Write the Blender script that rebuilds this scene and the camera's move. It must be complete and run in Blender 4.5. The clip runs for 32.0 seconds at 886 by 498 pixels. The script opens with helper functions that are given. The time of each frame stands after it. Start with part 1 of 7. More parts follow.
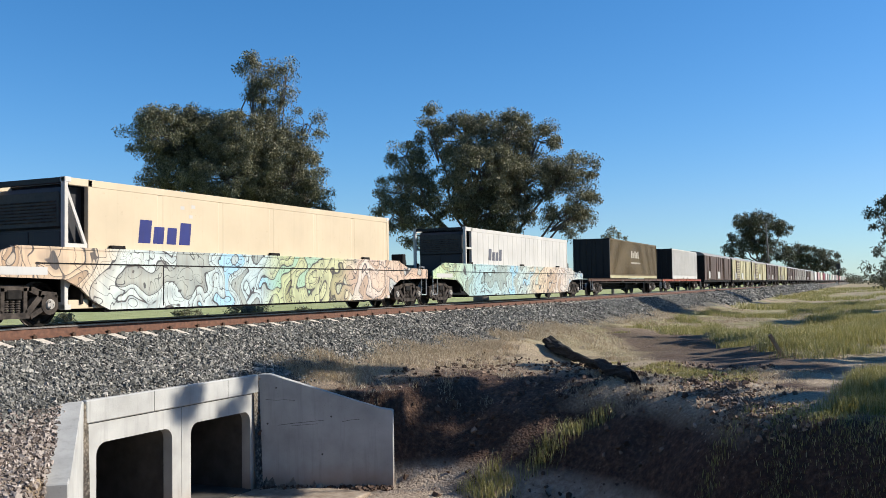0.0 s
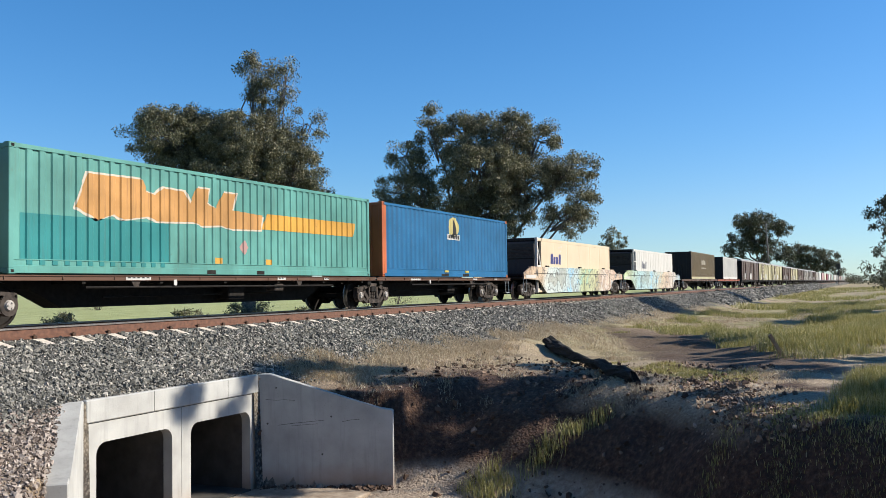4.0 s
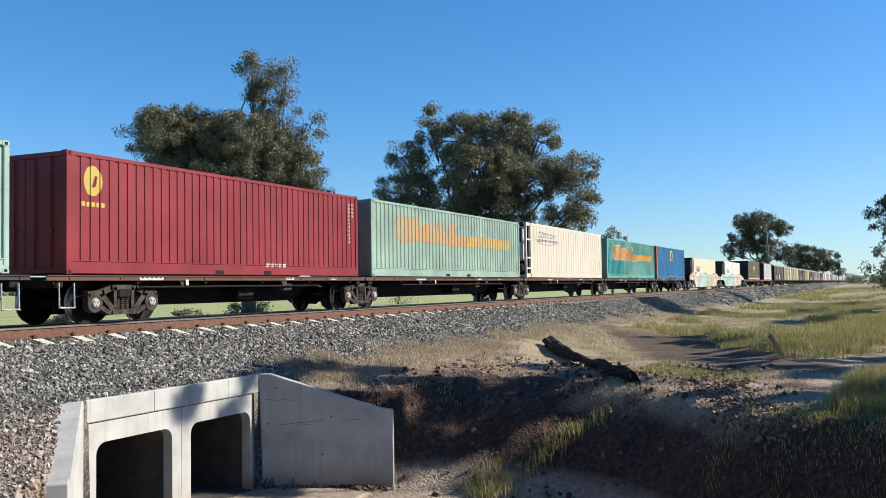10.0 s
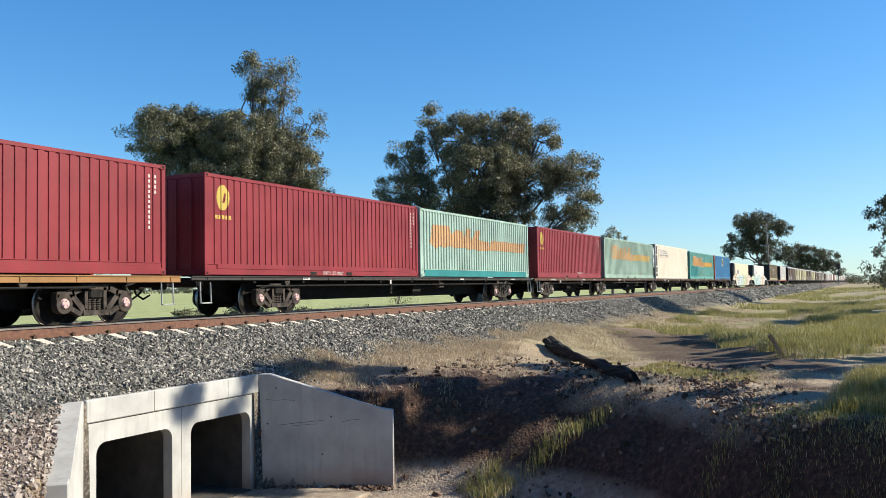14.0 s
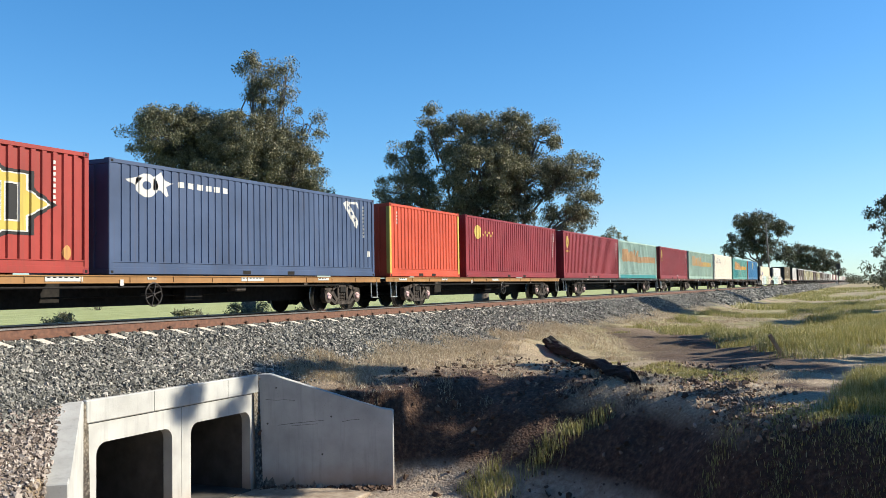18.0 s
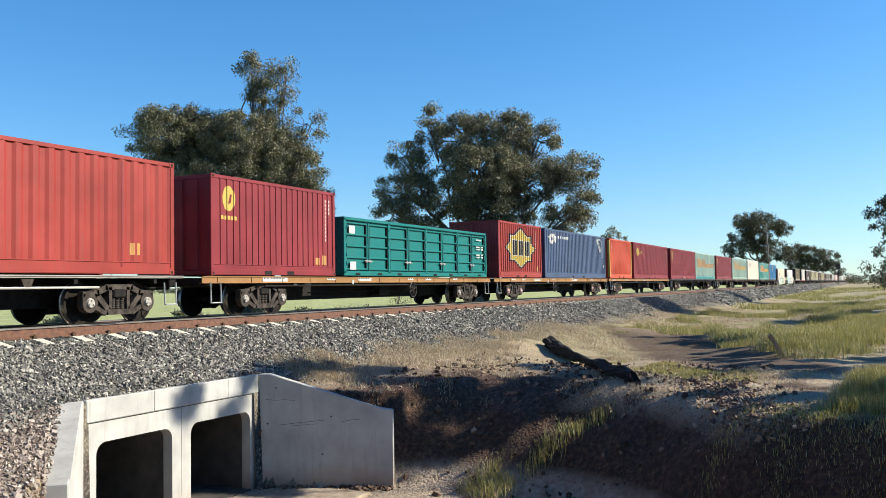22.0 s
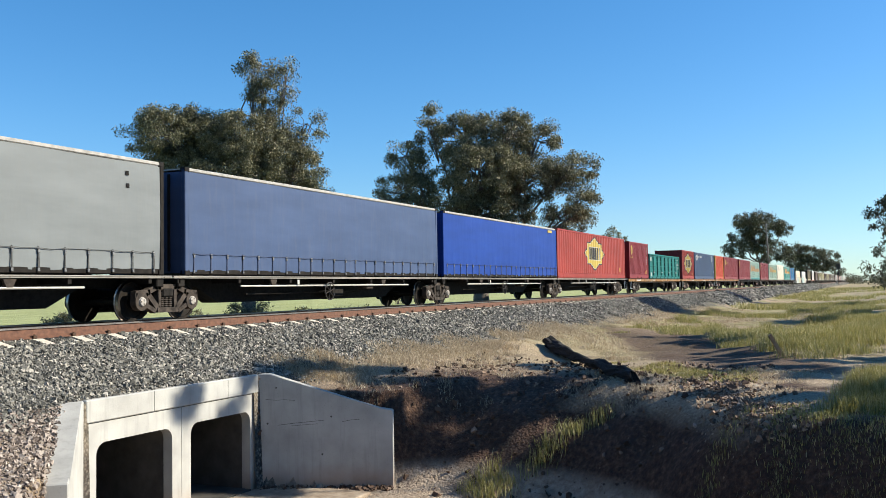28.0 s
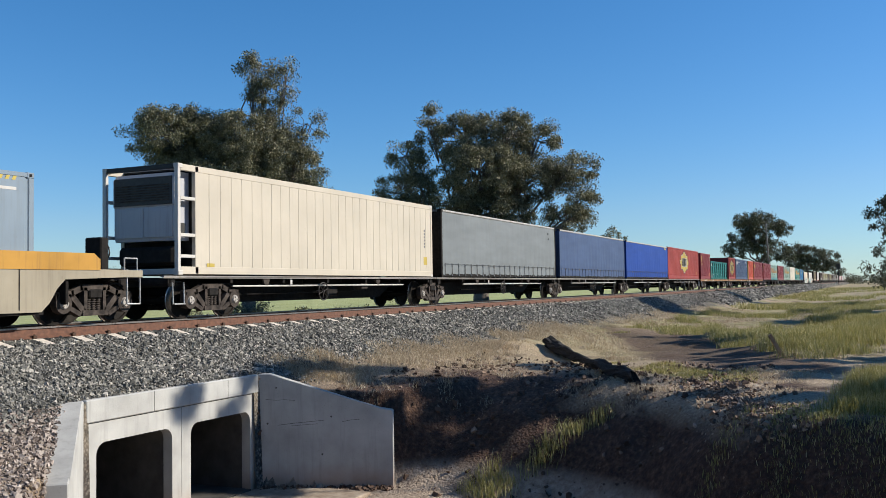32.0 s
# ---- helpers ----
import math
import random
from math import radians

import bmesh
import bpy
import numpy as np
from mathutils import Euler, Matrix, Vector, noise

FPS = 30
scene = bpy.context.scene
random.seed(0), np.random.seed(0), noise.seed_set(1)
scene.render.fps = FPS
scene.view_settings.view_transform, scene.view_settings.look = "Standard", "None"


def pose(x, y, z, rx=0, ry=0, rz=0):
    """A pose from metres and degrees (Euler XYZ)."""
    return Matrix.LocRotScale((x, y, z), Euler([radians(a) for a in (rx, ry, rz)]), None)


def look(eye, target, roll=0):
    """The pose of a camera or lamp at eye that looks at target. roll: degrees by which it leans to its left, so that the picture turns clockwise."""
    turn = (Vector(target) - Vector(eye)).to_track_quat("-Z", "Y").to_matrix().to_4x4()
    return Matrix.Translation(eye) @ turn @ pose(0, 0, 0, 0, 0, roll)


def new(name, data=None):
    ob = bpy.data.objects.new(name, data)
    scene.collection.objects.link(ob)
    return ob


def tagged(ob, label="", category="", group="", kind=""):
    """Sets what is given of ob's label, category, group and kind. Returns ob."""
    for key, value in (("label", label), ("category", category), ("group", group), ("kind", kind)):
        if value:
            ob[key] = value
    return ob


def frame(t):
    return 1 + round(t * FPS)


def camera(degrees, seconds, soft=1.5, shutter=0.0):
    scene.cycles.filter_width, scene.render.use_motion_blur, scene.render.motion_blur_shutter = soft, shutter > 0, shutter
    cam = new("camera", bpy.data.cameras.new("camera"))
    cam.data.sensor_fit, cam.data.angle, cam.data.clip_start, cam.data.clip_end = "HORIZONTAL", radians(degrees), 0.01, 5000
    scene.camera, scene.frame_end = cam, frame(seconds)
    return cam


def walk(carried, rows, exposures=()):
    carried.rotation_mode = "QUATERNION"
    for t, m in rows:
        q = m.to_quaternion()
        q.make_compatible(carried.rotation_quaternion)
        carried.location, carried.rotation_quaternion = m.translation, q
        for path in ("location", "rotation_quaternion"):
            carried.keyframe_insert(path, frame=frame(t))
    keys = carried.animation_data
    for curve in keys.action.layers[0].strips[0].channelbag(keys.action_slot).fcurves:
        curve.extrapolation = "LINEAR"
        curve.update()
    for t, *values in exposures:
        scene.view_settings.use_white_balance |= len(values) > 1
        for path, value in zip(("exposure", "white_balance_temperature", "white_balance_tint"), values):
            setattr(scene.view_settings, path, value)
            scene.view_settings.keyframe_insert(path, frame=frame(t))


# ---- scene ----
# The track runs along x (the train leaves towards +x), y points away from the camera, z = 0 is the top of the rails.
EYE = (0.0, -16.42, 0.70)
YAW, PITCH, ROLL, LENS = 24.6, 2.33, -0.86, 51.0
cam = camera(LENS, 32.0, soft=0.7, shutter=0.05)
gaze = Vector((math.cos(radians(PITCH)) * math.cos(radians(YAW)), math.cos(radians(PITCH)) * math.sin(radians(YAW)), math.sin(radians(PITCH))))
stand = look(EYE, tuple(Vector(EYE) + gaze * 10), ROLL)
walk(cam, [(0.0, stand), (32.0, stand)],
     exposures=[(0, 0.70, 6050, 10), (1, 0.68, 6050, 10), (2, 0.80, 6100, 10), (3, 0.86, 6150, 10), (6, 0.55, 6050, 10), (7, 0.54, 6000, 10), (9, 0.76, 6050, 10), (12, 0.88, 6200, 9), (13, 0.92, 6250, 8),
                (19, 1.02, 6300, 7), (23, 1.03, 6300, 7), (28, 0.98, 6350, 7), (30, 1.04, 6350, 7), (31, 0.70, 6200, 9), (32, 0.58, 6100, 10)])

# ---- daylight: one low sun behind the camera and a clear sky ----
SUN_EL, SUN_AZ = 31.0, -61.0      # azimuth from +x, anticlockwise
to_sun = Vector((math.cos(radians(SUN_EL)) * math.cos(radians(SUN_AZ)), math.cos(radians(SUN_EL)) * math.sin(radians(SUN_AZ)), math.sin(radians(SUN_EL))))
sky = bpy.data.worlds.new("sky")
scene.world = sky
sky.use_nodes = True
sky_tex = sky.node_tree.nodes.new("ShaderNodeTexSky")
sky_tex.sky_type, sky_tex.sun_disc = "NISHITA", False
sky_tex.sun_elevation, sky_tex.sun_rotation = radians(SUN_EL), radians(90 - SUN_AZ)
sky_tex.air_density, sky_tex.dust_density, sky_tex.ozone_density = 1.0, 0.0, 3.0
tint = sky.node_tree.nodes.new("ShaderNodeMix")
tint.data_type, tint.blend_type = "RGBA", "MULTIPLY"
tint.inputs[0].default_value = 1.0
# the deep sky is a purer blue than the pale haze near the horizon
grey = sky.node_tree.nodes.new("ShaderNodeRGBToBW")
haze = sky.node_tree.nodes.new("ShaderNodeMapRange")
haze.inputs["From Min"].default_value, haze.inputs["From Max"].default_value = 1.6, 5.5
hue = sky.node_tree.nodes.new("ShaderNodeMix")
hue.data_type = "RGBA"
hue.inputs[6].default_value, hue.inputs[7].default_value = (0.43, 0.95, 1.27, 1.0), (0.72, 0.93, 1.17, 1.0)
sky.node_tree.links.new(sky_tex.outputs[0], grey.inputs[0])
sky.node_tree.links.new(grey.outputs[0], haze.inputs["Value"])
sky.node_tree.links.new(haze.outputs[0], hue.inputs[0])
sky.node_tree.links.new(hue.outputs[2], tint.inputs[7])
sky.node_tree.links.new(sky_tex.outputs[0], tint.inputs[6])
sky.node_tree.links.new(tint.outputs[2], sky.node_tree.nodes["Background"].inputs[0])
sky.node_tree.nodes["Background"].inputs[1].default_value = 0.068
sun_data = bpy.data.lights.new("sun", "SUN")
sun_data.energy, sun_data.angle, sun_data.color = 5.0, radians(0.55), (1.0, 0.90, 0.74)
sun = new("sun", sun_data)
sun.matrix_world = look(tuple(to_sun * 60), (0, 0, 0))

# ---- materials ----


def tree_of(name):
    m = bpy.data.materials.new(name)
    m.use_nodes = True
    nt = m.node_tree
    return m, nt, nt.nodes["Principled BSDF"]


def nd(nt, kind, **kw):
    n = nt.nodes.new("ShaderNode" + kind)
    for k, v in kw.items():
        n.inputs[k.replace("_", " ")].default_value = v
    return n


def ramp(nt, fac, stops):
    r = nt.nodes.new("ShaderNodeValToRGB")
    while len(r.color_ramp.elements) < len(stops):
        r.color_ramp.elements.new(0.5)
    for e, (p, c) in zip(r.color_ramp.elements, stops):
        e.position = p
        e.color = (*c, 1) if len(c) == 3 else c
    nt.links.new(fac, r.inputs[0])
    return r.outputs[0]


def mixc(nt, fac, a, b, mode="MIX"):
    m = nt.nodes.new("ShaderNodeMix")
    m.data_type, m.blend_type = "RGBA", mode
    for sock, v in ((m.inputs[0], fac), (m.inputs[6], a), (m.inputs[7], b)):
        if isinstance(v, bpy.types.NodeSocket):
            nt.links.new(v, sock)
        else:
            sock.default_value = v if isinstance(v, (int, float)) else (*v, 1)
    return m.outputs[2]


def math_node(nt, op, a, b=0.0):
    m = nt.nodes.new("ShaderNodeMath")
    m.operation = op
    for sock, v in ((m.inputs[0], a), (m.inputs[1], b)):
        if isinstance(v, bpy.types.NodeSocket):
            nt.links.new(v, sock)
        else:
            sock.default_value = v
    return m.outputs[0]


def coords(nt, scale=(1, 1, 1), which="Object"):
    c = nt.nodes.new("ShaderNodeTexCoord")
    mp = nt.nodes.new("ShaderNodeMapping")
    mp.inputs["Scale"].default_value = scale
    nt.links.new(c.outputs[which], mp.inputs[0])
    return mp.outputs[0]


def noise_tex(nt, vec, scale, detail=4.0, rough=0.55, dist=0.0):
    n = nd(nt, "TexNoise", Scale=scale, Detail=detail, Roughness=rough, Distortion=dist)
    nt.links.new(vec, n.inputs["Vector"])
    return n.outputs[0]


def bump(nt, bsdf, height, strength=0.3, dist=0.01):
    b = nd(nt, "Bump", Strength=strength, Distance=dist)
    nt.links.new(height, b.inputs["Height"])
    nt.links.new(b.outputs[0], bsdf.inputs["Normal"])


ALBEDO_SCALE = 0.75                        # every base colour is scaled down by this, so that shade comes out darker


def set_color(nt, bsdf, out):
    nt.links.new(mixc(nt, 1.0, out, (ALBEDO_SCALE, ALBEDO_SCALE, ALBEDO_SCALE), "MULTIPLY"), bsdf.inputs["Base Color"])


def painted(name, color, dirt=(0.10, 0.07, 0.05), amount=0.35, rough=0.5, fade=0.25, streak=0.5, metallic=0.0):
    """Weathered paint on steel: fading in broad patches, runs of dirt down the face, specks of rust."""
    m, nt, b = tree_of(name)
    color = tuple(0.74 * c for c in color)
    v = coords(nt)
    big = noise_tex(nt, v, 0.7, 5)
    light = tuple(min(1, c * (1 + fade) + 0.03 * fade) for c in color)
    dark = tuple(c * (1 - 0.6 * fade) for c in color)
    base = ramp(nt, big, [(0.3, dark), (0.7, light)])
    runs = noise_tex(nt, coords(nt, (7, 7, 0.35)), 1.6, 6, 0.65)
    mask = ramp(nt, runs, [(0.52, (0, 0, 0)), (0.78, (streak, streak, streak))])
    base = mixc(nt, mask, base, mixc(nt, 0.6, color, dirt))
    spots = noise_tex(nt, v, 5.5, 8, 0.7)
    smask = ramp(nt, spots, [(0.63, (0, 0, 0)), (0.72, (amount, amount, amount))])
    base = mixc(nt, smask, base, (0.13, 0.055, 0.025))
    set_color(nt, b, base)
    b.inputs["Roughness"].default_value = rough
    b.inputs["Metallic"].default_value = metallic
    b.inputs["Specular IOR Level"].default_value = 0.25
    bump(nt, b, noise_tex(nt, v, 3.0, 5), 0.12, 0.02)
    return m


def two_tone(name, c0, c1, scale, rough=0.8, metallic=0.0, bump_s=0.3, bump_d=0.01, detail=8, mid=0.5, spread=0.2):
    m, nt, b = tree_of(name)
    v = coords(nt)
    n = noise_tex(nt, v, scale, detail, 0.6)
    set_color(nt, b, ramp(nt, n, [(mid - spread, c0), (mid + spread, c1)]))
    b.inputs["Roughness"].default_value = rough
    b.inputs["Metallic"].default_value = metallic
    bump(nt, b, noise_tex(nt, v, scale * 4, 6), bump_s, bump_d)
    return m


def leaf_mat(name, c0, c1, c2):
    m, nt, b = tree_of(name)
    g = nt.nodes.new("ShaderNodeNewGeometry")
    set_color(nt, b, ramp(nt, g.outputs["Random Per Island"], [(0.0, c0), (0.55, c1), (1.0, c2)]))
    b.inputs["Roughness"].default_value = 0.55
    tr = nt.nodes.new("ShaderNodeBsdfTranslucent")
    tr.inputs[0].default_value = (*[x * 0.95 for x in c1], 1)
    mx = nt.nodes.new("ShaderNodeMixShader")
    mx.inputs[0].default_value = 0.22
    nt.links.new(b.outputs[0], mx.inputs[1])
    nt.links.new(tr.outputs[0], mx.inputs[2])
    nt.links.new(mx.outputs[0], nt.nodes["Material Output"].inputs[0])
    return m


M_RUST_RAIL = two_tone("rail_rust", (0.085, 0.036, 0.023), (0.20, 0.09, 0.052), 9, 0.85)
M_RAIL_HEAD = two_tone("rail_head_steel", (0.22, 0.18, 0.16), (0.42, 0.38, 0.35), 25, 0.4, 0.8)
M_SLEEPER = two_tone("sleeper_concrete", (0.50, 0.44, 0.37), (0.80, 0.72, 0.62), 7, 0.9)
M_CLIP = two_tone("clip_rust", (0.05, 0.03, 0.02), (0.12, 0.06, 0.035), 20, 0.7, 0.4)
M_DARK = two_tone("underframe_grime", (0.008, 0.007, 0.007), (0.028, 0.024, 0.021), 7, 0.8)
M_BOGIE = two_tone("bogie_cast_steel", (0.024, 0.020, 0.018), (0.105, 0.085, 0.072), 6, 0.85)
M_WHEEL = two_tone("wheel_steel", (0.008, 0.007, 0.006), (0.028, 0.022, 0.018), 8, 0.7, 0.2)
M_TREAD = two_tone("wheel_tread", (0.25, 0.23, 0.21), (0.5, 0.47, 0.44), 20, 0.35, 0.9)
M_CAP_PINK = two_tone("axle_cap_pink", (0.50, 0.28, 0.27), (0.72, 0.52, 0.50), 20, 0.6)
M_CAP_GREY = two_tone("axle_cap_grey", (0.28, 0.25, 0.22), (0.52, 0.48, 0.44), 20, 0.6)
for grimy in (M_DARK, M_BOGIE, M_WHEEL):
    grimy.node_tree.nodes["Principled BSDF"].inputs["Specular IOR Level"].default_value = 0.15
M_OCHRE = painted("deck_ochre", (0.40, 0.205, 0.07), amount=0.7, fade=0.3)
M_DECK_BROWN = painted("deck_brown", (0.15, 0.075, 0.045), amount=0.6)
M_DECK_GREY = painted("deck_grey", (0.06, 0.052, 0.047), amount=0.7)
M_WHITE = painted("label_white", (0.78, 0.76, 0.72), amount=0.15, fade=0.1, streak=0.2)
M_DECK_DUST = painted("dusty_deck_edge", (0.42, 0.39, 0.35), amount=0.9, fade=0.4, streak=0.8)
# pale colour that paints in a sill edge catching the sun
M_SUNLIT_PIPE = two_tone("sunlit_pipe", (0.40, 0.38, 0.35), (0.66, 0.63, 0.58), 4, 0.6)
M_STEEL = two_tone("galvanised", (0.35, 0.35, 0.35), (0.55, 0.55, 0.54), 14, 0.45, 0.6)

# ---- building tools ----


class Geo:
    """Collects boxes, tubes and prisms into one mesh."""

    def __init__(self):
        self.v, self.f = [], []

    def add(self, verts, faces):
        n = len(self.v)
        self.v += [tuple(p) for p in verts]
        self.f += [tuple(i + n for i in q) for q in faces]
        return self

    def box(self, x0, x1, y0, y1, z0, z1, m=None):
        p = [(x, y, z) for x in (x0, x1) for y in (y0, y1) for z in (z0, z1)]
        if m is not None:
            p = [m @ Vector(q) for q in p]
        return self.add(p, [(0, 1, 3, 2), (4, 6, 7, 5), (0, 4, 5, 1), (2, 3, 7, 6), (0, 2, 6, 4), (1, 5, 7, 3)])

    def rbox(self, x0, x1, y0, y1, z0, z1, r=0.01):
        """A box with chamfered edges."""
        bm = bmesh.new()
        bmesh.ops.create_cube(bm, size=1)
        for v in bm.verts:
            v.co = Vector(((x0 + x1) / 2 + v.co.x * (x1 - x0), (y0 + y1) / 2 + v.co.y * (y1 - y0), (z0 + z1) / 2 + v.co.z * (z1 - z0)))
        bmesh.ops.bevel(bm, geom=bm.edges[:], offset=min(r, 0.45 * min(x1 - x0, y1 - y0, z1 - z0)), segments=1, affect="EDGES")
        return self.bm(bm)

    def bm(self, bm, m=None):
        bm.verts.index_update()
        self.add([(m @ v.co) if m else v.co for v in bm.verts], [[v.index for v in f.verts] for f in bm.faces])
        bm.free()
        return self

    def cyl(self, p0, p1, r0, r1=None, n=12, cap=True):
        p0, p1 = Vector(p0), Vector(p1)
        r1 = r0 if r1 is None else r1
        q = (p1 - p0).to_track_quat("Z", "Y")
        ring = [Vector((math.cos(2 * math.pi * i / n), math.sin(2 * math.pi * i / n), 0)) for i in range(n)]
        v = [p0 + q @ (c * r0) for c in ring] + [p1 + q @ (c * r1) for c in ring]
        f = [(i, (i + 1) % n, n + (i + 1) % n, n + i) for i in range(n)]
        if cap:
            f += [tuple(range(n - 1, -1, -1)), tuple(range(n, 2 * n))]
        return self.add(v, f)

    def path(self, pts, r, n=6):
        for a, b in zip(pts[:-1], pts[1:]):
            self.cyl(a, b, r, n=n)
        return self

    def lathe(self, prof, n=24, axis="y"):
        """prof: (along, radius) rows, turned round the axis."""
        v = []
        for a, r in prof:
            for i in range(n):
                c, s = r * math.cos(2 * math.pi * i / n), r * math.sin(2 * math.pi * i / n)
                v.append((c, a, s) if axis == "y" else ((a, c, s) if axis == "x" else (c, s, a)))
        f = []
        for k in range(len(prof) - 1):
            f += [(k * n + i, k * n + (i + 1) % n, (k + 1) * n + (i + 1) % n, (k + 1) * n + i) for i in range(n)]
        f += [tuple(range(n)), tuple(range((len(prof) - 1) * n, len(prof) * n))]
        return self.add(v, f)

    def prism(self, pts, y0, y1, axis="y"):
        """A polygon of (x, z) drawn through from y0 to y1 (or of (y, z) along x)."""
        n = len(pts)
        if axis == "y":
            v = [(p[0], y0, p[1]) for p in pts] + [(p[0], y1, p[1]) for p in pts]
        elif axis == "x":
            v = [(y0, p[0], p[1]) for p in pts] + [(y1, p[0], p[1]) for p in pts]
        else:
            v = [(p[0], p[1], y0) for p in pts] + [(p[0], p[1], y1) for p in pts]
        f = [tuple(range(n)), tuple(range(2 * n - 1, n - 1, -1))] + [(i, n + i, n + (i + 1) % n, (i + 1) % n) for i in range(n)]
        return self.add(v, f)

    def mesh(self, name, mat, smooth=False, fix=True):
        me = bpy.data.meshes.new(name)
        me.from_pydata(self.v, [], self.f)
        if fix:
            b = bmesh.new()
            b.from_mesh(me)
            bmesh.ops.recalc_face_normals(b, faces=b.faces[:])
            b.to_mesh(me)
            b.free()
        if mat:
            me.materials.append(mat)
        if smooth:
            me.shade_smooth()
            me.set_sharp_from_angle(angle=radians(40))
        return me


def array_mesh(name, verts, faces, mat, smooth=False):
    """A mesh from numpy arrays of verts (n, 3) and equal-sided faces (m, k)."""
    me = bpy.data.meshes.new(name)
    k = faces.shape[1]
    me.vertices.add(len(verts))
    me.vertices.foreach_set("co", np.ascontiguousarray(verts, dtype=np.float32).ravel())
    me.loops.add(faces.size)
    me.loops.foreach_set("vertex_index", np.ascontiguousarray(faces, dtype=np.int32).ravel())
    me.polygons.add(len(faces))
    me.polygons.foreach_set("loop_start", np.arange(0, faces.size, k, dtype=np.int32))
    me.update(calc_edges=True)
    me.validate()
    if mat:
        me.materials.append(mat)
    me.polygons.foreach_set("use_smooth", np.full(len(faces), bool(smooth)))
    if smooth:
        me.shade_smooth()
    return me


def part(name, data, mat=None, parent=None, label="", at=(0, 0, 0)):
    """Links a Geo or a mesh as one object under a thing or a part."""
    me = data.mesh(name, mat) if isinstance(data, Geo) else data
    ob = new(name, me)
    if parent is not None:
        ob.parent = parent
    ob.location = at
    return tagged(ob, label) if label else ob


def thing(name, label, category, group="", m=None, kind=""):
    ob = new(name)
    ob.empty_display_size = 0.2
    if m is not None:
        ob.matrix_basis = m
    return tagged(ob, label, category, group, kind)


def smooth_step(t):
    t = np.clip(t, 0, 1)
    return t * t * (3 - 2 * t)


def lattice(ix, iy, seed):
    h = (ix.astype(np.int64) * 374761393 + iy.astype(np.int64) * 668265263 + seed * 1442695041) & 0x7FFFFFFF
    h = ((h ^ (h >> 13)) * 1274126177) & 0x7FFFFFFF
    return ((h ^ (h >> 16)) & 0xFFFF) / 65535.0


def value_noise(x, y, seed=0):
    """Smooth noise from 0 to 1 on arrays."""
    x, y = np.asarray(x, float), np.asarray(y, float)
    ix, iy = np.floor(x), np.floor(y)
    fx, fy = smooth_step(x - ix), smooth_step(y - iy)
    a, b = lattice(ix, iy, seed), lattice(ix + 1, iy, seed)
    c, d = lattice(ix, iy + 1, seed), lattice(ix + 1, iy + 1, seed)
    return (a * (1 - fx) + b * fx) * (1 - fy) + (c * (1 - fx) + d * fx) * fy


# ---- the lie of the land ----
WALL_A = 3.80                      # the culvert's headwall stands this far before the track's centre
CUL_X0, CUL_X1 = 12.31, 17.38        # its ends along the track
BED = -3.74


def channel(x, a):
    """1 in the bed of the drain, 0 on the land beside it."""
    right = np.interp(a, [3.8, 6.6, 9.5, 12.5, 18, 40], [17.46, 18.72, 18.0, 16.2, 13.2, 11.0])
    left = np.interp(a, [3.8, 5.84, 10, 18, 40], [12.25, 9.95, 8.5, 7.0, 5.0])
    wob = (value_noise(x * 0.35, a * 0.35, 5) - 0.5) * 1.6 * smooth_step((a - 6.2) / 2)
    r = 1 - smooth_step((x - right - wob) / np.interp(a, [3.8, 6.3, 7.4, 10, 12, 14, 16], [0.3, 0.5, 4.0, 4.6, 4.0, 3.0, 2.6]))
    l = 1 - smooth_step((left + wob - x) / np.interp(a, [3.8, 5.7, 8.0], [0.3, 0.5, 3.5]))
    return r * l * smooth_step((a - WALL_A - 0.03) / 0.06)


def land(x, y):
    """Height of the ground."""
    x, y = np.asarray(x, float), np.asarray(y, float)
    a = -y
    near = np.interp(a, [1.30, 1.40, 1.70, 1.88, 4.1, 5.5, 8, 12, 16, 24, 60, 400], [-0.36, -0.375, -0.39, -0.42, -1.36, -1.62, -1.80, -1.75, -1.62, -1.15, -0.9, -0.9])
    far = np.interp(-a, [1.30, 1.40, 1.70, 1.88, 4.2, 7, 40, 400, 3000], [-0.36, -0.375, -0.39, -0.42, -1.36, -1.55, -1.5, -1.4, -1.3])
    z = np.where(a > 0, near, far)
    off = smooth_step((np.abs(y) - 3.4) / 1.6)
    bumps = (value_noise(x * 0.22, y * 0.22, 1) - 0.5) * 0.42 + (value_noise(x * 0.8, y * 0.8, 2) - 0.5) * 0.14 + (value_noise(x * 2.6, y * 2.6, 3) - 0.5) * 0.05
    z = z + bumps * off * np.where(a > 0, 1, 0.3)
    # the near bank, where the camera stands, is a little higher
    z = z + 0.37 * smooth_step((9.0 - x) / 5.0) * smooth_step((a - 13.0) / 3.0) * (1 - smooth_step((a - 20.0) / 8.0))
    # the bank falls away beside the culvert's outer wing
    z = z - 0.36 * smooth_step((13.6 - x) / 1.4) * smooth_step((a - 3.5) / 2.4) * (1 - smooth_step((a - 8.5) / 4))
    c = channel(x, a)
    bed = BED + (value_noise(x * 0.7, y * 0.7, 8) - 0.5) * 0.10 - 0.03 * np.clip(a - 4, 0, 20)
    rough = (value_noise(x * 1.3, y * 1.3, 9) - 0.5) * 0.5 * (4 * c * (1 - c)) * smooth_step((a - 6) / 1.5)
    return z * (1 - c) + bed * c + rough


def land_at(x, y):
    return float(land(np.array([x]), np.array([y]))[0])

# ---- ground ----


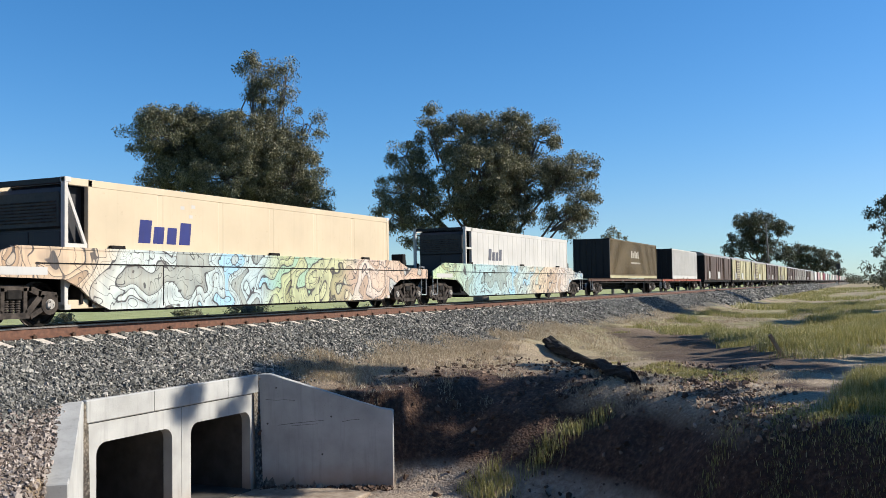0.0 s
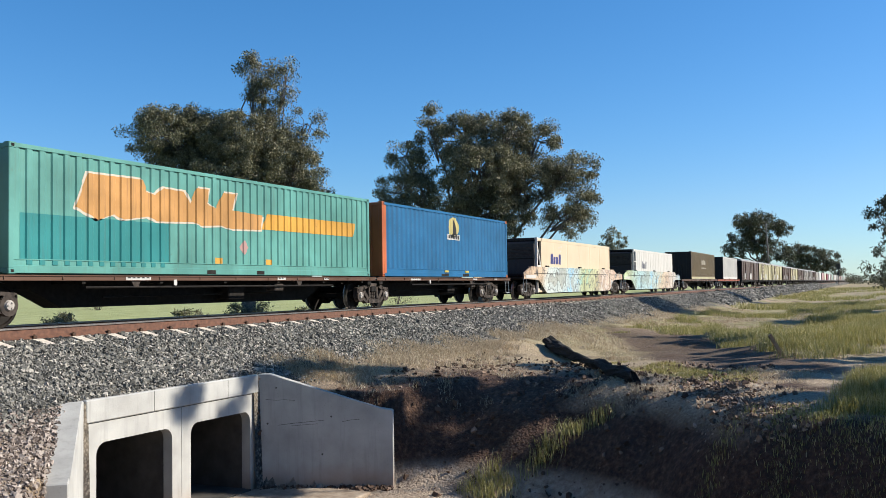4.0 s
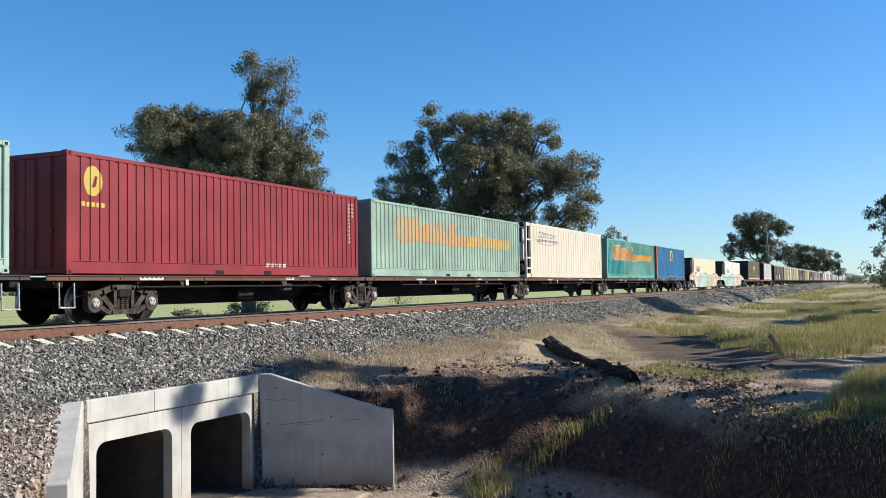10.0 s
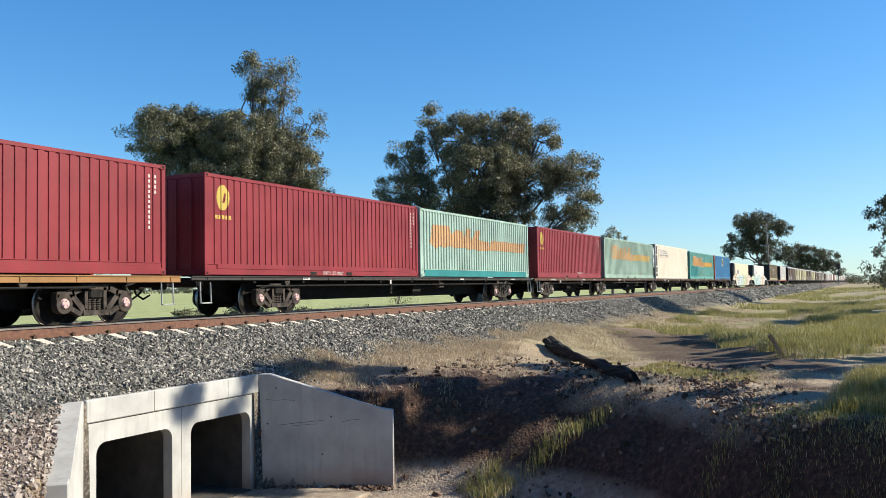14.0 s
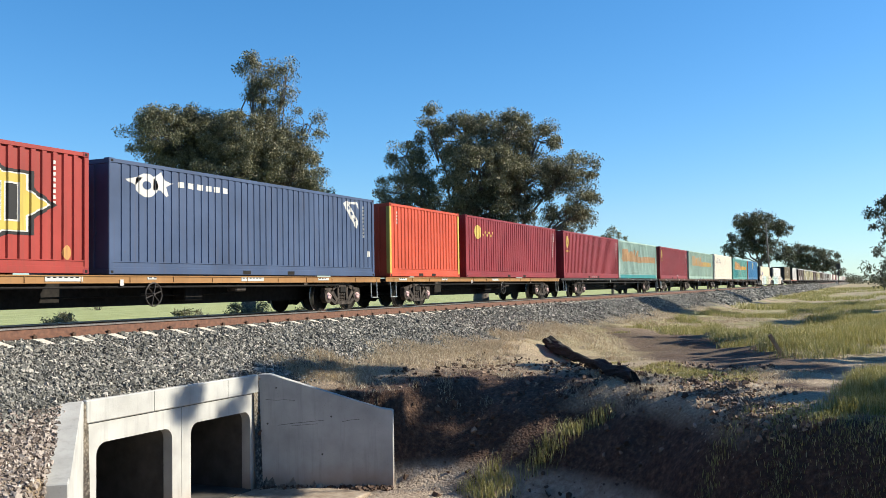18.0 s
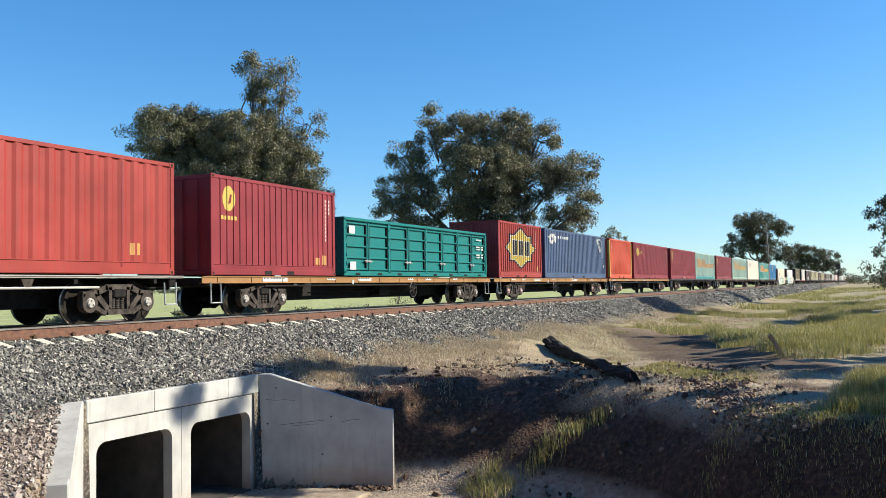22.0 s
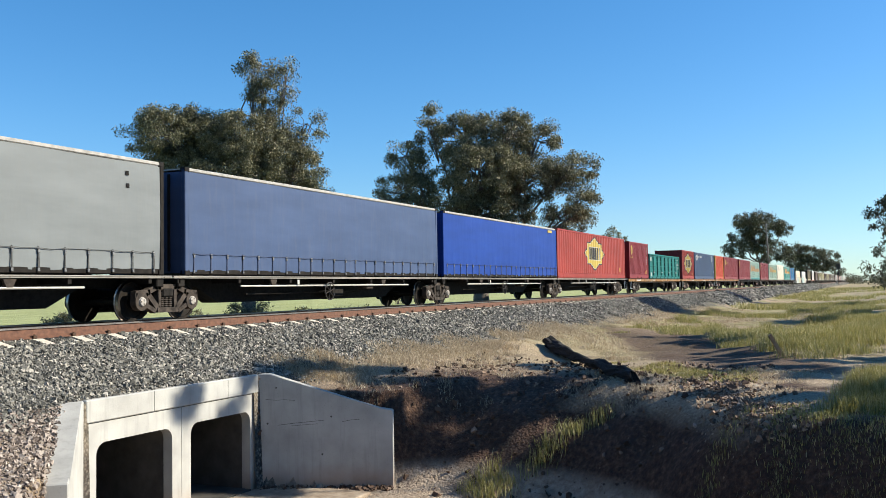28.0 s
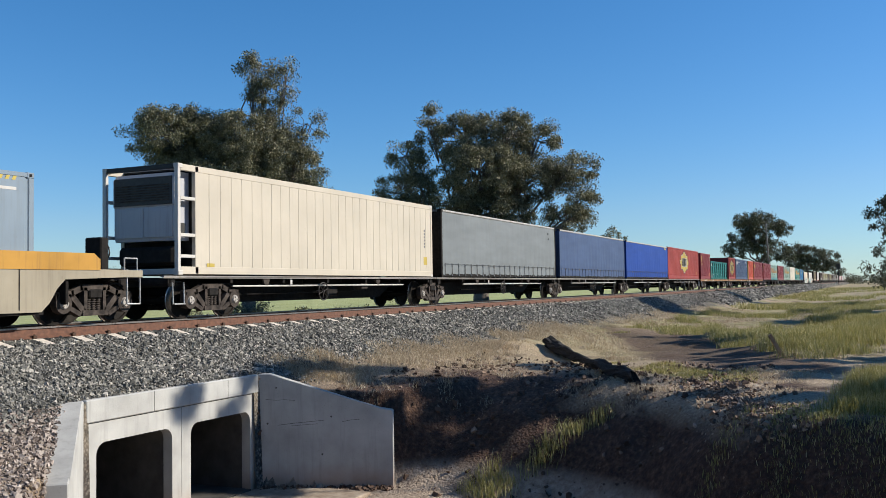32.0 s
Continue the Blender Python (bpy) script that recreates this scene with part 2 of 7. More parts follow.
def ground_material():
    m, nt, b = tree_of("ground_soil")
    v = coords(nt)
    sep = nt.nodes.new("ShaderNodeSeparateXYZ")
    nt.links.new(v, sep.inputs[0])
    ny = math_node(nt, "ABSOLUTE", sep.outputs[1])
    wob = math_node(nt, "MULTIPLY", math_node(nt, "SUBTRACT", noise_tex(nt, v, 0.6, 5), 0.5), 3.2)
    ny = math_node(nt, "ADD", ny, wob)
    # crushed stone near the track
    vo = nd(nt, "TexVoronoi", Scale=16.0)
    nt.links.new(v, vo.inputs["Vector"])
    stone = ramp(nt, vo.outputs["Color"], [(0.0, (0.07, 0.068, 0.062)), (0.5, (0.20, 0.195, 0.18)), (1.0, (0.40, 0.38, 0.34))])
    # each cell darkens towards its edge, painting in the shade between stones
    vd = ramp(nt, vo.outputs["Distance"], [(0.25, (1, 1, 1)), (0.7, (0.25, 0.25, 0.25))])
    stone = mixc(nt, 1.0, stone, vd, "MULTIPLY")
    blotch = ramp(nt, noise_tex(nt, v, 2.4, 8, 0.75), [(0.3, (0.45, 0.43, 0.40)), (0.7, (1.35, 1.28, 1.16))])
    stone = mixc(nt, 1.0, stone, blotch, "MULTIPLY")
    # red earth, dry litter and green
    fine = noise_tex(nt, v, 9, 9, 0.7)
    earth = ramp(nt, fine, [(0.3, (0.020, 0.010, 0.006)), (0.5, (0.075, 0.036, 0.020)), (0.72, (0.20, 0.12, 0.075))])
    litter = ramp(nt, noise_tex(nt, v, 14, 8, 0.75), [(0.3, (0.17, 0.12, 0.08)), (0.5, (0.43, 0.325, 0.215)), (0.7, (0.68, 0.56, 0.40))])
    green = ramp(nt, noise_tex(nt, v, 6, 8, 0.7), [(0.3, (0.14, 0.135, 0.04)), (0.6, (0.34, 0.32, 0.11)), (0.8, (0.54, 0.47, 0.24))])
    patch = ramp(nt, noise_tex(nt, v, 0.45, 5, 0.6), [(0.54, (0, 0, 0)), (0.66, (1, 1, 1))])
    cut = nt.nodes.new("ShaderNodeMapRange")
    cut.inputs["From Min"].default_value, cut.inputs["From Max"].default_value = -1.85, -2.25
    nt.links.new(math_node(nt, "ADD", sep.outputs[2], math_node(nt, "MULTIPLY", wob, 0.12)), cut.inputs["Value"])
    # the eroded bank above the drain is bare earth, coloured darker for its shade
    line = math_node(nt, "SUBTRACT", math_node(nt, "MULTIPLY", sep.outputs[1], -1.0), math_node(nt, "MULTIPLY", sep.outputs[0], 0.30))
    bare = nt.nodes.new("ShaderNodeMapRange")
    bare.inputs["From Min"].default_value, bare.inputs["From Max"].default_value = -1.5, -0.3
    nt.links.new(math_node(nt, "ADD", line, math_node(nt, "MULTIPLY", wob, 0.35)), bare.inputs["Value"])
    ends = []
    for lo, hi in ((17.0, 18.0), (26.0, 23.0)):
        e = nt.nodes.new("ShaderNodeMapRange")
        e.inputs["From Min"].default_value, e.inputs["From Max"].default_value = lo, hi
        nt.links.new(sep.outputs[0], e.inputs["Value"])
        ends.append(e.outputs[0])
    # past the culvert the near side of the drain is darkened earth too, and the flat beyond it is not
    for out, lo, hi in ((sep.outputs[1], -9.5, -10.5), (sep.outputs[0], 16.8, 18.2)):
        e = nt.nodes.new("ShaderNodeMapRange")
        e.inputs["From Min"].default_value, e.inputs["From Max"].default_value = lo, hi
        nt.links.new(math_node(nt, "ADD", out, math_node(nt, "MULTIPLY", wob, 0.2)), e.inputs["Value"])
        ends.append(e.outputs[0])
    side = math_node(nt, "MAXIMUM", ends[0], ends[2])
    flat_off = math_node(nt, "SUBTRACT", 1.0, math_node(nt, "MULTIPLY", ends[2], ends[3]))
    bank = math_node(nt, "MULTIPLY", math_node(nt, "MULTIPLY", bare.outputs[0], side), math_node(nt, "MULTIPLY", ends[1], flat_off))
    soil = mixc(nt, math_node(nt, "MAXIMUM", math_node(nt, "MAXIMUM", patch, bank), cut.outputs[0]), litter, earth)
    # a bare washed-out strip running down from the ballast to the drain
    strip = math_node(nt, "ABSOLUTE", math_node(nt, "ADD", math_node(nt, "SUBTRACT", math_node(nt, "MULTIPLY", sep.outputs[0], 0.418), sep.outputs[1]), -24.99))
    strip = math_node(nt, "ADD", strip, math_node(nt, "MULTIPLY", wob, 0.7))
    sm = nt.nodes.new("ShaderNodeMapRange")
    sm.inputs["From Min"].default_value, sm.inputs["From Max"].default_value = 2.6, 1.7
    nt.links.new(strip, sm.inputs["Value"])
    sx = nt.nodes.new("ShaderNodeMapRange")
    sx.inputs["From Min"].default_value, sx.inputs["From Max"].default_value = 47.0, 43.0
    nt.links.new(sep.outputs[0], sx.inputs["Value"])
    s2 = nt.nodes.new("ShaderNodeMapRange")
    s2.inputs["From Min"].default_value, s2.inputs["From Max"].default_value = 24.0, 27.0
    nt.links.new(sep.outputs[0], s2.inputs["Value"])
    washed = math_node(nt, "MULTIPLY", math_node(nt, "MULTIPLY", sm.outputs[0], sx.outputs[0]), s2.outputs[0])
    gpatch = ramp(nt, noise_tex(nt, v, 0.16, 6, 0.6), [(0.42, (0, 0, 0)), (0.56, (1, 1, 1))])
    gr = nt.nodes.new("ShaderNodeMapRange")
    gr.inputs["From Min"].default_value, gr.inputs["From Max"].default_value = 24.0, 42.0
    nt.links.new(sep.outputs[0], gr.inputs["Value"])
    gm = math_node(nt, "MULTIPLY", gr.outputs[0], gpatch)
    soil = mixc(nt, math_node(nt, "MULTIPLY", gm, 0.7), soil, green)
    soil = mixc(nt, math_node(nt, "MULTIPLY", washed, 0.85), soil, earth)
    fld = nt.nodes.new("ShaderNodeMapRange")
    fld.inputs["From Min"].default_value, fld.inputs["From Max"].default_value = 4.5, 7.0
    nt.links.new(sep.outputs[1], fld.inputs["Value"])
    pasture = ramp(nt, noise_tex(nt, coords(nt, (0.05, 0.3, 1)), 2.0, 6, 0.6), [(0.3, (0.30, 0.34, 0.10)), (0.7, (0.52, 0.53, 0.24))])
    soil = mixc(nt, fld.outputs[0], soil, pasture)
    # the bed of the drain is pale sand
    bedm = nt.nodes.new("ShaderNodeMapRange")
    bedm.inputs["From Min"].default_value, bedm.inputs["From Max"].default_value = -3.2, -3.5
    nt.links.new(sep.outputs[2], bedm.inputs["Value"])
    sand = ramp(nt, noise_tex(nt, v, 5, 9, 0.7), [(0.3, (0.22, 0.15, 0.10)), (0.6, (0.46, 0.37, 0.28)), (0.8, (0.60, 0.52, 0.42))])
    soil = mixc(nt, bedm.outputs[0], soil, sand)
    bl = nt.nodes.new("ShaderNodeMapRange")
    bl.inputs["From Min"].default_value, bl.inputs["From Max"].default_value = 4.9, 3.7
    nt.links.new(ny, bl.inputs["Value"])
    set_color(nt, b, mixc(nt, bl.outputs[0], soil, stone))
    b.inputs["Roughness"].default_value = 0.95
    hh = math_node(nt, "ADD", math_node(nt, "MULTIPLY", vo.outputs["Distance"], -0.6), fine)
    bump(nt, b, math_node(nt, "ADD", hh, noise_tex(nt, v, 3.0, 6, 0.7)), 0.8, 0.07)
    return m


M_GROUND = ground_material()


def ground_sheet():
    def steps(lo, hi, fine_lo, fine_hi, d, grow=1.16):
        mid = list(np.arange(fine_lo, fine_hi, d))
        up, s = [], d
        p = fine_hi
        while p < hi:
            up.append(p)
            s *= grow
            p += s
        dn, s = [], d
        p = fine_lo - d
        while p > lo:
            dn.append(p)
            s *= grow
            p -= s
        return np.array([lo] + dn[::-1] + mid + up + [hi])
    xs = steps(-2500, 4500, 4, 62, 0.22)
    ys = steps(-2500, 4500, -17, -3.0, 0.2)
    ys = ys[(np.abs(ys + WALL_A + 0.065) > 0.07) & ((ys < -3.0) | (ys > 2.0))]
    ys = np.sort(np.concatenate([ys, [-WALL_A - 0.10, -WALL_A - 0.03, -2.8, -2.6, -2.3, -2.0, -1.88, -1.70, -1.55, -1.40, -1.30, -0.6, 0.0, 0.6, 1.30, 1.40, 1.70, 1.88]]))
    gx, gy = np.meshgrid(xs, ys, indexing="ij")
    gz = land(gx, gy)
    n, k = gx.shape
    ii, jj = np.meshgrid(np.arange(n - 1), np.arange(k - 1), indexing="ij")
    q = np.stack([ii * k + jj, (ii + 1) * k + jj, (ii + 1) * k + jj + 1, ii * k + jj + 1], -1).reshape(-1, 4)
    cx, cy = (gx[:-1, :-1] + gx[1:, 1:]).ravel() / 2, (gy[:-1, :-1] + gy[1:, 1:]).ravel() / 2
    # the slot where the culvert's mouth breaks through the bank
    keep = ~((cx > CUL_X0 + 0.1) & (cx < CUL_X1 - 0.1) & (cy > -WALL_A - 0.11) & (cy < -WALL_A - 0.02))
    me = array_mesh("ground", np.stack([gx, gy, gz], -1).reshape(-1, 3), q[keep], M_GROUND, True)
    return tagged(new("ground", me), "red soil with crushed stone, dry litter and green grass", "ground", kind="structure")


ground_sheet()

# ---- track ----
RAIL_X0, RAIL_X1 = -60.0, 2200.0


def rails():
    prof = [(-0.080, -0.24), (0.080, -0.24), (0.080, -0.216), (0.018, -0.19), (0.010, -0.05), (0.034, -0.038), (0.036, -0.006), (0.026, 0.0), (-0.026, 0.0), (-0.036, -0.006), (-0.034, -0.038), (-0.010, -0.05), (-0.018, -0.19), (-0.080, -0.216)]
    for y in (-0.755, 0.755):
        g = Geo().prism([(p + y, z) for p, z in prof], RAIL_X0, RAIL_X1, "x")
        r = tagged(new("rail", g.mesh("rail", M_RUST_RAIL)), "rust-brown steel rail with a worn bright head", "rail", "rails of the track", "structure")
        h = Geo().prism([(y - 0.0375, -0.037), (y + 0.0375, -0.037), (y + 0.0375, -0.006), (y + 0.026, 0.0025), (y - 0.026, 0.0025), (y - 0.0375, -0.006)], RAIL_X0, RAIL_X1, "x")
        part("rail_head", h, M_RAIL_HEAD, r, "dull grey steel rail head")


rails()


def sleepers():
    half = [(1.34, -0.50), (1.34, -0.365), (1.31, -0.335), (0.92, -0.24), (0.55, -0.24), (0.3, -0.27)]
    g = Geo().prism(half + [(-p, z) for p, z in half[::-1]], -0.125, 0.125, "x")
    me = g.mesh("sleeper", M_SLEEPER)
    c = Geo()
    for y in (-0.755, 0.755):
        for s in (-1, 1):
            c.rbox(-0.05, 0.05, y + s * 0.09 - 0.035, y + s * 0.09 + 0.035, -0.243, -0.17, 0.012)
            c.path([(-0.05, y + s * 0.10, -0.18), (0.0, y + s * 0.055, -0.155), (0.05, y + s * 0.10, -0.18)], 0.011, 5)
    clip = c.mesh("rail_clips", M_CLIP)
    i, x = 0, 8.76
    rest, restc = Geo(), Geo()
    while x < 420:
        if i < 150:
            s = tagged(new("sleeper", me), "pale concrete sleeper sunk in ballast", "sleeper", "sleepers of the track", "structure")
            s.location = (x, 0, 0)
            s.rotation_euler.z = random.uniform(-0.008, 0.008)
            part("rail_clip", clip, None, s, "rusty rail clips")
        else:
            rest.box(x - 0.12, x + 0.12, -1.34, 1.34, -0.46, -0.30)
        x += 1.02
        i += 1
    tagged(new("far_sleepers", rest.mesh("far_sleepers", M_SLEEPER)), "concrete sleepers running into the distance", "sleepers", kind="stuff")


sleepers()


def scatter_stones(name, xs, ys, zs, sizes, mat, label, seed):
    """Angular stones, each a squashed and jittered eight-cornered block."""
    rng = np.random.default_rng(seed)
    n = len(xs)
    c = np.array([[-1, -1, -1], [1, -1, -1], [1, 1, -1], [-1, 1, -1], [-1, -1, 1], [1, -1, 1], [1, 1, 1], [-1, 1, 1]], float) * 0.5
    v = c[None] * (1 + rng.uniform(-0.45, 0.45, (n, 8, 3)))
    v *= (rng.uniform(0.3, 1.55, (n, 1, 3)) * sizes[:, None, None])
    ax = rng.normal(size=(n, 4))
    ax /= np.linalg.norm(ax, axis=1, keepdims=True)
    w, x, y, z = ax.T
    R = np.stack([np.stack([1 - 2 * (y * y + z * z), 2 * (x * y - z * w), 2 * (x * z + y * w)], -1), np.stack([2 * (x * y + z * w), 1 - 2 * (x * x + z * z), 2 * (y * z - x * w)], -1), np.stack([2 * (x * z - y * w), 2 * (y * z + x * w), 1 - 2 * (x * x + y * y)], -1)], 1)
    v = np.einsum("nij,nkj->nki", R, v) + np.stack([xs, ys, zs], -1)[:, None, :]
    q = np.array([[0, 3, 2, 1], [4, 5, 6, 7], [0, 1, 5, 4], [1, 2, 6, 5], [2, 3, 7, 6], [3, 0, 4, 7]])
    f = (np.arange(n)[:, None, None] * 8 + q[None]).reshape(-1, 4)
    return tagged(new(name, array_mesh(name, v.reshape(-1, 3), f, mat)), label, "stones", kind="stuff")


def stone_mat(name, stops, rough=0.9):
    m, nt, b = tree_of(name)
    g = nt.nodes.new("ShaderNodeNewGeometry")
    base = ramp(nt, g.outputs["Random Per Island"], stops)
    grain = noise_tex(nt, coords(nt), 40, 5)
    set_color(nt, b, mixc(nt, 0.5, base, mixc(nt, 1.0, base, ramp(nt, grain, [(0.3, (0.5, 0.5, 0.5)), (0.7, (1.3, 1.3, 1.3))]), "MULTIPLY")))
    b.inputs["Roughness"].default_value = rough
    return m


M_BALLAST = stone_mat("ballast_stone", [(0.0, (0.065, 0.063, 0.056)), (0.4, (0.165, 0.160, 0.142)), (0.75, (0.29, 0.275, 0.242)), (1.0, (0.54, 0.50, 0.43))])
M_RUBBLE = stone_mat("red_rubble", [(0.0, (0.09, 0.065, 0.052)), (0.5, (0.27, 0.215, 0.18)), (1.0, (0.52, 0.45, 0.39))])

M_CLOD = stone_mat("earth_clod", [(0.0, (0.045, 0.024, 0.014)), (0.6, (0.13, 0.075, 0.046)), (1.0, (0.32, 0.22, 0.155))])
M_CLOD_DRY = stone_mat("dry_clod", [(0.0, (0.11, 0.066, 0.042)), (0.6, (0.27, 0.18, 0.12)), (1.0, (0.50, 0.38, 0.28))])


def ballast():
    rng = np.random.default_rng(4)
    n = 120000
    x = 8.5 + 95 * rng.random(n) ** 1.8
    a = rng.uniform(1.42, 4.6, n)
    edge = 4.3 - 1.0 * value_noise(x * 0.5, a * 0 + 1, 11) - 0.02 * np.clip(x - 20, 0, 30)
    ok = (a < edge + rng.normal(0, 0.25, n)) & ~((a > WALL_A - 0.06) & (x > CUL_X0 - 0.2) & (x < CUL_X1 + 0.1))
    x, a = x[ok], a[ok]
    s = (0.023 + 0.034 * rng.random(len(x)) ** 1.5) * (1 + 0.013 * (x - 12))
    scatter_stones("ballast", x, -a, land(x, -a) + s * 0.30, s, M_BALLAST, "loose grey crushed-rock ballast beside the track", 5)
    n = 26000
    x = 92 + 230 * rng.random(n) ** 1.5
    a = rng.uniform(1.5, 4.3, n)
    s = rng.uniform(0.10, 0.24, n) * (x / 100) ** 0.7
    scatter_stones("far_ballast", x, -a, land(x, -a) + s * 0.1, s, M_BALLAST, "grey crushed-rock shoulder running into the distance", 9)
    n = 9000
    x = 12 + 30 * rng.random(n)
    y = rng.uniform(-0.6, 1.25, n)
    near_rail = np.abs(np.abs(y) - 0.755) < 0.14
    x, y = x[~near_rail], y[~near_rail]
    s = rng.uniform(0.04, 0.08, len(x))
    scatter_stones("ballast_between_rails", x, y, land(x, y) + 0.05 + s * 0.1, s, M_BALLAST, "grey crushed rock between the rails", 6)
    n = 9000
    x = 9 + 40 * rng.random(n)
    x = x[np.abs((x - 8.76 + 0.51) % 1.02 - 0.51) > 0.185]
    n = len(x)
    y = -rng.uniform(0.86, 1.5, n)
    s = rng.uniform(0.035, 0.075, n)
    scatter_stones("ballast_at_sleeper_ends", x, y, -0.29 - 0.16 * np.clip(-y - 0.9, 0, 0.5) + s * rng.uniform(-0.2, 0.4, n), s, M_BALLAST, "grey crushed rock banked against the sleeper ends", 10)
    # silt and clods along the foot of the wing wall
    n = 420
    t = rng.random(n)
    off = rng.random(n) ** 2 * 0.28
    x, y = 17.40 + 1.22 * t - 0.917 * off, -3.8 - 2.8 * t - 0.4 * off
    s = 0.02 + 0.07 * rng.random(n) ** 2
    scatter_stones("wall_foot_clods", x, y, land(x, y) + s * 0.2, s, M_CLOD, "damp clods along the foot of the wing wall", 11)
    # broken rock and clods on the bank left of the culvert and in the cut
    n = 34000
    x, a = rng.uniform(7.5, 12.3, n), rng.uniform(3.6, 9.0, n)
    ok = (x < 12.1 - (a - 3.8) * 1.12) & (a > 3.8)
    x, a = x[ok], a[ok]
    s = 0.016 + 0.040 * rng.random(len(x)) ** 3
    scatter_stones("bank_rubble", x, -a, land(x, -a) + s * 0.2, s, M_RUBBLE, "pale reddish rubble on the bank by the culvert", 7)
    n = 1500
    x = rng.uniform(16.8, 22.5, n)
    a = 14.9 - 0.40 * (x - 17.0) + rng.normal(0, 0.45, n)
    s = 0.02 + 0.06 * rng.random(n) ** 2
    scatter_stones("bare_patch_clods", x, -a, land(x, -a) + s * 0.15, s, M_CLOD_DRY, "red-brown clods on the bare patch beside the drain", 12)
    n = 2600
    x, a = rng.uniform(18.5, 28, n), rng.uniform(5.0, 14, n)
    s = 0.015 + 0.09 * rng.random(n) ** 4
    scatter_stones("bank_clods", x, -a, land(x, -a) + s * 0.15, s, M_CLOD, "clods and stones on the eroded red bank", 8)


ballast()

# ---- culvert ----


def concrete():
    m, nt, b = tree_of("precast_concrete")
    v = coords(nt)
    base = ramp(nt, noise_tex(nt, v, 1.3, 6), [(0.3, (0.38, 0.375, 0.355)), (0.7, (0.56, 0.55, 0.52))])
    runs = noise_tex(nt, coords(nt, (3.5, 3.5, 0.3)), 2.0, 6, 0.6)
    base = mixc(nt, ramp(nt, runs, [(0.52, (0, 0, 0)), (0.78, (0.42, 0.42, 0.42))]), base, (0.22, 0.215, 0.20))
    pores = noise_tex(nt, v, 45, 3)
    base = mixc(nt, ramp(nt, pores, [(0.66, (0, 0, 0)), (0.72, (0.5, 0.5, 0.5))]), base, (0.22, 0.21, 0.2))
    # damp stain along the foot
    sep = nt.nodes.new("ShaderNodeSeparateXYZ")
    nt.links.new(v, sep.inputs[0])
    zz = math_node(nt, "ADD", sep.outputs[2], math_node(nt, "MULTIPLY", noise_tex(nt, v, 2.2, 5), 0.5))
    foot = nt.nodes.new("ShaderNodeMapRange")
    foot.inputs["From Min"].default_value, foot.inputs["From Max"].default_value = -2.95, -3.4
    nt.links.new(zz, foot.inputs["Value"])
    base = mixc(nt, math_node(nt, "MULTIPLY", foot.outputs[0], 0.6), base, (0.34, 0.22, 0.14))
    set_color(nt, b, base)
    b.inputs["Roughness"].default_value = 0.88
    bump(nt, b, noise_tex(nt, v, 30, 6), 0.25, 0.01)
    return m


M_CONC = concrete()
# inner concrete is near black: dirt, with the shade inside the boxes painted in
M_CONC_IN = two_tone("culvert_inner_shaded_concrete", (0.05, 0.045, 0.04), (0.11, 0.10, 0.09), 2.5, 0.9)
M_SILT = two_tone("pale_silt", (0.24, 0.17, 0.115), (0.50, 0.41, 0.31), 3.5, 0.95)
M_JOINT = two_tone("joint_sealant", (0.05, 0.045, 0.04), (0.12, 0.11, 0.10), 9, 0.8)


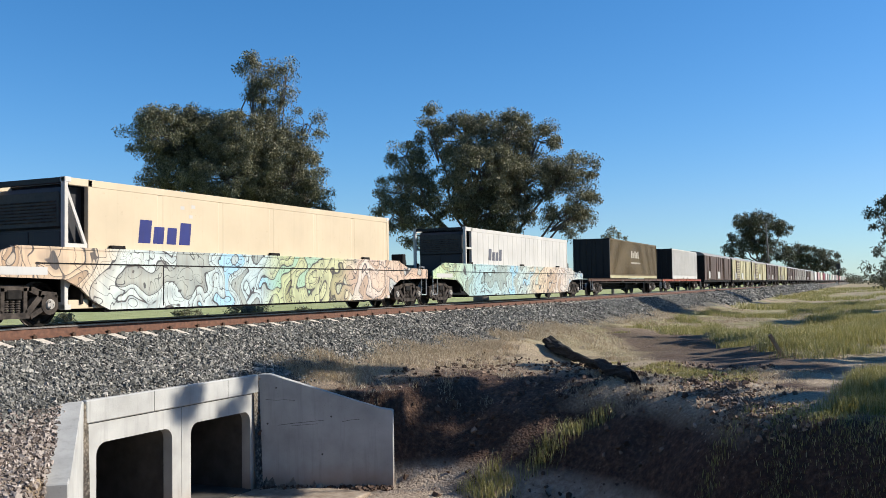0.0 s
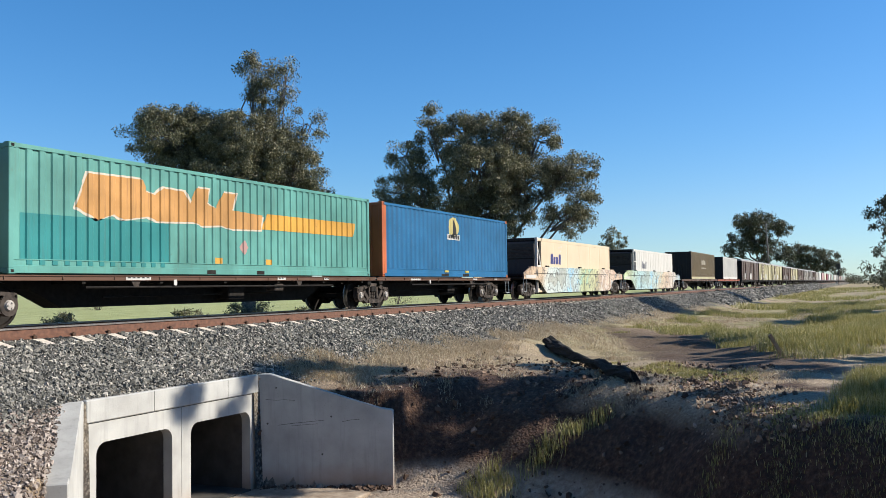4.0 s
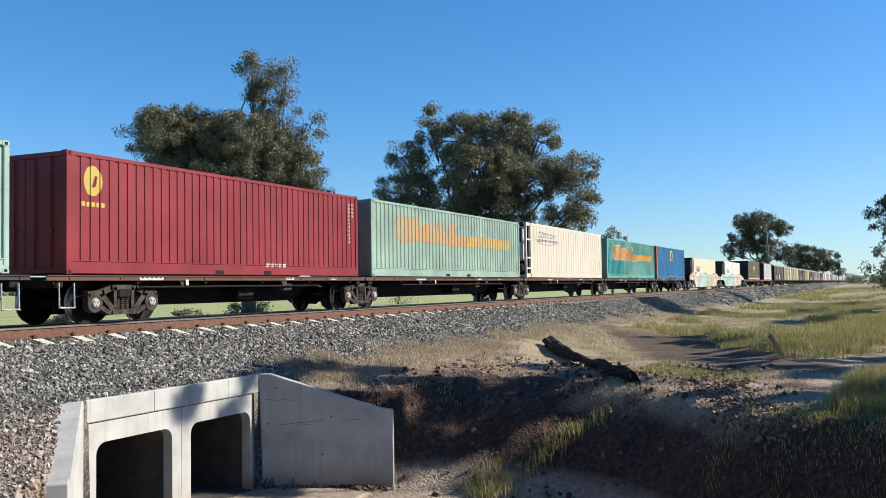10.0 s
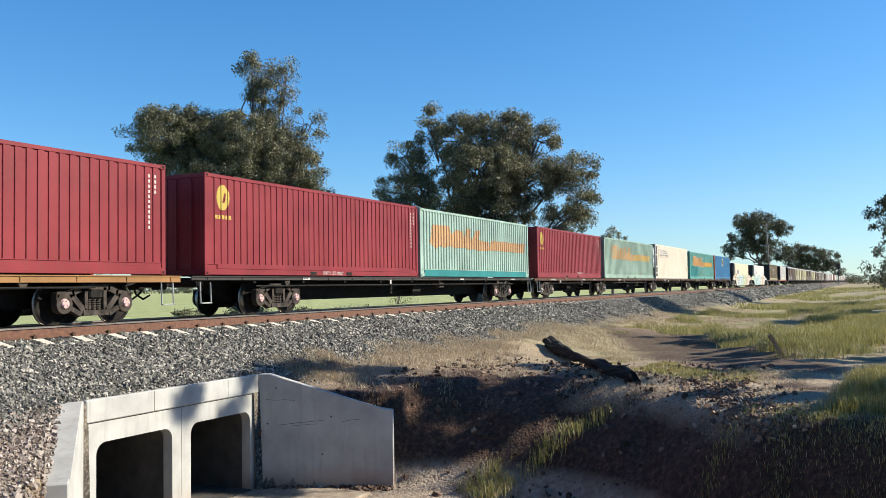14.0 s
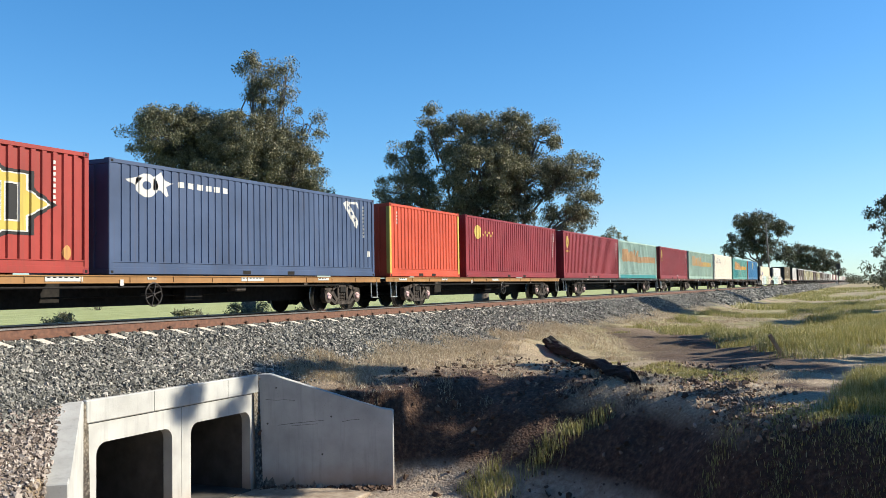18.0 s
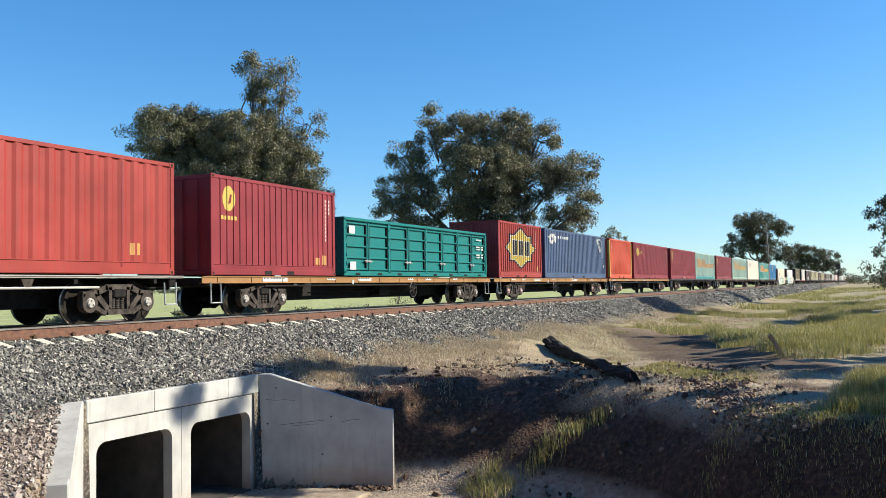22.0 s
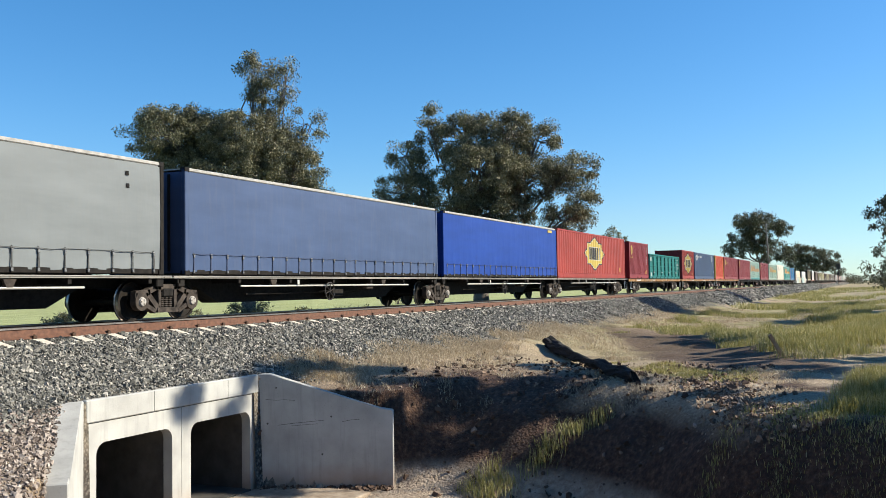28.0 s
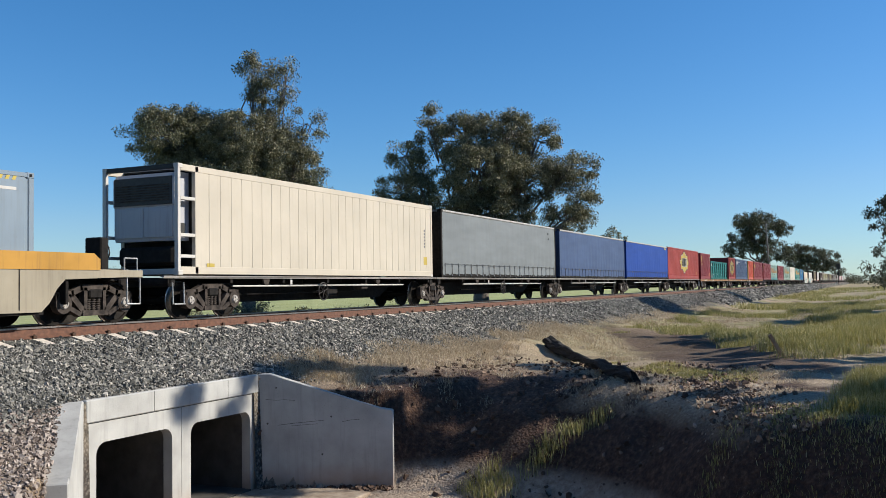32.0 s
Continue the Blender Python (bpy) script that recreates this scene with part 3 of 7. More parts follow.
def culvert():
    y = -WALL_A
    c = thing("culvert", "pale precast concrete twin box culvert under the railway bank", "culvert", kind="structure")
    x0, x1 = CUL_X0, CUL_X1
    top, joint = -1.21, -1.63
    # capping beam, then two box units with rounded corners
    part("capping_beam", Geo().rbox(x0, x1, y - 0.045, y + 0.40, joint + 0.012, top, 0.02), M_CONC, c, "cast capping beam with a chamfered top")
    part("beam_joint", Geo().box(x0 + 0.02, x1 - 0.02, y + 0.02, y + 0.2, joint - 0.01, joint + 0.012), M_JOINT, c, "dark open joint")
    mid = (x0 + x1) / 2
    for xa, xb in ((x0, mid - 0.006), (mid + 0.006, x1)):
        ia, ib, zt, r = xa + 0.27, xb - 0.27, joint - 0.37, 0.22
        mid_u = (xa + xb) / 2
        outer = [(xa, BED - 0.4), (xa, joint - 0.008), (xb, joint - 0.008), (xb, BED - 0.4)]
        arc_l = [(ia + r - r * math.cos(k * math.pi / 12), zt - r + r * math.sin(k * math.pi / 12)) for k in range(7)]
        arc_r = [(ib - r + r * math.sin(k * math.pi / 12), zt - r + r * math.cos(k * math.pi / 12)) for k in range(7)]
        inner = [(ia, BED - 0.4)] + arc_l + arc_r + [(ib, BED - 0.4)]
        poly = [outer[0], outer[1], outer[2], outer[3]] + inner[::-1]
        part("box_unit", Geo().prism(poly, y, y + 7.5), M_CONC, c, "precast box unit with rounded haunches")
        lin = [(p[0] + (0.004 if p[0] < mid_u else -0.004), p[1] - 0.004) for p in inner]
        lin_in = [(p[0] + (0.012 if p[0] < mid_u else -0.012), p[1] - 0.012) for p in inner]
        part("box_shade_lining", Geo().prism(lin + lin_in[::-1], y + 0.22, y + 7.45), M_CONC_IN, c, "dirty concrete with the inside's shade in its colour")
        part("box_floor", Geo().box(ia + 0.002, ib - 0.002, y - 0.02, y + 7.5, BED - 0.3, BED + 0.02), M_CONC_IN, c, "silted floor slab coloured dark for the shade inside")
    # plug added at the unseen far end, so that no daylight shows
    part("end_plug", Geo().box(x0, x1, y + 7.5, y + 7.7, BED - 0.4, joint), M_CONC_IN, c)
    part("unit_joint", Geo().box(mid - 0.005, mid + 0.005, y + 0.02, y + 0.5, BED - 0.3, joint - 0.03), M_JOINT, c)
    # wing walls flare out towards the drain and step down
    def wing(xs, dx, dy, ztip, thick=0.20):
        d = Vector((dx, -dy, 0))
        L = d.length
        d.normalize()
        nrm = Vector((-d.y, d.x, 0)) * thick
        if nrm.x * dx < 0:
            nrm = -nrm
        p0 = Vector((xs, y - 0.0, 0))
        prof = [(0, BED - 0.4), (0, top), (0.28, top), (L - 0.32, ztip + 0.05), (L, ztip), (L, BED - 0.4)]
        va = [p0 + d * s + Vector((0, 0, z)) for s, z in prof]
        vb = [q + nrm for q in va]
        n = len(prof)
        bm = bmesh.new()
        A = [bm.verts.new(q) for q in va]
        B = [bm.verts.new(q) for q in vb]
        bm.faces.new(A)
        bm.faces.new(B[::-1])
        for i in range(n):
            bm.faces.new((A[i], B[i], B[(i + 1) % n], A[(i + 1) % n]))
        bmesh.ops.bevel(bm, geom=[e for e in bm.edges if e.calc_length() > 0.1], offset=0.018, segments=1, affect="EDGES")
        wall = part("wing_wall", Geo().bm(bm), M_CONC, c, "sloping concrete wing wall")
        return wall, p0, d, -nrm.normalized()
    wall, p0, d, out = wing(x1 + 0.02, 1.22, 2.80, -2.05)

    def mark(name, pts, w, label):
        """A thin scratch or stain line on the wing wall's face, from points (along, height)."""
        g = Geo()
        for (s0, z0), (s1, z1) in zip(pts[:-1], pts[1:]):
            g.path([p0 + d * s0 + out * 0.001 + Vector((0, 0, z0)), p0 + d * s1 + out * 0.001 + Vector((0, 0, z1))], w, 4)
        part(name, g, M_JOINT, wall, label)
    mark("crack", [(0.18, -1.78), (0.42, -1.80), (0.62, -1.79), (0.85, -1.81)], 0.004, "hairline crack")
    mark("crack", [(0.45, -2.36), (0.8, -2.32), (1.15, -2.29), (1.5, -2.26)], 0.005, "hairline crack")
    mark("crack", [(0.75, -2.38), (1.0, -2.36), (1.35, -2.34)], 0.004, "hairline crack")
    mark("crack", [(1.9, -2.30), (2.1, -2.26), (2.3, -2.25)], 0.004, "hairline crack")
    # tie holes are solid dark plugs; the shade inside is their colour
    for s0, z0 in ((0.42, -1.52), (0.22, -2.32), (1.45, -3.02), (1.66, -2.18)):
        q = p0 + d * s0 + Vector((0, 0, z0))
        part("tie_hole", Geo().cyl(q + out * 0.003, q - out * 0.03, 0.022, 0.022, 8), M_JOINT, wall, "formwork tie hole shown by a dark plug")
    for gx in (14.02, 16.28):
        part("beam_groove", Geo().box(gx - 0.006, gx + 0.006, y - 0.047, y + 0.02, joint + 0.02, top - 0.015), M_JOINT, c, "fine upright joint in the beam")
    wing(x0 - 0.02, -2.27, 2.04, -2.05, 0.42)
    seal = Geo().box(x1 - 0.012, x1 + 0.022, y - 0.012, y + 0.1, BED - 0.2, joint)
    part("wing_joint", seal, M_JOINT, c, "ragged dark sealant joint")
    part("apron", Geo().rbox(x0 - 0.5, x1 + 0.55, y - 2.6, y - 0.02, BED - 0.35, BED + 0.0, 0.03), M_SILT, c, "silted concrete apron")


culvert()

# ---- trees ----
M_BARK = two_tone("gum_bark", (0.07, 0.055, 0.042), (0.26, 0.22, 0.18), 3.5, 0.9, bump_s=0.6, bump_d=0.03)
M_LEAF = leaf_mat("gum_leaves", (0.048, 0.049, 0.027), (0.175, 0.168, 0.086), (0.40, 0.38, 0.23))
M_LEAF_DARK = leaf_mat("dark_leaves", (0.03, 0.036, 0.018), (0.075, 0.082, 0.04), (0.15, 0.15, 0.075))


def leaf_cloud(centres, radii, per, size, rng, droop=0.5):
    """Hanging narrow leaves in clumps: a (n, 4, 3) array of quads."""
    k = rng.poisson(per, len(centres))
    c = np.repeat(centres, k, 0)
    r = np.repeat(radii, k, 0)
    n = len(c)
    d = rng.normal(size=(n, 3))
    d /= np.linalg.norm(d, axis=1, keepdims=True)
    p = c + d * (r * rng.random(n) ** 0.45)[:, None] * np.array([1, 1, 0.8])
    ax = rng.normal(size=(n, 3)) + np.array([0, 0, -droop * 2])
    ax /= np.linalg.norm(ax, axis=1, keepdims=True)
    sd = np.cross(ax, rng.normal(size=(n, 3)))
    sd /= np.linalg.norm(sd, axis=1, keepdims=True)
    L = (size * rng.uniform(0.6, 1.4, n))[:, None]
    w = L * 0.34
    return np.stack([p, p + ax * L * 0.5 + sd * w * 0.5, p + ax * L, p + ax * L * 0.5 - sd * w * 0.5], 1)


def tree(name, base, trunk_r, fork, blobs, label, seed, leaf=0.17, per=190, clump=0.52, spacing=0.77, mat=None, fill=1.0, group="", bare=(), lean=(0, 0), turn=YAW - 90, lift=0.0, gaps=0.0):
    """blobs: crown masses (dx, dy, z above the base, rx, ry, rz). Limbs run from the fork into each mass and twigs carry clumps."""
    rng = np.random.default_rng(seed)
    z0 = land_at(base[0], base[1]) - 0.15
    root = thing(name, label, "tree", group, pose(base[0], base[1], z0, rz=turn))
    g = Geo()
    fk = Vector((lean[0], lean[1], fork))
    g.cyl((0, 0, 0), (lean[0] * 0.4, lean[1] * 0.4, fork * 0.5), trunk_r * 1.15, trunk_r * 0.9, 10, False)
    g.cyl((lean[0] * 0.4, lean[1] * 0.4, fork * 0.5), fk, trunk_r * 0.9, trunk_r * 0.75, 10, False)
    cs, rs = [], []
    vol = max(b[3] * b[4] * b[5] for b in blobs)
    for bx, by, bz, rx, ry, rz in blobs:
        c = Vector((bx, by, bz))
        rb = trunk_r * 0.30 * min(1, (rx * ry * rz / vol) ** 0.3 + 0.15)
        m1 = fk.lerp(c, 0.5) + Vector((rng.normal(0, 0.3), rng.normal(0, 0.3), -0.08 * (c - fk).length))
        # each limb bends on its way from the fork into its mass
        way, r0 = [fk - Vector((0, 0, 0.2))], rb * 1.25
        for u in (0.25, 0.5, 0.75, 1.0):
            p = fk.lerp(m1, u * 2) if u <= 0.5 else m1.lerp(c, u * 2 - 1)
            way.append(p + Vector(rng.normal(0, 0.035 * (c - fk).length, 3)) * (u < 1))
        for p, q in zip(way[:-1], way[1:]):
            g.cyl(p, q, r0, r0 * 0.76, 7, False)
            r0 *= 0.76
        m1 = way[2]
        rx, ry, rz = rx * 1.1, ry * 1.1, rz * 1.1
        n = max(4, int(fill * 4.2 * rx * ry * rz / spacing ** 3 * 0.75))
        d = rng.normal(size=(n, 3))
        d[:, 2] += lift
        d /= np.linalg.norm(d, axis=1, keepdims=True)
        rad = rng.uniform(0.45, 1.0, n) ** 0.6
        pts = np.array(c) + d * rad[:, None] * np.array([rx, ry, rz])
        pts += rng.normal(0, 0.12, pts.shape) * spacing
        if gaps:
            # daylight between the sprays
            pts = pts[value_noise(pts[:, 0] * 0.8 + pts[:, 1] * 0.2, pts[:, 2] * 1.1 + pts[:, 1] * 0.3, seed) > gaps]
            n = len(pts)
        cs.append(pts)
        rs.append(clump * rng.uniform(0.6, 1.35, n))
        for p in pts[:: max(1, n // 26)]:
            q = c.lerp(Vector(p), 0.35) + Vector((0, 0, -0.1))
            g.cyl(c if rng.random() < 0.5 else m1.lerp(c, 0.6), q, rb * 0.36, rb * 0.24, 5, False)
            g.cyl(q, Vector(p), rb * 0.24, 0.012, 5, False)
    for p, q in bare:
        g.cyl(p, q, 0.04, 0.01, 5, False)
    part("trunk", g.mesh("trunk", M_BARK, True, False), None, root, "pale ragged-barked trunk and limbs")
    cs, rs = np.concatenate(cs), np.concatenate(rs)
    quads = leaf_cloud(cs, rs, per, leaf, rng)
    me = array_mesh("crown", quads.reshape(-1, 3), np.arange(quads.shape[0] * 4).reshape(-1, 4), mat or M_LEAF)
    part("crown", me, None, root, "open grey-green crown of drooping leaves")
    return root



def grown(k, blobs):
    return [tuple(k * q for q in b) for b in blobs]


def spot(depth, lateral):
    """The place that far ahead of the camera and that far to its right, on the ground plan."""
    c, s = math.cos(radians(YAW)), math.sin(radians(YAW))
    return (EYE[0] + depth * c + lateral * s, EYE[1] + depth * s - lateral * c)


tree("gum_tree", spot(62, -13.0), 0.48, 5.0,
     [(-6.8, 0.5, 13.0, 1.7, 1.6, 1.2), (-4.9, -0.8, 12.7, 2.3, 2.2, 1.8), (-2.6, 0.6, 12.4, 2.3, 2.3, 1.9), (-0.4, -0.6, 12.0, 2.3, 2.4, 2.0),
      (-4.2, 0.3, 10.4, 2.8, 2.4, 1.7), (-1.1, -0.8, 9.8, 3.0, 2.6, 2.0), (1.5, 0.4, 11.4, 2.2, 2.3, 2.1), (3.0, -0.5, 9.8, 2.4, 2.2, 1.9),
      (1.3, 0.2, 14.5, 1.4, 1.3, 1.0), (0.3, 0.0, 16.5, 1.1, 1.0, 1.3), (0.9, 0.2, 17.5, 1.2, 1.0, 0.7), (2.6, 0.1, 16.7, 0.8, 0.8, 1.3), (1.2, 0.1, 15.6, 1.2, 1.0, 0.9),
      (4.0, 0.2, 13.5, 1.4, 1.1, 0.9), (2.8, -0.2, 12.4, 1.0, 1.0, 0.8), (3.9, 0.2, 8.2, 1.9, 1.7, 1.5), (0.6, 0.4, 7.6, 3.4, 2.4, 1.6)],
     "tall grey-green gum tree with a high leading crown", 21, leaf=0.16, per=210, clump=0.56, fill=1.25, lift=0.22, gaps=0.24, group="gums across the line",
     bare=[((2.8, 0, 12.2), (5.0, 0.2, 12.9)), ((2.8, 0, 11.0), (4.8, 0.1, 10.9)), ((1.5, 0, 13.5), (3.2, 0.2, 15.6))])
tree("gum_tree", spot(62, 2.5), 0.55, 4.0,
     [(-4.9, 0.3, 11.2, 1.5, 1.5, 1.0), (-3.2, -0.4, 12.7, 1.0, 1.0, 0.8), (-3.25, 0.1, 14.3, 0.22, 0.2, 0.25), (-0.8, 0.5, 12.3, 2.3, 2.2, 1.4), (0.5, 0.2, 12.9, 1.5, 1.4, 0.8),
      (1.9, -0.5, 12.6, 1.8, 1.8, 1.3), (3.8, 0.3, 12.2, 1.4, 1.5, 1.1), (0.0, -0.9, 10.0, 3.0, 2.5, 1.8), (-4.9, 0.5, 8.9, 1.9, 1.9, 1.3),
      (-5.7, -0.3, 7.4, 1.2, 1.3, 1.2), (-4.1, 0.4, 6.2, 1.6, 1.6, 1.0), (3.0, 0.4, 9.6, 2.6, 2.3, 1.5), (6.0, -0.3, 10.0, 1.8, 1.6, 1.0),
      (6.8, 0.3, 8.1, 1.2, 1.3, 1.2), (5.6, -0.4, 6.6, 1.7, 1.6, 1.1), (1.1, 0.5, 7.3, 2.8, 2.4, 1.5), (-1.9, -0.4, 8.0, 2.0, 2.0, 1.2)],
     "broad spreading grey-green gum tree", 22, leaf=0.16, per=210, clump=0.56, fill=1.25, lift=0.22, gaps=0.13, group="gums across the line")
tree("small_tree", spot(150, 27.3), 0.25, 4.5,
     [(0.3, 0, 10.6, 0.9, 0.9, 1.2), (1.6, 0.2, 9.2, 0.9, 0.9, 1.0), (-0.9, 0, 9.0, 1.0, 1.0, 1.3), (0.4, 0, 7.2, 1.5, 1.3, 1.6), (-1.5, 0, 6.2, 0.9, 0.9, 1.0)],
     "small dark tree beyond the fields", 23, leaf=0.3, per=90, mat=M_LEAF)
tree("gum_tree", spot(262, 89.4), 0.8, 8,
     grown(1.45, [(-2.0, 0, 14.0, 3.2, 3.0, 1.6), (1.5, 0, 13.2, 3.6, 3.0, 1.8), (4.2, 0, 11.6, 2.8, 2.4, 1.6), (-4.0, 0, 9.6, 2.8, 2.4, 1.8), (-1.0, 0, 9.8, 3.4, 3, 2.4), (2.0, 0, 8.0, 3.6, 2.6, 2.2), (-5.0, 0, 7.0, 2.0, 2, 1.3), (5.0, 0, 7.0, 2.2, 2, 1.4)]),
     "dark spreading gum beside the line", 24, leaf=0.65, per=80, clump=1.3, spacing=1.9, mat=M_LEAF_DARK, group="gums down the line")
tree("gum_tree", spot(500, 196.0), 1.0, 9,
     grown(2.0, [(-2.5, 0, 9.4, 3.4, 3, 1.6), (1.0, 0, 8.8, 3.2, 3, 1.8), (5.0, 0, 7.4, 3.6, 3, 1.8), (-3.5, 0, 6.4, 2.8, 3, 1.8), (1.5, 0, 5.6, 5.0, 3, 2.0), (7.5, 0, 4.8, 2.4, 2, 2.0)]),
     "dark rounded gum beside the line", 25, leaf=1.0, per=80, clump=1.9, spacing=2.7, mat=M_LEAF_DARK, group="gums down the line")
tree("gum_tree", spot(70, 35.3), 0.3, 3.5,
     [(-2.6, 0, 7.5, 0.9, 1.0, 0.5), (-1.2, 0, 8.0, 1.2, 1.2, 0.8), (0.6, 0, 8.6, 1.8, 1.6, 1.2), (-1.9, 0, 6.4, 0.8, 0.9, 0.6), (-2.2, 0, 4.1, 0.8, 0.9, 0.8), (-2.6, 0, 3.1, 0.9, 0.9, 0.7), (-0.5, 0, 5.2, 1.6, 1.5, 1.2), (-1.6, 0, 2.2, 1.1, 1.1, 0.7), (1.2, 0, 10.6, 1.6, 1.5, 1.3)],
     "ragged gum tree on the near side of the line", 26, leaf=0.25, per=90, clump=0.55, spacing=0.9, mat=M_LEAF_DARK)
# trees behind the camera, out of the picture, whose shade falls on the bank and the bed

def shade_tree(x, y, top, crown, seed, label="grey-green gum tree out of view, placed for its shade", turn=YAW - 90):
    root = tree("gum_tree", (x, y), 0.35, top * 0.4, crown, label, seed, leaf=0.25, per=150, clump=0.30, spacing=0.55, group="gums beside the drain", turn=turn)
    return root


SHADE_GUMS = (                     # base, then crown masses (x, y, z, radius) in the world
    ((29.2, -22.4), 31, ((31.2, -22, 10.5, 0.35), (29.6, -22, 11.4, 0.12), (25.2, -22, 11.0, 0.12), (26.5, -22, 10.8, 0.5), (27.3, -22, 9.1, 0.75), (26.6, -22, 8.4, 0.25), (28.9, -22.1, 7.8, 1.1), (28.1, -21.8, 6.0, 0.5),
                         (28.3, -22, 11.4, 0.12), (28.9, -22, 11.4, 0.12), (30.0, -22, 10.3, 0.78), (30.8, -22, 7.0, 0.15), (31.5, -22, 7.7, 0.5), (33.3, -22, 8.1, 0.62), (34.8, -22, 8.4, 0.2), (29.9, -22, 6.5, 0.2))),
    ((25.6, -27.6), 32, ((24.5, -27.2, 4.6, 1.5), (22.5, -27.2, 5.4, 0.95), (26.1, -27.2, 7.4, 0.7), (24.2, -27.2, 6.9, 0.5), (27.9, -27.2, 8.2, 0.12), (28.6, -27.2, 6.4, 0.45), (29.5, -27.2, 6.8, 0.12), (30.3, -27.2, 6.8, 0.3), (31.2, -27.2, 6.5, 0.7))),
    ((35.0, -27.5), 37, ((33.8, -27.2, 7.4, 1.0), (35.7, -27.2, 6.0, 0.9))),
    ((38.2, -25.2), 33, ((34.8, -25, 6.6, 0.3), (35.9, -25, 6.8, 0.5), (37.9, -25, 7.3, 0.66), (39.1, -25, 7.2, 0.5), (42.1, -25, 7.5, 0.5))),
    ((47.2, -23.8), 34, ((44.9, -23.5, 7.0, 0.75), (46.4, -23.5, 7.5, 0.55), (48.6, -23.5, 8.4, 0.75))),
    ((66.0, -25.9), 35, ((64.1, -25.7, 7.3, 0.95), (65.5, -25.7, 7.7, 0.75), (67.2, -25.7, 8.3, 0.2))),
    ((78.4, -23.0), 36, ((75.5, -22.8, 12.2, 1.5), (78.1, -22.8, 12.9, 1.5), (80.8, -22.8, 13.2, 1.1))),
)
for base, seed, masses in SHADE_GUMS:
    shade_tree(base[0], base[1], masses[0][2], [(x - base[0], y - base[1], z - land_at(*base) + 0.15, r, r, r) for x, y, z, r in masses], seed, turn=0)
shade_tree(121.1, -30.3, 12, [(-0.8, -0.7, 12.6, 0.97, 0.97, 0.97), (0.8, 0.7, 13.4, 0.79, 0.79, 0.79)], 38)
shade_tree(103.4, -33.3, 12, [(0.6, -0.6, 13.4, 0.97, 0.97, 0.97), (-0.6, 0.6, 12.5, 0.79, 0.79, 0.79)], 39)
shade_tree(81.5, -36.0, 12, [(0.1, -0.6, 13.6, 0.97, 0.97, 0.97), (-0.1, 0.6, 13.3, 0.79, 0.79, 0.79)], 40)
shade_tree(118.4, -22.0, 12, [(-0.4, -0.6, 13.6, 0.97, 0.97, 0.97), (0.4, 0.6, 13.9, 0.79, 0.79, 0.79)], 41)
# two more unseen trees, added only to block low sky light from behind
shade_tree(-26.0, -15.0, 12, [(0, 0, 11.0, 4.5, 4.0, 3.0), (-4, 0, 8.0, 3.5, 3.5, 2.6), (4, 0, 8.0, 3.5, 3.5, 2.6), (0, 0, 6.0, 4.0, 3.5, 2.2)], 42)
shade_tree(2.0, -31.0, 12, [(0, 0, 11.0, 4.5, 4.0, 3.0), (-4, 0, 8.0, 3.5, 3.5, 2.6), (4, 0, 7.0, 3.0, 3.0, 2.0), (0, 0, 6.0, 4.0, 3.5, 2.2)], 43)
shade_tree(115.3, -20.4, 10, [(-0.6, 0.5, 11.2, 1.3, 1.7, 1.4), (-0.3, 0.2, 9.2, 1.3, 1.5, 1.2)], 44)

# ---- train ----
SPEED = 7.588                      # metres a second, away to the right
MOVERS, WHEELS = [], []            # (thing, place along the train), turning wheelsets
OFFSET = -6.96
DECK_Z = 1.07
R_WHEEL, AXLES = 0.46, 0.875


def mover(ob, e):
    MOVERS.append((ob, e))
    ob.location = (e + OFFSET, 0, ob.location.z)
    return ob


def strut(g, p, q, w, y0, y1):
    """A flat bar of width w from p to q in the (x, z) plane."""
    p, q = Vector(p), Vector(q)
    n = (q - p).normalized()
    n = Vector((-n.y, n.x)) * w / 2
    return g.prism([tuple(p + n), tuple(q + n), tuple(q - n), tuple(p - n)], y0, y1)


def wheelset_mesh(cap):
    g = Geo()
    for s in (-1, 1):
        prof = [(0.69, 0.16), (0.69, 0.38), (0.675, 0.40), (0.675, R_WHEEL + 0.03), (0.70, R_WHEEL + 0.028), (0.715, R_WHEEL), (0.805, R_WHEEL - 0.006), (0.805, 0.40), (0.775, 0.385), (0.755, 0.20), (0.80, 0.17), (0.80, 0.11)]
        g.lathe([(s * a, r) for a, r in prof], 28)
        g.lathe([(s * 0.80, 0.08), (s * 0.94, 0.08), (s * 0.945, 0.115), (s * 1.10, 0.115), (s * 1.115, 0.10), (s * 1.14, 0.095), (s * 1.145, 0.05)], 14)
        for k in range(3):
            a = k * 2.094
            g.cyl((0.06 * math.cos(a), s * 1.14, 0.06 * math.sin(a)), (0.06 * math.cos(a), s * 1.165, 0.06 * math.sin(a)), 0.018, n=6)
    g.cyl((0, -0.7, 0), (0, 0.7, 0), 0.085, n=10)
    me = g.mesh("wheelset", M_WHEEL, True)
    me.materials.append(cap)
    me.materials.append(M_TREAD)
    for p in me.polygons:
        c = p.center
        if abs(c.y) > 0.98:
            p.material_index = 1
        elif 0.70 < abs(c.y) < 0.80 and math.hypot(c.x, c.z) > R_WHEEL - 0.02:
            p.material_index = 2
    return me


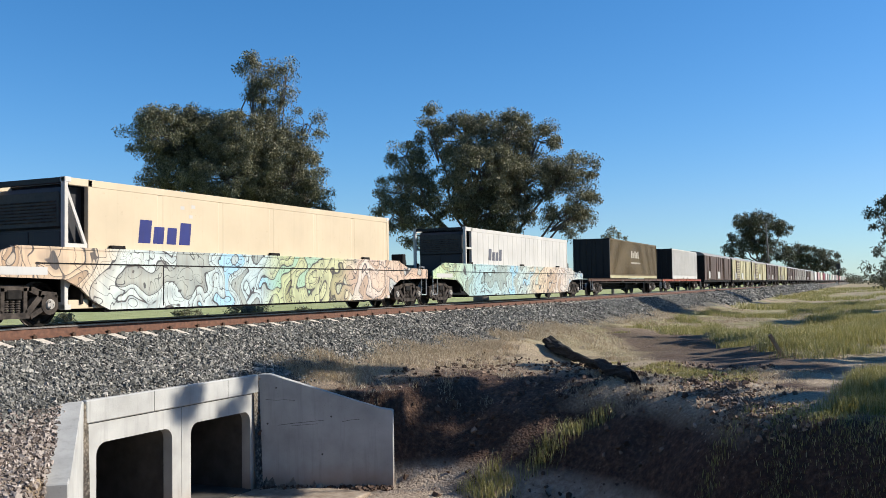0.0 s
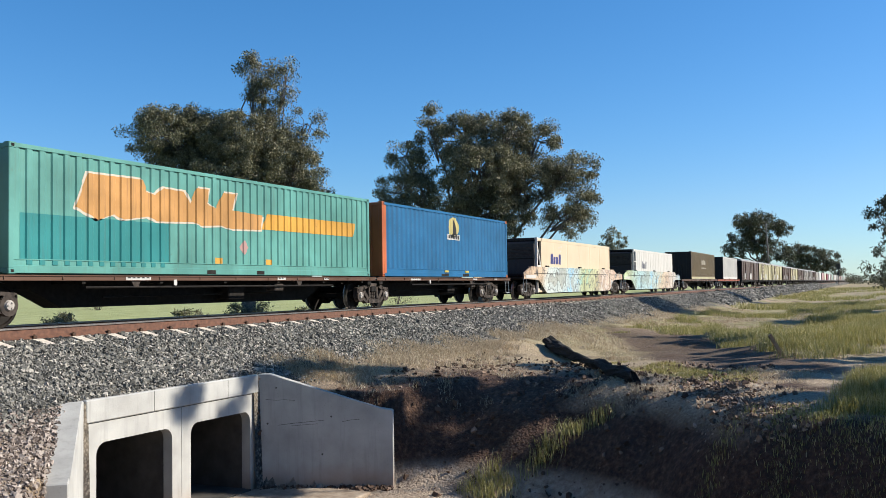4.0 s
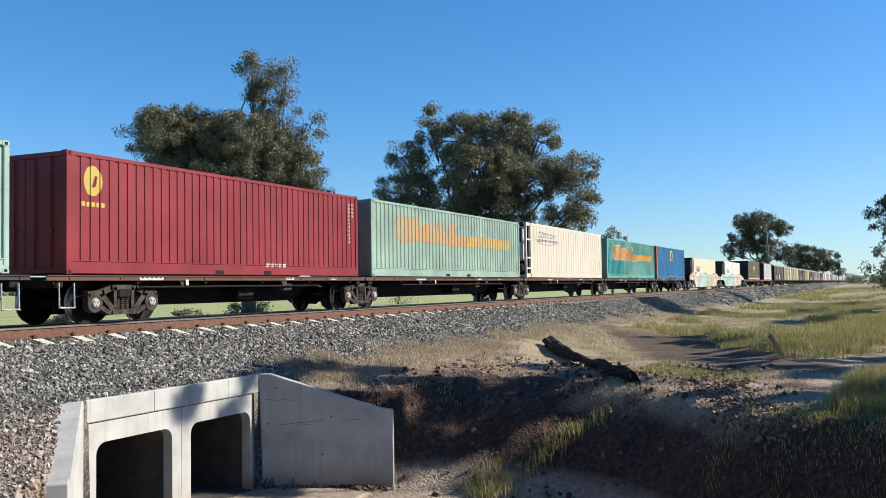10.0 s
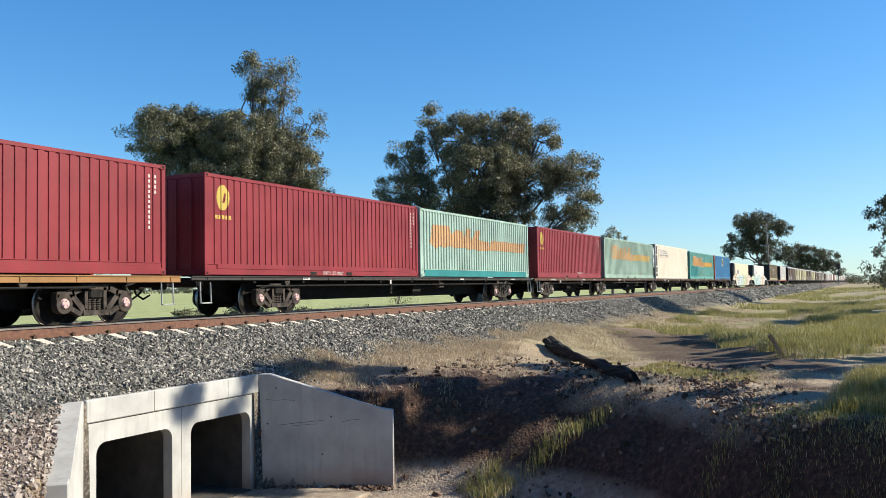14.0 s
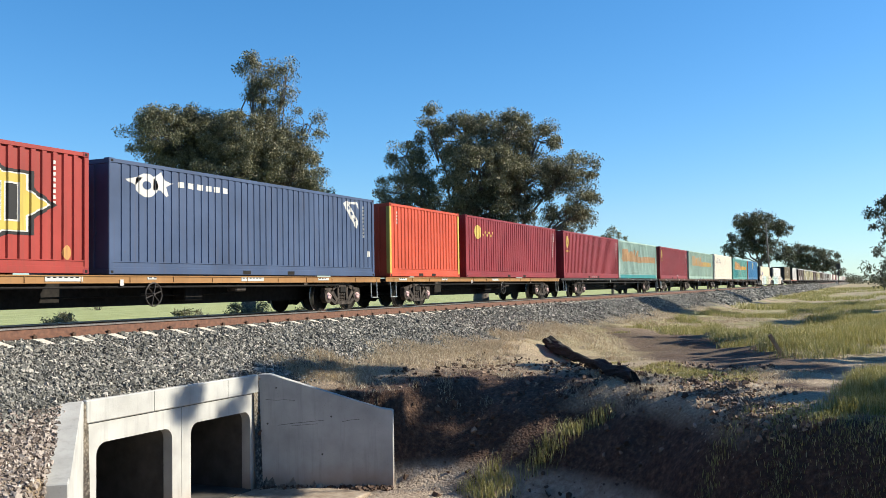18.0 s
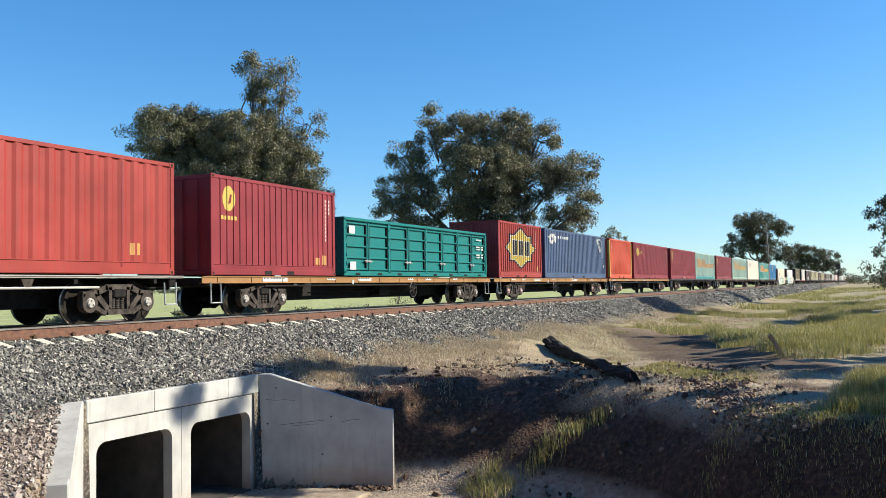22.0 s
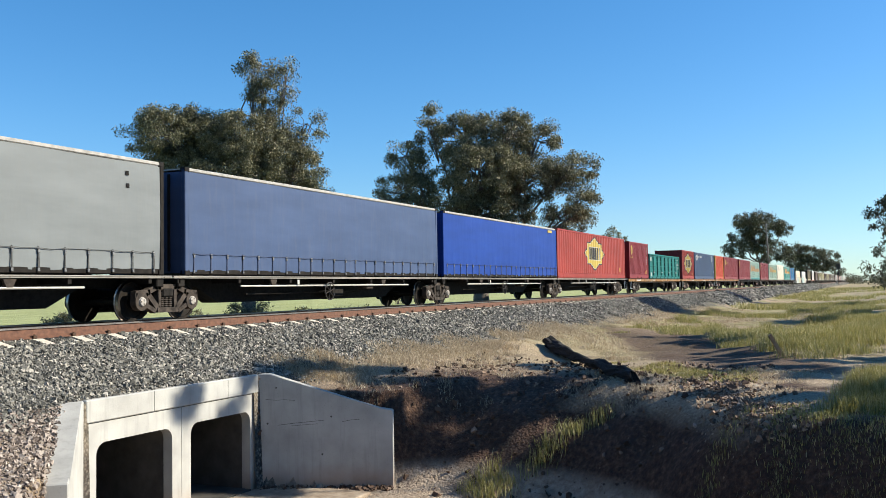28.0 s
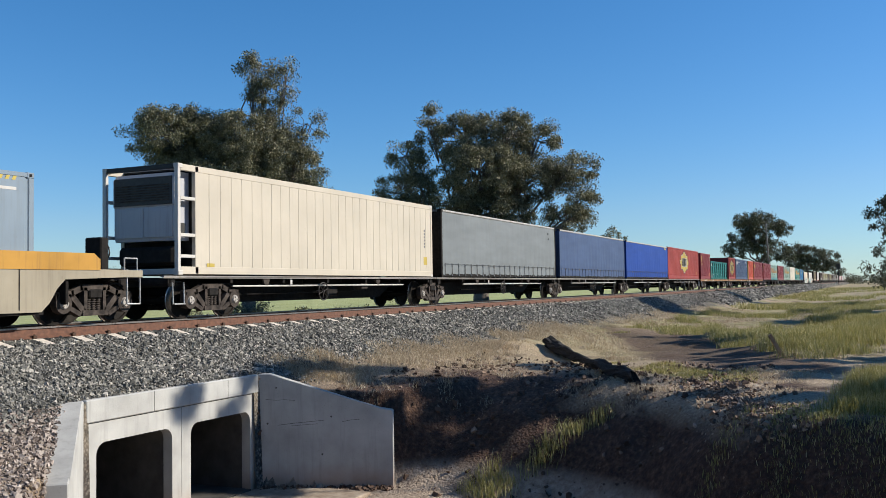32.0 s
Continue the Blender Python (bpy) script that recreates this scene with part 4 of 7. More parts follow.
def bogie_meshes():
    side, bolster, spring = Geo(), Geo(), Geo()
    for s in (-1,):
        y0, y1 = s * 0.93, s * 1.09
        strut(side, (-1.06, 0.64), (-0.60, 0.68), 0.13, y0, y1)
        strut(side, (-0.66, 0.68), (-0.36, 0.80), 0.13, y0, y1)
        strut(side, (-0.42, 0.80), (0.42, 0.80), 0.13, y0, y1)
        strut(side, (0.36, 0.80), (0.66, 0.68), 0.13, y0, y1)
        strut(side, (0.60, 0.68), (1.06, 0.64), 0.13, y0, y1)
        strut(side, (-0.66, 0.64), (-0.30, 0.27), 0.13, y0, y1)
        strut(side, (0.30, 0.27), (0.66, 0.64), 0.13, y0, y1)
        strut(side, (-0.36, 0.25), (0.36, 0.25), 0.12, y0 - s * 0.02, y1 + s * 0.02)
        for x in (-0.27, 0.27):
            strut(side, (x, 0.25), (x, 0.80), 0.09, y0, y1)
        for x in (-AXLES, AXLES):
            for d in (-0.17, 0.17):
                strut(side, (x + d, 0.40), (x + d, 0.66), 0.07, y0, y1)
            side.rbox(x - 0.17, x + 0.17, min(y0, y1) - 0.01, max(y0, y1) + 0.01, 0.57, 0.70, 0.04)
            side.cyl((x, y0, R_WHEEL), (x, y1 - 0.012, R_WHEEL), 0.215, n=16)
            strut(side, (x - 0.19 * (1 if x > 0 else -1), 0.36), ((0.40 if x > 0 else -0.40), 0.22), 0.10, y0, y1)
    coil = [(0.31, 0.050)] + [(0.322 + 0.012 * k, 0.066 if k % 4 in (1, 2) else 0.050) for k in range(20)] + [(0.56, 0.050)]
    spring.lathe(coil, 12, "z")
    bolster.rbox(-0.19, 0.19, -1.12, 1.12, 0.56, 0.76, 0.03)
    bolster.cyl((0, 0, 0.70), (0, 0, 0.90), 0.2, n=14)
    for x in (-0.42, 0.42):
        bolster.rbox(x - 0.05, x + 0.05, -0.85, 0.85, 0.40, 0.52, 0.02)
        for s in (-1, 1):
            bolster.rbox(x - 0.07, x + 0.07, s * 0.755 - 0.06, s * 0.755 + 0.06, 0.32, 0.60, 0.02)
    return side.mesh("side_frames", M_BOGIE), bolster.mesh("bolster", M_DARK), spring.mesh("spring", M_BOGIE)


WS_PINK, WS_GREY = wheelset_mesh(M_CAP_PINK), wheelset_mesh(M_CAP_GREY)
SIDE_ME, BOLSTER_ME, SPRING_ME = bogie_meshes()


def bogie(parent, x, pink=False, turning=True):
    b = part("bogie", BOLSTER_ME, None, parent, "cast steel three-piece bogie", (x, 0, 0))
    for turn in (0, math.pi):
        part("side_frame", SIDE_ME, None, b, "cast side frame").rotation_euler.z = turn
        for dx in (-0.14, 0.0, 0.14) if turning else (0.0,):
            part("spring", SPRING_ME, None, b, "coil spring", (dx, -1.01 if turn == 0 else 1.01, 0))
    for s in (-1, 1):
        w = part("wheelset", WS_PINK if pink else WS_GREY, None, b, "steel wheelset with %s axle caps" % ("pink" if pink else "grey"), (s * AXLES, 0, R_WHEEL))
        if turning:
            WHEELS.append((w, s * AXLES))
    return b


def coupler(parent, x, s):
    g = Geo().rbox(min(x, x + s * 0.55), max(x, x + s * 0.55), -0.09, 0.09, 0.78, 0.98, 0.02)
    g.rbox(min(x + s * 0.45, x + s * 0.75), max(x + s * 0.45, x + s * 0.75), -0.16, 0.16, 0.73, 1.02, 0.04)
    part("coupler", g, M_DARK, parent, "knuckle coupler")
    part("brake_hose", Geo().path([(x, 0.3, 0.85), (x + s * 0.15, 0.33, 0.62), (x + s * 0.4, 0.33, 0.5), (x + s * 0.6, 0.3, 0.6)], 0.025), M_DARK, parent, "black air hose")


def brake_wheel(parent, x, z=0.62):
    g = Geo()
    n = 18
    ring = [(x + 0.27 * math.cos(2 * math.pi * i / n), -1.27, z + 0.27 * math.sin(2 * math.pi * i / n)) for i in range(n + 1)]
    g.path(ring, 0.018, 5)
    for k in range(3):
        a = k * math.pi / 3 + 0.3
        g.cyl((x - 0.27 * math.cos(a), -1.27, z - 0.27 * math.sin(a)), (x + 0.27 * math.cos(a), -1.27, z + 0.27 * math.sin(a)), 0.014, n=5)
    g.cyl((x, -1.30, z), (x, -0.9, z), 0.03, n=8)
    part("brake_wheel", g, M_STEEL if z < 0.61 else M_DECK_GREY, parent, "spoked hand brake wheel")


def step_iron(parent, x, z1=0.9):
    g = Geo().path([(x - 0.2, -1.23, z1), (x - 0.2, -1.25, 0.38), (x + 0.2, -1.25, 0.38), (x + 0.2, -1.23, z1)], 0.018, 6)
    g.rbox(x - 0.2, x + 0.2, -1.30, -1.22, 0.365, 0.39, 0.005)
    part("step_iron", g, M_STEEL, parent, "bent steel shunter's step")


def flat_wagon(e0, e1, bogies, deck, label, pink=False, couple=(True, True), plain=False, labels=(), wheel_at=None, belly=True, sill=0.09, group="container flats", pipe=False):
    """A container flat from e0 (rear) to e1 (front) along the train."""
    c, h = (e0 + e1) / 2, (e1 - e0) / 2
    w = mover(thing("flat_wagon", label, "rail wagon", group), c)
    for s in (-1, 1):
        g = Geo()
        g.rbox(-h, h, s * 1.20 - 0.012, s * 1.20 + 0.012, 1.05 - sill, 1.05, 0.004)
        g.rbox(-h, h, min(s * 1.12, s * 1.235), max(s * 1.12, s * 1.235), 1.035, 1.062, 0.004)
        g.rbox(-h, h, min(s * 1.12, s * 1.228), max(s * 1.12, s * 1.228), 1.045 - sill, 1.062 - sill, 0.004)
        if not plain:
            k = -h + 0.6
            while k < h:
                g.box(k - 0.008, k + 0.008, min(s * 1.13, s * 1.23), max(s * 1.13, s * 1.226), 1.06 - sill, 1.04)
                k += 1.45
        part("side_sill", g, deck, w, "%s side sill" % ("dusty painted steel"))
    bel = Geo().prism([(-h, 1.0), (-h + 1.0, 0.78), (-h + 2.0, 0.78), (-h + 2.9, 0.36 if belly else 0.7), (h - 2.9, 0.36 if belly else 0.7), (h - 2.0, 0.78), (h - 1.0, 0.78), (h, 1.0)], -0.28, 0.28)
    part("centre_sill", bel, M_DARK, w, "deep fish-bellied centre sill")
    if not plain:
        k, cross = -h + 0.25, 0
        while k <= h:
            part("cross_member", Geo().box(k - 0.05, k + 0.05, -1.18, 1.18, 0.88, 1.02), M_DARK, w)
            k += 2.4
        part("air_tank", Geo().cyl((-1.6, 0.55, 0.62), (-0.2, 0.55, 0.62), 0.2, n=14), M_DARK, w, "brake air reservoir")
        part("brake_gear", Geo().rbox(0.4, 1.1, -0.75, -0.35, 0.45, 0.8, 0.03).cyl((1.1, -0.55, 0.6), (3.2, -0.4, 0.62), 0.03, n=6).cyl((-4.0, -0.62, 0.58), (0.4, -0.55, 0.6), 0.025, n=6), M_DARK, w, "brake cylinder and rods")
        # with pipe set, the pale colour stands for the sunlit lower sill edge
        part("train_pipe", Geo().cyl((-h + 2.7, -1.17, 0.80), (h - 2.7, -1.17, 0.80), 0.026, n=6), M_SUNLIT_PIPE if pipe else M_DARK, w, "air pipe along the sill, pale where it paints a sunlit edge")
        for x in (-h + 0.35, h - 0.35):
            part("end_sill", Geo().rbox(x - 0.12, x + 0.12, -1.18, 1.18, 0.80, 1.0, 0.02), M_DARK, w)
        part("rigging_box", Geo().rbox(2.0, 2.45, -1.12, -0.8, 0.66, 0.86, 0.03), M_BOGIE, w, "grimy valve box under the deck")
        part("hanging_tag", Geo().rbox(-2.33, -2.22, -1.235, -1.225, 0.83, 0.97, 0.004), M_WHITE, w, "small white hanging tag")
        for x in (-h + 4.2, h - 4.6):
            part("bracket", Geo().prism([(x - 0.16, 0.98), (x + 0.16, 0.98), (x + 0.07, 0.80), (x - 0.07, 0.80)], -1.19, -1.13), M_BOGIE, w, "grimy deck bracket")
        if wheel_at is not None:
            brake_wheel(w, wheel_at)
    for i, s in enumerate((-1, 1)):
        if couple[i]:
            coupler(w, s * h, s)
            if not plain:
                step_iron(w, s * (h - 0.5))
    for b in bogies:
        bogie(w, b - c, pink, turning=not plain)
    for x, wd in labels:
        part("number_panel", Geo().box(x - wd / 2, x + wd / 2, -1.222, -1.212, 0.99 - wd * 0.06, 1.036), M_WHITE, w, "white stencilled data panel")
        bars = Geo()
        for k in range(max(2, int(wd / 0.16))):
            bars.box(x - wd / 2 + 0.05 + k * 0.15, x - wd / 2 + 0.14 + k * 0.15, -1.2255, -1.222, 1.0, 1.026)
        part("stencil", bars, M_DARK, w, "small dark stencil bars")
    return w


# ---- containers ----


def profile(L, period, depth, flat=0.455, inset=0.13, style="trap"):
    """The side's plan line: (x, inset) from end to end."""
    x, x1 = -L / 2 + inset, L / 2 - inset
    n = max(1, round((x1 - x) / period))
    p = (x1 - x) / n
    pts = [(x, 0.0)]
    for i in range(n):
        if style == "trap":
            pts += [(x + p * flat, 0.0), (x + p * 0.5, depth), (x + p * (0.5 + flat), depth), (x + p, 0.0)] if flat < 0.44 else [(x + p * 0.58, 0.0), (x + p * 0.64, depth), (x + p * 0.95, depth), (x + p, 0.0)]
        else:
            pts += [(x + p * 0.90, 0.0), (x + p * 0.92, depth), (x + p * 0.98, depth), (x + p, 0.0)]
        x += p
    return pts


def clip_strip(poly, xa, xb):
    for lim, sign in ((xa, 1), (xb, -1)):
        out = []
        for (ax, az), (bx, bz) in zip(poly, poly[1:] + poly[:1]):
            ia, ib = (ax - lim) * sign >= 0, (bx - lim) * sign >= 0
            if ia:
                out.append((ax, az))
            if ia != ib:
                t = (lim - ax) / (bx - ax)
                out.append((lim, az + t * (bz - az)))
        poly = out
        if len(poly) < 3:
            return []
    return poly


def decal(parent, name, polys, prof, mat, label, y=-1.205, lift=0.004):
    """Paint laid on the near side, following its folds."""
    g = Geo()
    for poly in polys:
        for (xa, oa), (xb, ob_) in zip(prof[:-1], prof[1:]):
            if xb - xa < 1e-6:
                continue
            q = clip_strip([tuple(p) for p in poly], xa, xb)
            if q:
                vs = [(x, y - lift + oa + (ob_ - oa) * (x - xa) / (xb - xa), z) for x, z in q]
                g.add(vs, [tuple(range(len(vs)))])
    if g.f:
        me = g.mesh(name, mat, fix=False)
        b = bmesh.new()
        b.from_mesh(me)
        bmesh.ops.remove_doubles(b, verts=b.verts[:], dist=2e-4)
        b.to_mesh(me)
        b.free()
        return part(name, me, None, parent, label)


def rect(x0, x1, z0, z1, slant=0.0):
    return [(x0, z0), (x1, z0), (x1 + slant * (z1 - z0), z1), (x0 + slant * (z1 - z0), z1)]


def ellipse(cx, cz, rx, rz, n=20):
    return [(cx + rx * math.cos(2 * math.pi * i / n), cz + rz * math.sin(2 * math.pi * i / n)) for i in range(n)]


def container(name, label, e, L, H, mat, period=0.278, depth=0.022, style="trap", end_mat=None, posts=None, flat=0.455, z=DECK_Z + 0.012, door=True, roof_mat=None, category="container", group="containers on the train", reefer=False):
    w = mover(thing(name, label, category, group, pose(0, 0, z)), e)
    em = end_mat or mat
    prof = profile(L, period, depth, flat, style=style)
    h = L / 2
    for s in (-1, 1):
        g = Geo()
        vs, fs = [], []
        for x, o in prof:
            vs += [(x, s * (1.205 - o), 0.28), (x, s * (1.205 - o), H - 0.09)]
        fs = [(2 * i, 2 * i + 2, 2 * i + 3, 2 * i + 1) for i in range(len(prof) - 1)]
        part("side_panel", g.add(vs, fs), mat, w, "ribbed steel side" if style == "trap" else "smooth grooved side")
        part("top_rail", Geo().rbox(-h + 0.10, h - 0.10, min(s * 1.14, s * 1.216), max(s * 1.14, s * 1.216), H - 0.10, H - 0.012, 0.006), mat, w)
        part("bottom_rail", Geo().rbox(-h + 0.10, h - 0.10, min(s * 1.10, s * 1.214), max(s * 1.10, s * 1.214), 0.015, 0.165, 0.006), mat, w)
        part("lower_band", Geo().rbox(-h + 0.12, h - 0.12, min(s * 1.12, s * 1.197), max(s * 1.12, s * 1.197), 0.15, 0.292, 0.004), mat, w, "recessed band above the bottom rail")
        part("band_lip", Geo().rbox(-h + 0.12, h - 0.12, min(s * 1.19, s * 1.212), max(s * 1.19, s * 1.212), 0.276, 0.298, 0.004), mat, w)
        for sx in (-1, 1):
            x0, x1 = sorted((sx * h, sx * (h - 0.14)))
            part("corner_post", Geo().rbox(x0 + 0.004, x1, min(s * 1.07, s * 1.217), max(s * 1.07, s * 1.217), 0.11, H - 0.11, 0.012), posts or (em if sx < 0 else mat), w)
            for zz in (0, H - 0.118):
                c = Geo().rbox(*sorted((sx * h, sx * (h - 0.178))), min(s * 1.06, s * 1.222), max(s * 1.06, s * 1.222), zz, zz + 0.118, 0.012)
                part("corner_casting", c, em, w)
                # a dark plate paints the shade inside the casting's slot
                part("casting_slot", Geo().box(sx * (h - 0.09) - 0.035, sx * (h - 0.09) + 0.035, s * 1.2245 - 0.001, s * 1.2245 + 0.001, zz + 0.03, zz + 0.088), M_DARK, w)
        # fork pockets are dark plates in place of shaded holes
        for fx in ((-0.55, 0.55) if L < 7 else (-1.05, 1.05)):
            part("fork_pocket", Geo().box(fx - 0.17, fx + 0.17, s * 1.2165 - 0.0015, s * 1.2165 + 0.0015, 0.03, 0.13), M_DARK, w, "forklift pocket shown by a dark plate")
    part("roof", Geo().rbox(-h + 0.1, h - 0.1, -1.14, 1.14, H - 0.06, H - 0.02, 0.01), roof_mat or mat, w)
    part("floor", Geo().box(-h + 0.1, h - 0.1, -1.10, 1.10, 0.10, 0.14), M_DARK, w)
    # ends: ribbed bulkhead in front, doors with locking bars behind
    g = Geo()
    ep = profile(2.2, 0.25, 0.04, inset=0.03)
    vs = []
    for yv, o in ep:
        vs += [(h - 0.03 - o, yv, 0.12), (h - 0.03 - o, yv, H - 0.1)]
    part("front_bulkhead", g.add(vs, [(2 * i, 2 * i + 2, 2 * i + 3, 2 * i + 1) for i in range(len(ep) - 1)]), em, w)
    if not reefer:
        for s in (-1, 1):
            d = part("door", Geo().rbox(-h + 0.03, -h + 0.075, min(s * 0.006, s * 1.085), max(s * 0.006, s * 1.085), 0.13, H - 0.13, 0.008), em, w, "hinged end door in shade")
            for yb in (0.30, 0.78):
                part("locking_bar", Geo().cyl((-h + 0.0, s * yb, 0.14), (-h + 0.0, s * yb, H - 0.14), 0.017, n=6).rbox(-h - 0.015, -h + 0.03, s * yb - 0.05, s * yb + 0.05, 0.9, 0.98, 0.005), em, d, "painted locking bar")
        part("door_header", Geo().rbox(-h + 0.01, -h + 0.09, -1.08, 1.08, H - 0.13, H - 0.02, 0.008), em, w)
        part("door_sill", Geo().rbox(-h + 0.01, -h + 0.09, -1.08, 1.08, 0.02, 0.13, 0.008), em, w)
    return w, prof


def codes(w, prof, x, H, mat=None, n=11, z_top=None):
    """Upright code digits shown as short bars."""
    z = (z_top or H - 0.35)
    for k in range(n):
        decal(w, "code_mark", [rect(x - 0.03, x + 0.03, z - k * 0.12, z - k * 0.12 + 0.075)], prof, mat or M_WHITE, "small code mark")


RED = painted("maroon_paint", (0.29, 0.026, 0.036), amount=0.3, fade=0.25)
RED_B = painted("bright_red_paint", (0.39, 0.044, 0.033), amount=0.3, fade=0.25)
TEAL = painted("teal_paint", (0.34, 0.47, 0.385), amount=0.35, fade=0.3)
TEAL_M = painted("mid_teal_paint", (0.13, 0.38, 0.33), amount=0.35, fade=0.35)
TEAL_L = painted("pale_teal_paint", (0.42, 0.58, 0.50), amount=0.45, fade=0.3)
TEAL_D = painted("deep_teal_paint", (0.03, 0.27, 0.27), amount=0.3)
ORANGE_FADE = painted("faded_orange_paint", (0.64, 0.33, 0.10), amount=0.3, fade=0.4, streak=0.8)
POST_ORANGE = painted("post_orange_paint", (0.64, 0.165, 0.055), amount=0.3)
BADGE_YELLOW = painted("badge_pale_yellow", (0.74, 0.62, 0.24), amount=0.2)
ORANGE = painted("orange_paint", (0.68, 0.095, 0.042), amount=0.3)
BLUE = painted("blue_paint", (0.010, 0.155, 0.36), amount=0.2, streak=0.3)
SLATE = painted("slate_blue_paint", (0.066, 0.104, 0.205), amount=0.3)
CREAM = painted("cream_paint", (0.80, 0.715, 0.58), amount=0.15, fade=0.10, streak=0.16)
CREAM_Y = painted("yellowed_cream_paint", (0.88, 0.72, 0.50), amount=0.2, fade=0.10, streak=0.14)
OFFWHITE = painted("off_white_paint", (0.82, 0.78, 0.72), amount=0.2, fade=0.12, streak=0.3)
BROWN = painted("olive_brown_paint", (0.19, 0.13, 0.055), amount=0.3)
GREEN = painted("open_box_green_paint", (0.002, 0.215, 0.205), amount=0.22, fade=0.08)
YELLOW = painted("yellow_paint", (0.70, 0.53, 0.11), amount=0.25, fade=0.15)
BLACK = painted("black_paint", (0.02, 0.02, 0.022), amount=0.1, fade=0.1)
NAVY = painted("navy_paint", (0.03, 0.04, 0.22), amount=0.1)


def red_box(e, L=12.19, logo=True, label="maroon ribbed steel shipping container"):
    w, p = container("container", label, e, L, 2.62, RED)
    if logo:
        x = -L / 2 + 0.75
        decal(w, "badge", [ellipse(x, 2.02, 0.27, 0.33)], p, YELLOW, "round yellow badge")
        decal(w, "badge_mark", [rect(x - 0.04 + k * 0.05, x + 0.02 + k * 0.05, 1.88 + k * 0.02, 2.14 - k * 0.02, 0.35) for k in range(2)], p, RED, "", lift=0.008)
        decal(w, "badge_line", [rect(x - 0.33 + k * 0.14, x - 0.23 + k * 0.14, 1.46, 1.56) for k in range(5)], p, YELLOW, "short yellow line of marks")
    codes(w, p, L / 2 - 0.55, 2.62)
    codes(w, p, L / 2 - 0.35, 2.62, n=4)
    return w, p


def lettering(parent, text, x, z, size, mat, label, y=-1.2185):
    """Stencilled words in the built-in font, as a flat mesh."""
    cu = bpy.data.curves.new("lettering", "FONT")
    cu.body, cu.size, cu.align_x, cu.align_y, cu.extrude = text, size, "CENTER", "CENTER", 0.001
    tmp = bpy.data.objects.new("tmp", cu)
    scene.collection.objects.link(tmp)
    bpy.context.view_layer.update()
    me = bpy.data.meshes.new_from_object(tmp)
    bpy.data.objects.remove(tmp)
    me.materials.clear()
    me.materials.append(mat)
    ob = part("lettering", me, None, parent, label, (x, y, z))
    ob.rotation_euler = (math.pi / 2, 0, 0)
    return ob


def fabric(name, color, rough=0.6, dusty=0.12):
    """Dusty coated curtain fabric."""
    m, nt, b = tree_of(name)
    v = coords(nt)
    broad = noise_tex(nt, coords(nt, (0.35, 0.35, 1.6)), 1.4, 5)
    light = tuple(min(1, c * 1.25 + 0.005) for c in color)
    base = ramp(nt, broad, [(0.3, color), (0.72, light)])
    dust = ramp(nt, noise_tex(nt, coords(nt, (2.5, 2.5, 0.4)), 2.0, 7, 0.65), [(0.5, (0, 0, 0)), (0.8, (dusty,) * 3)])
    base = mixc(nt, dust, base, (0.24, 0.22, 0.19))
    set_color(nt, b, base)
    b.inputs["Roughness"].default_value = rough
    b.inputs["Specular IOR Level"].default_value = 0.25
    bump(nt, b, noise_tex(nt, coords(nt, (1, 1, 0.25)), 2.2, 3), 0.35, 0.05)
    return m


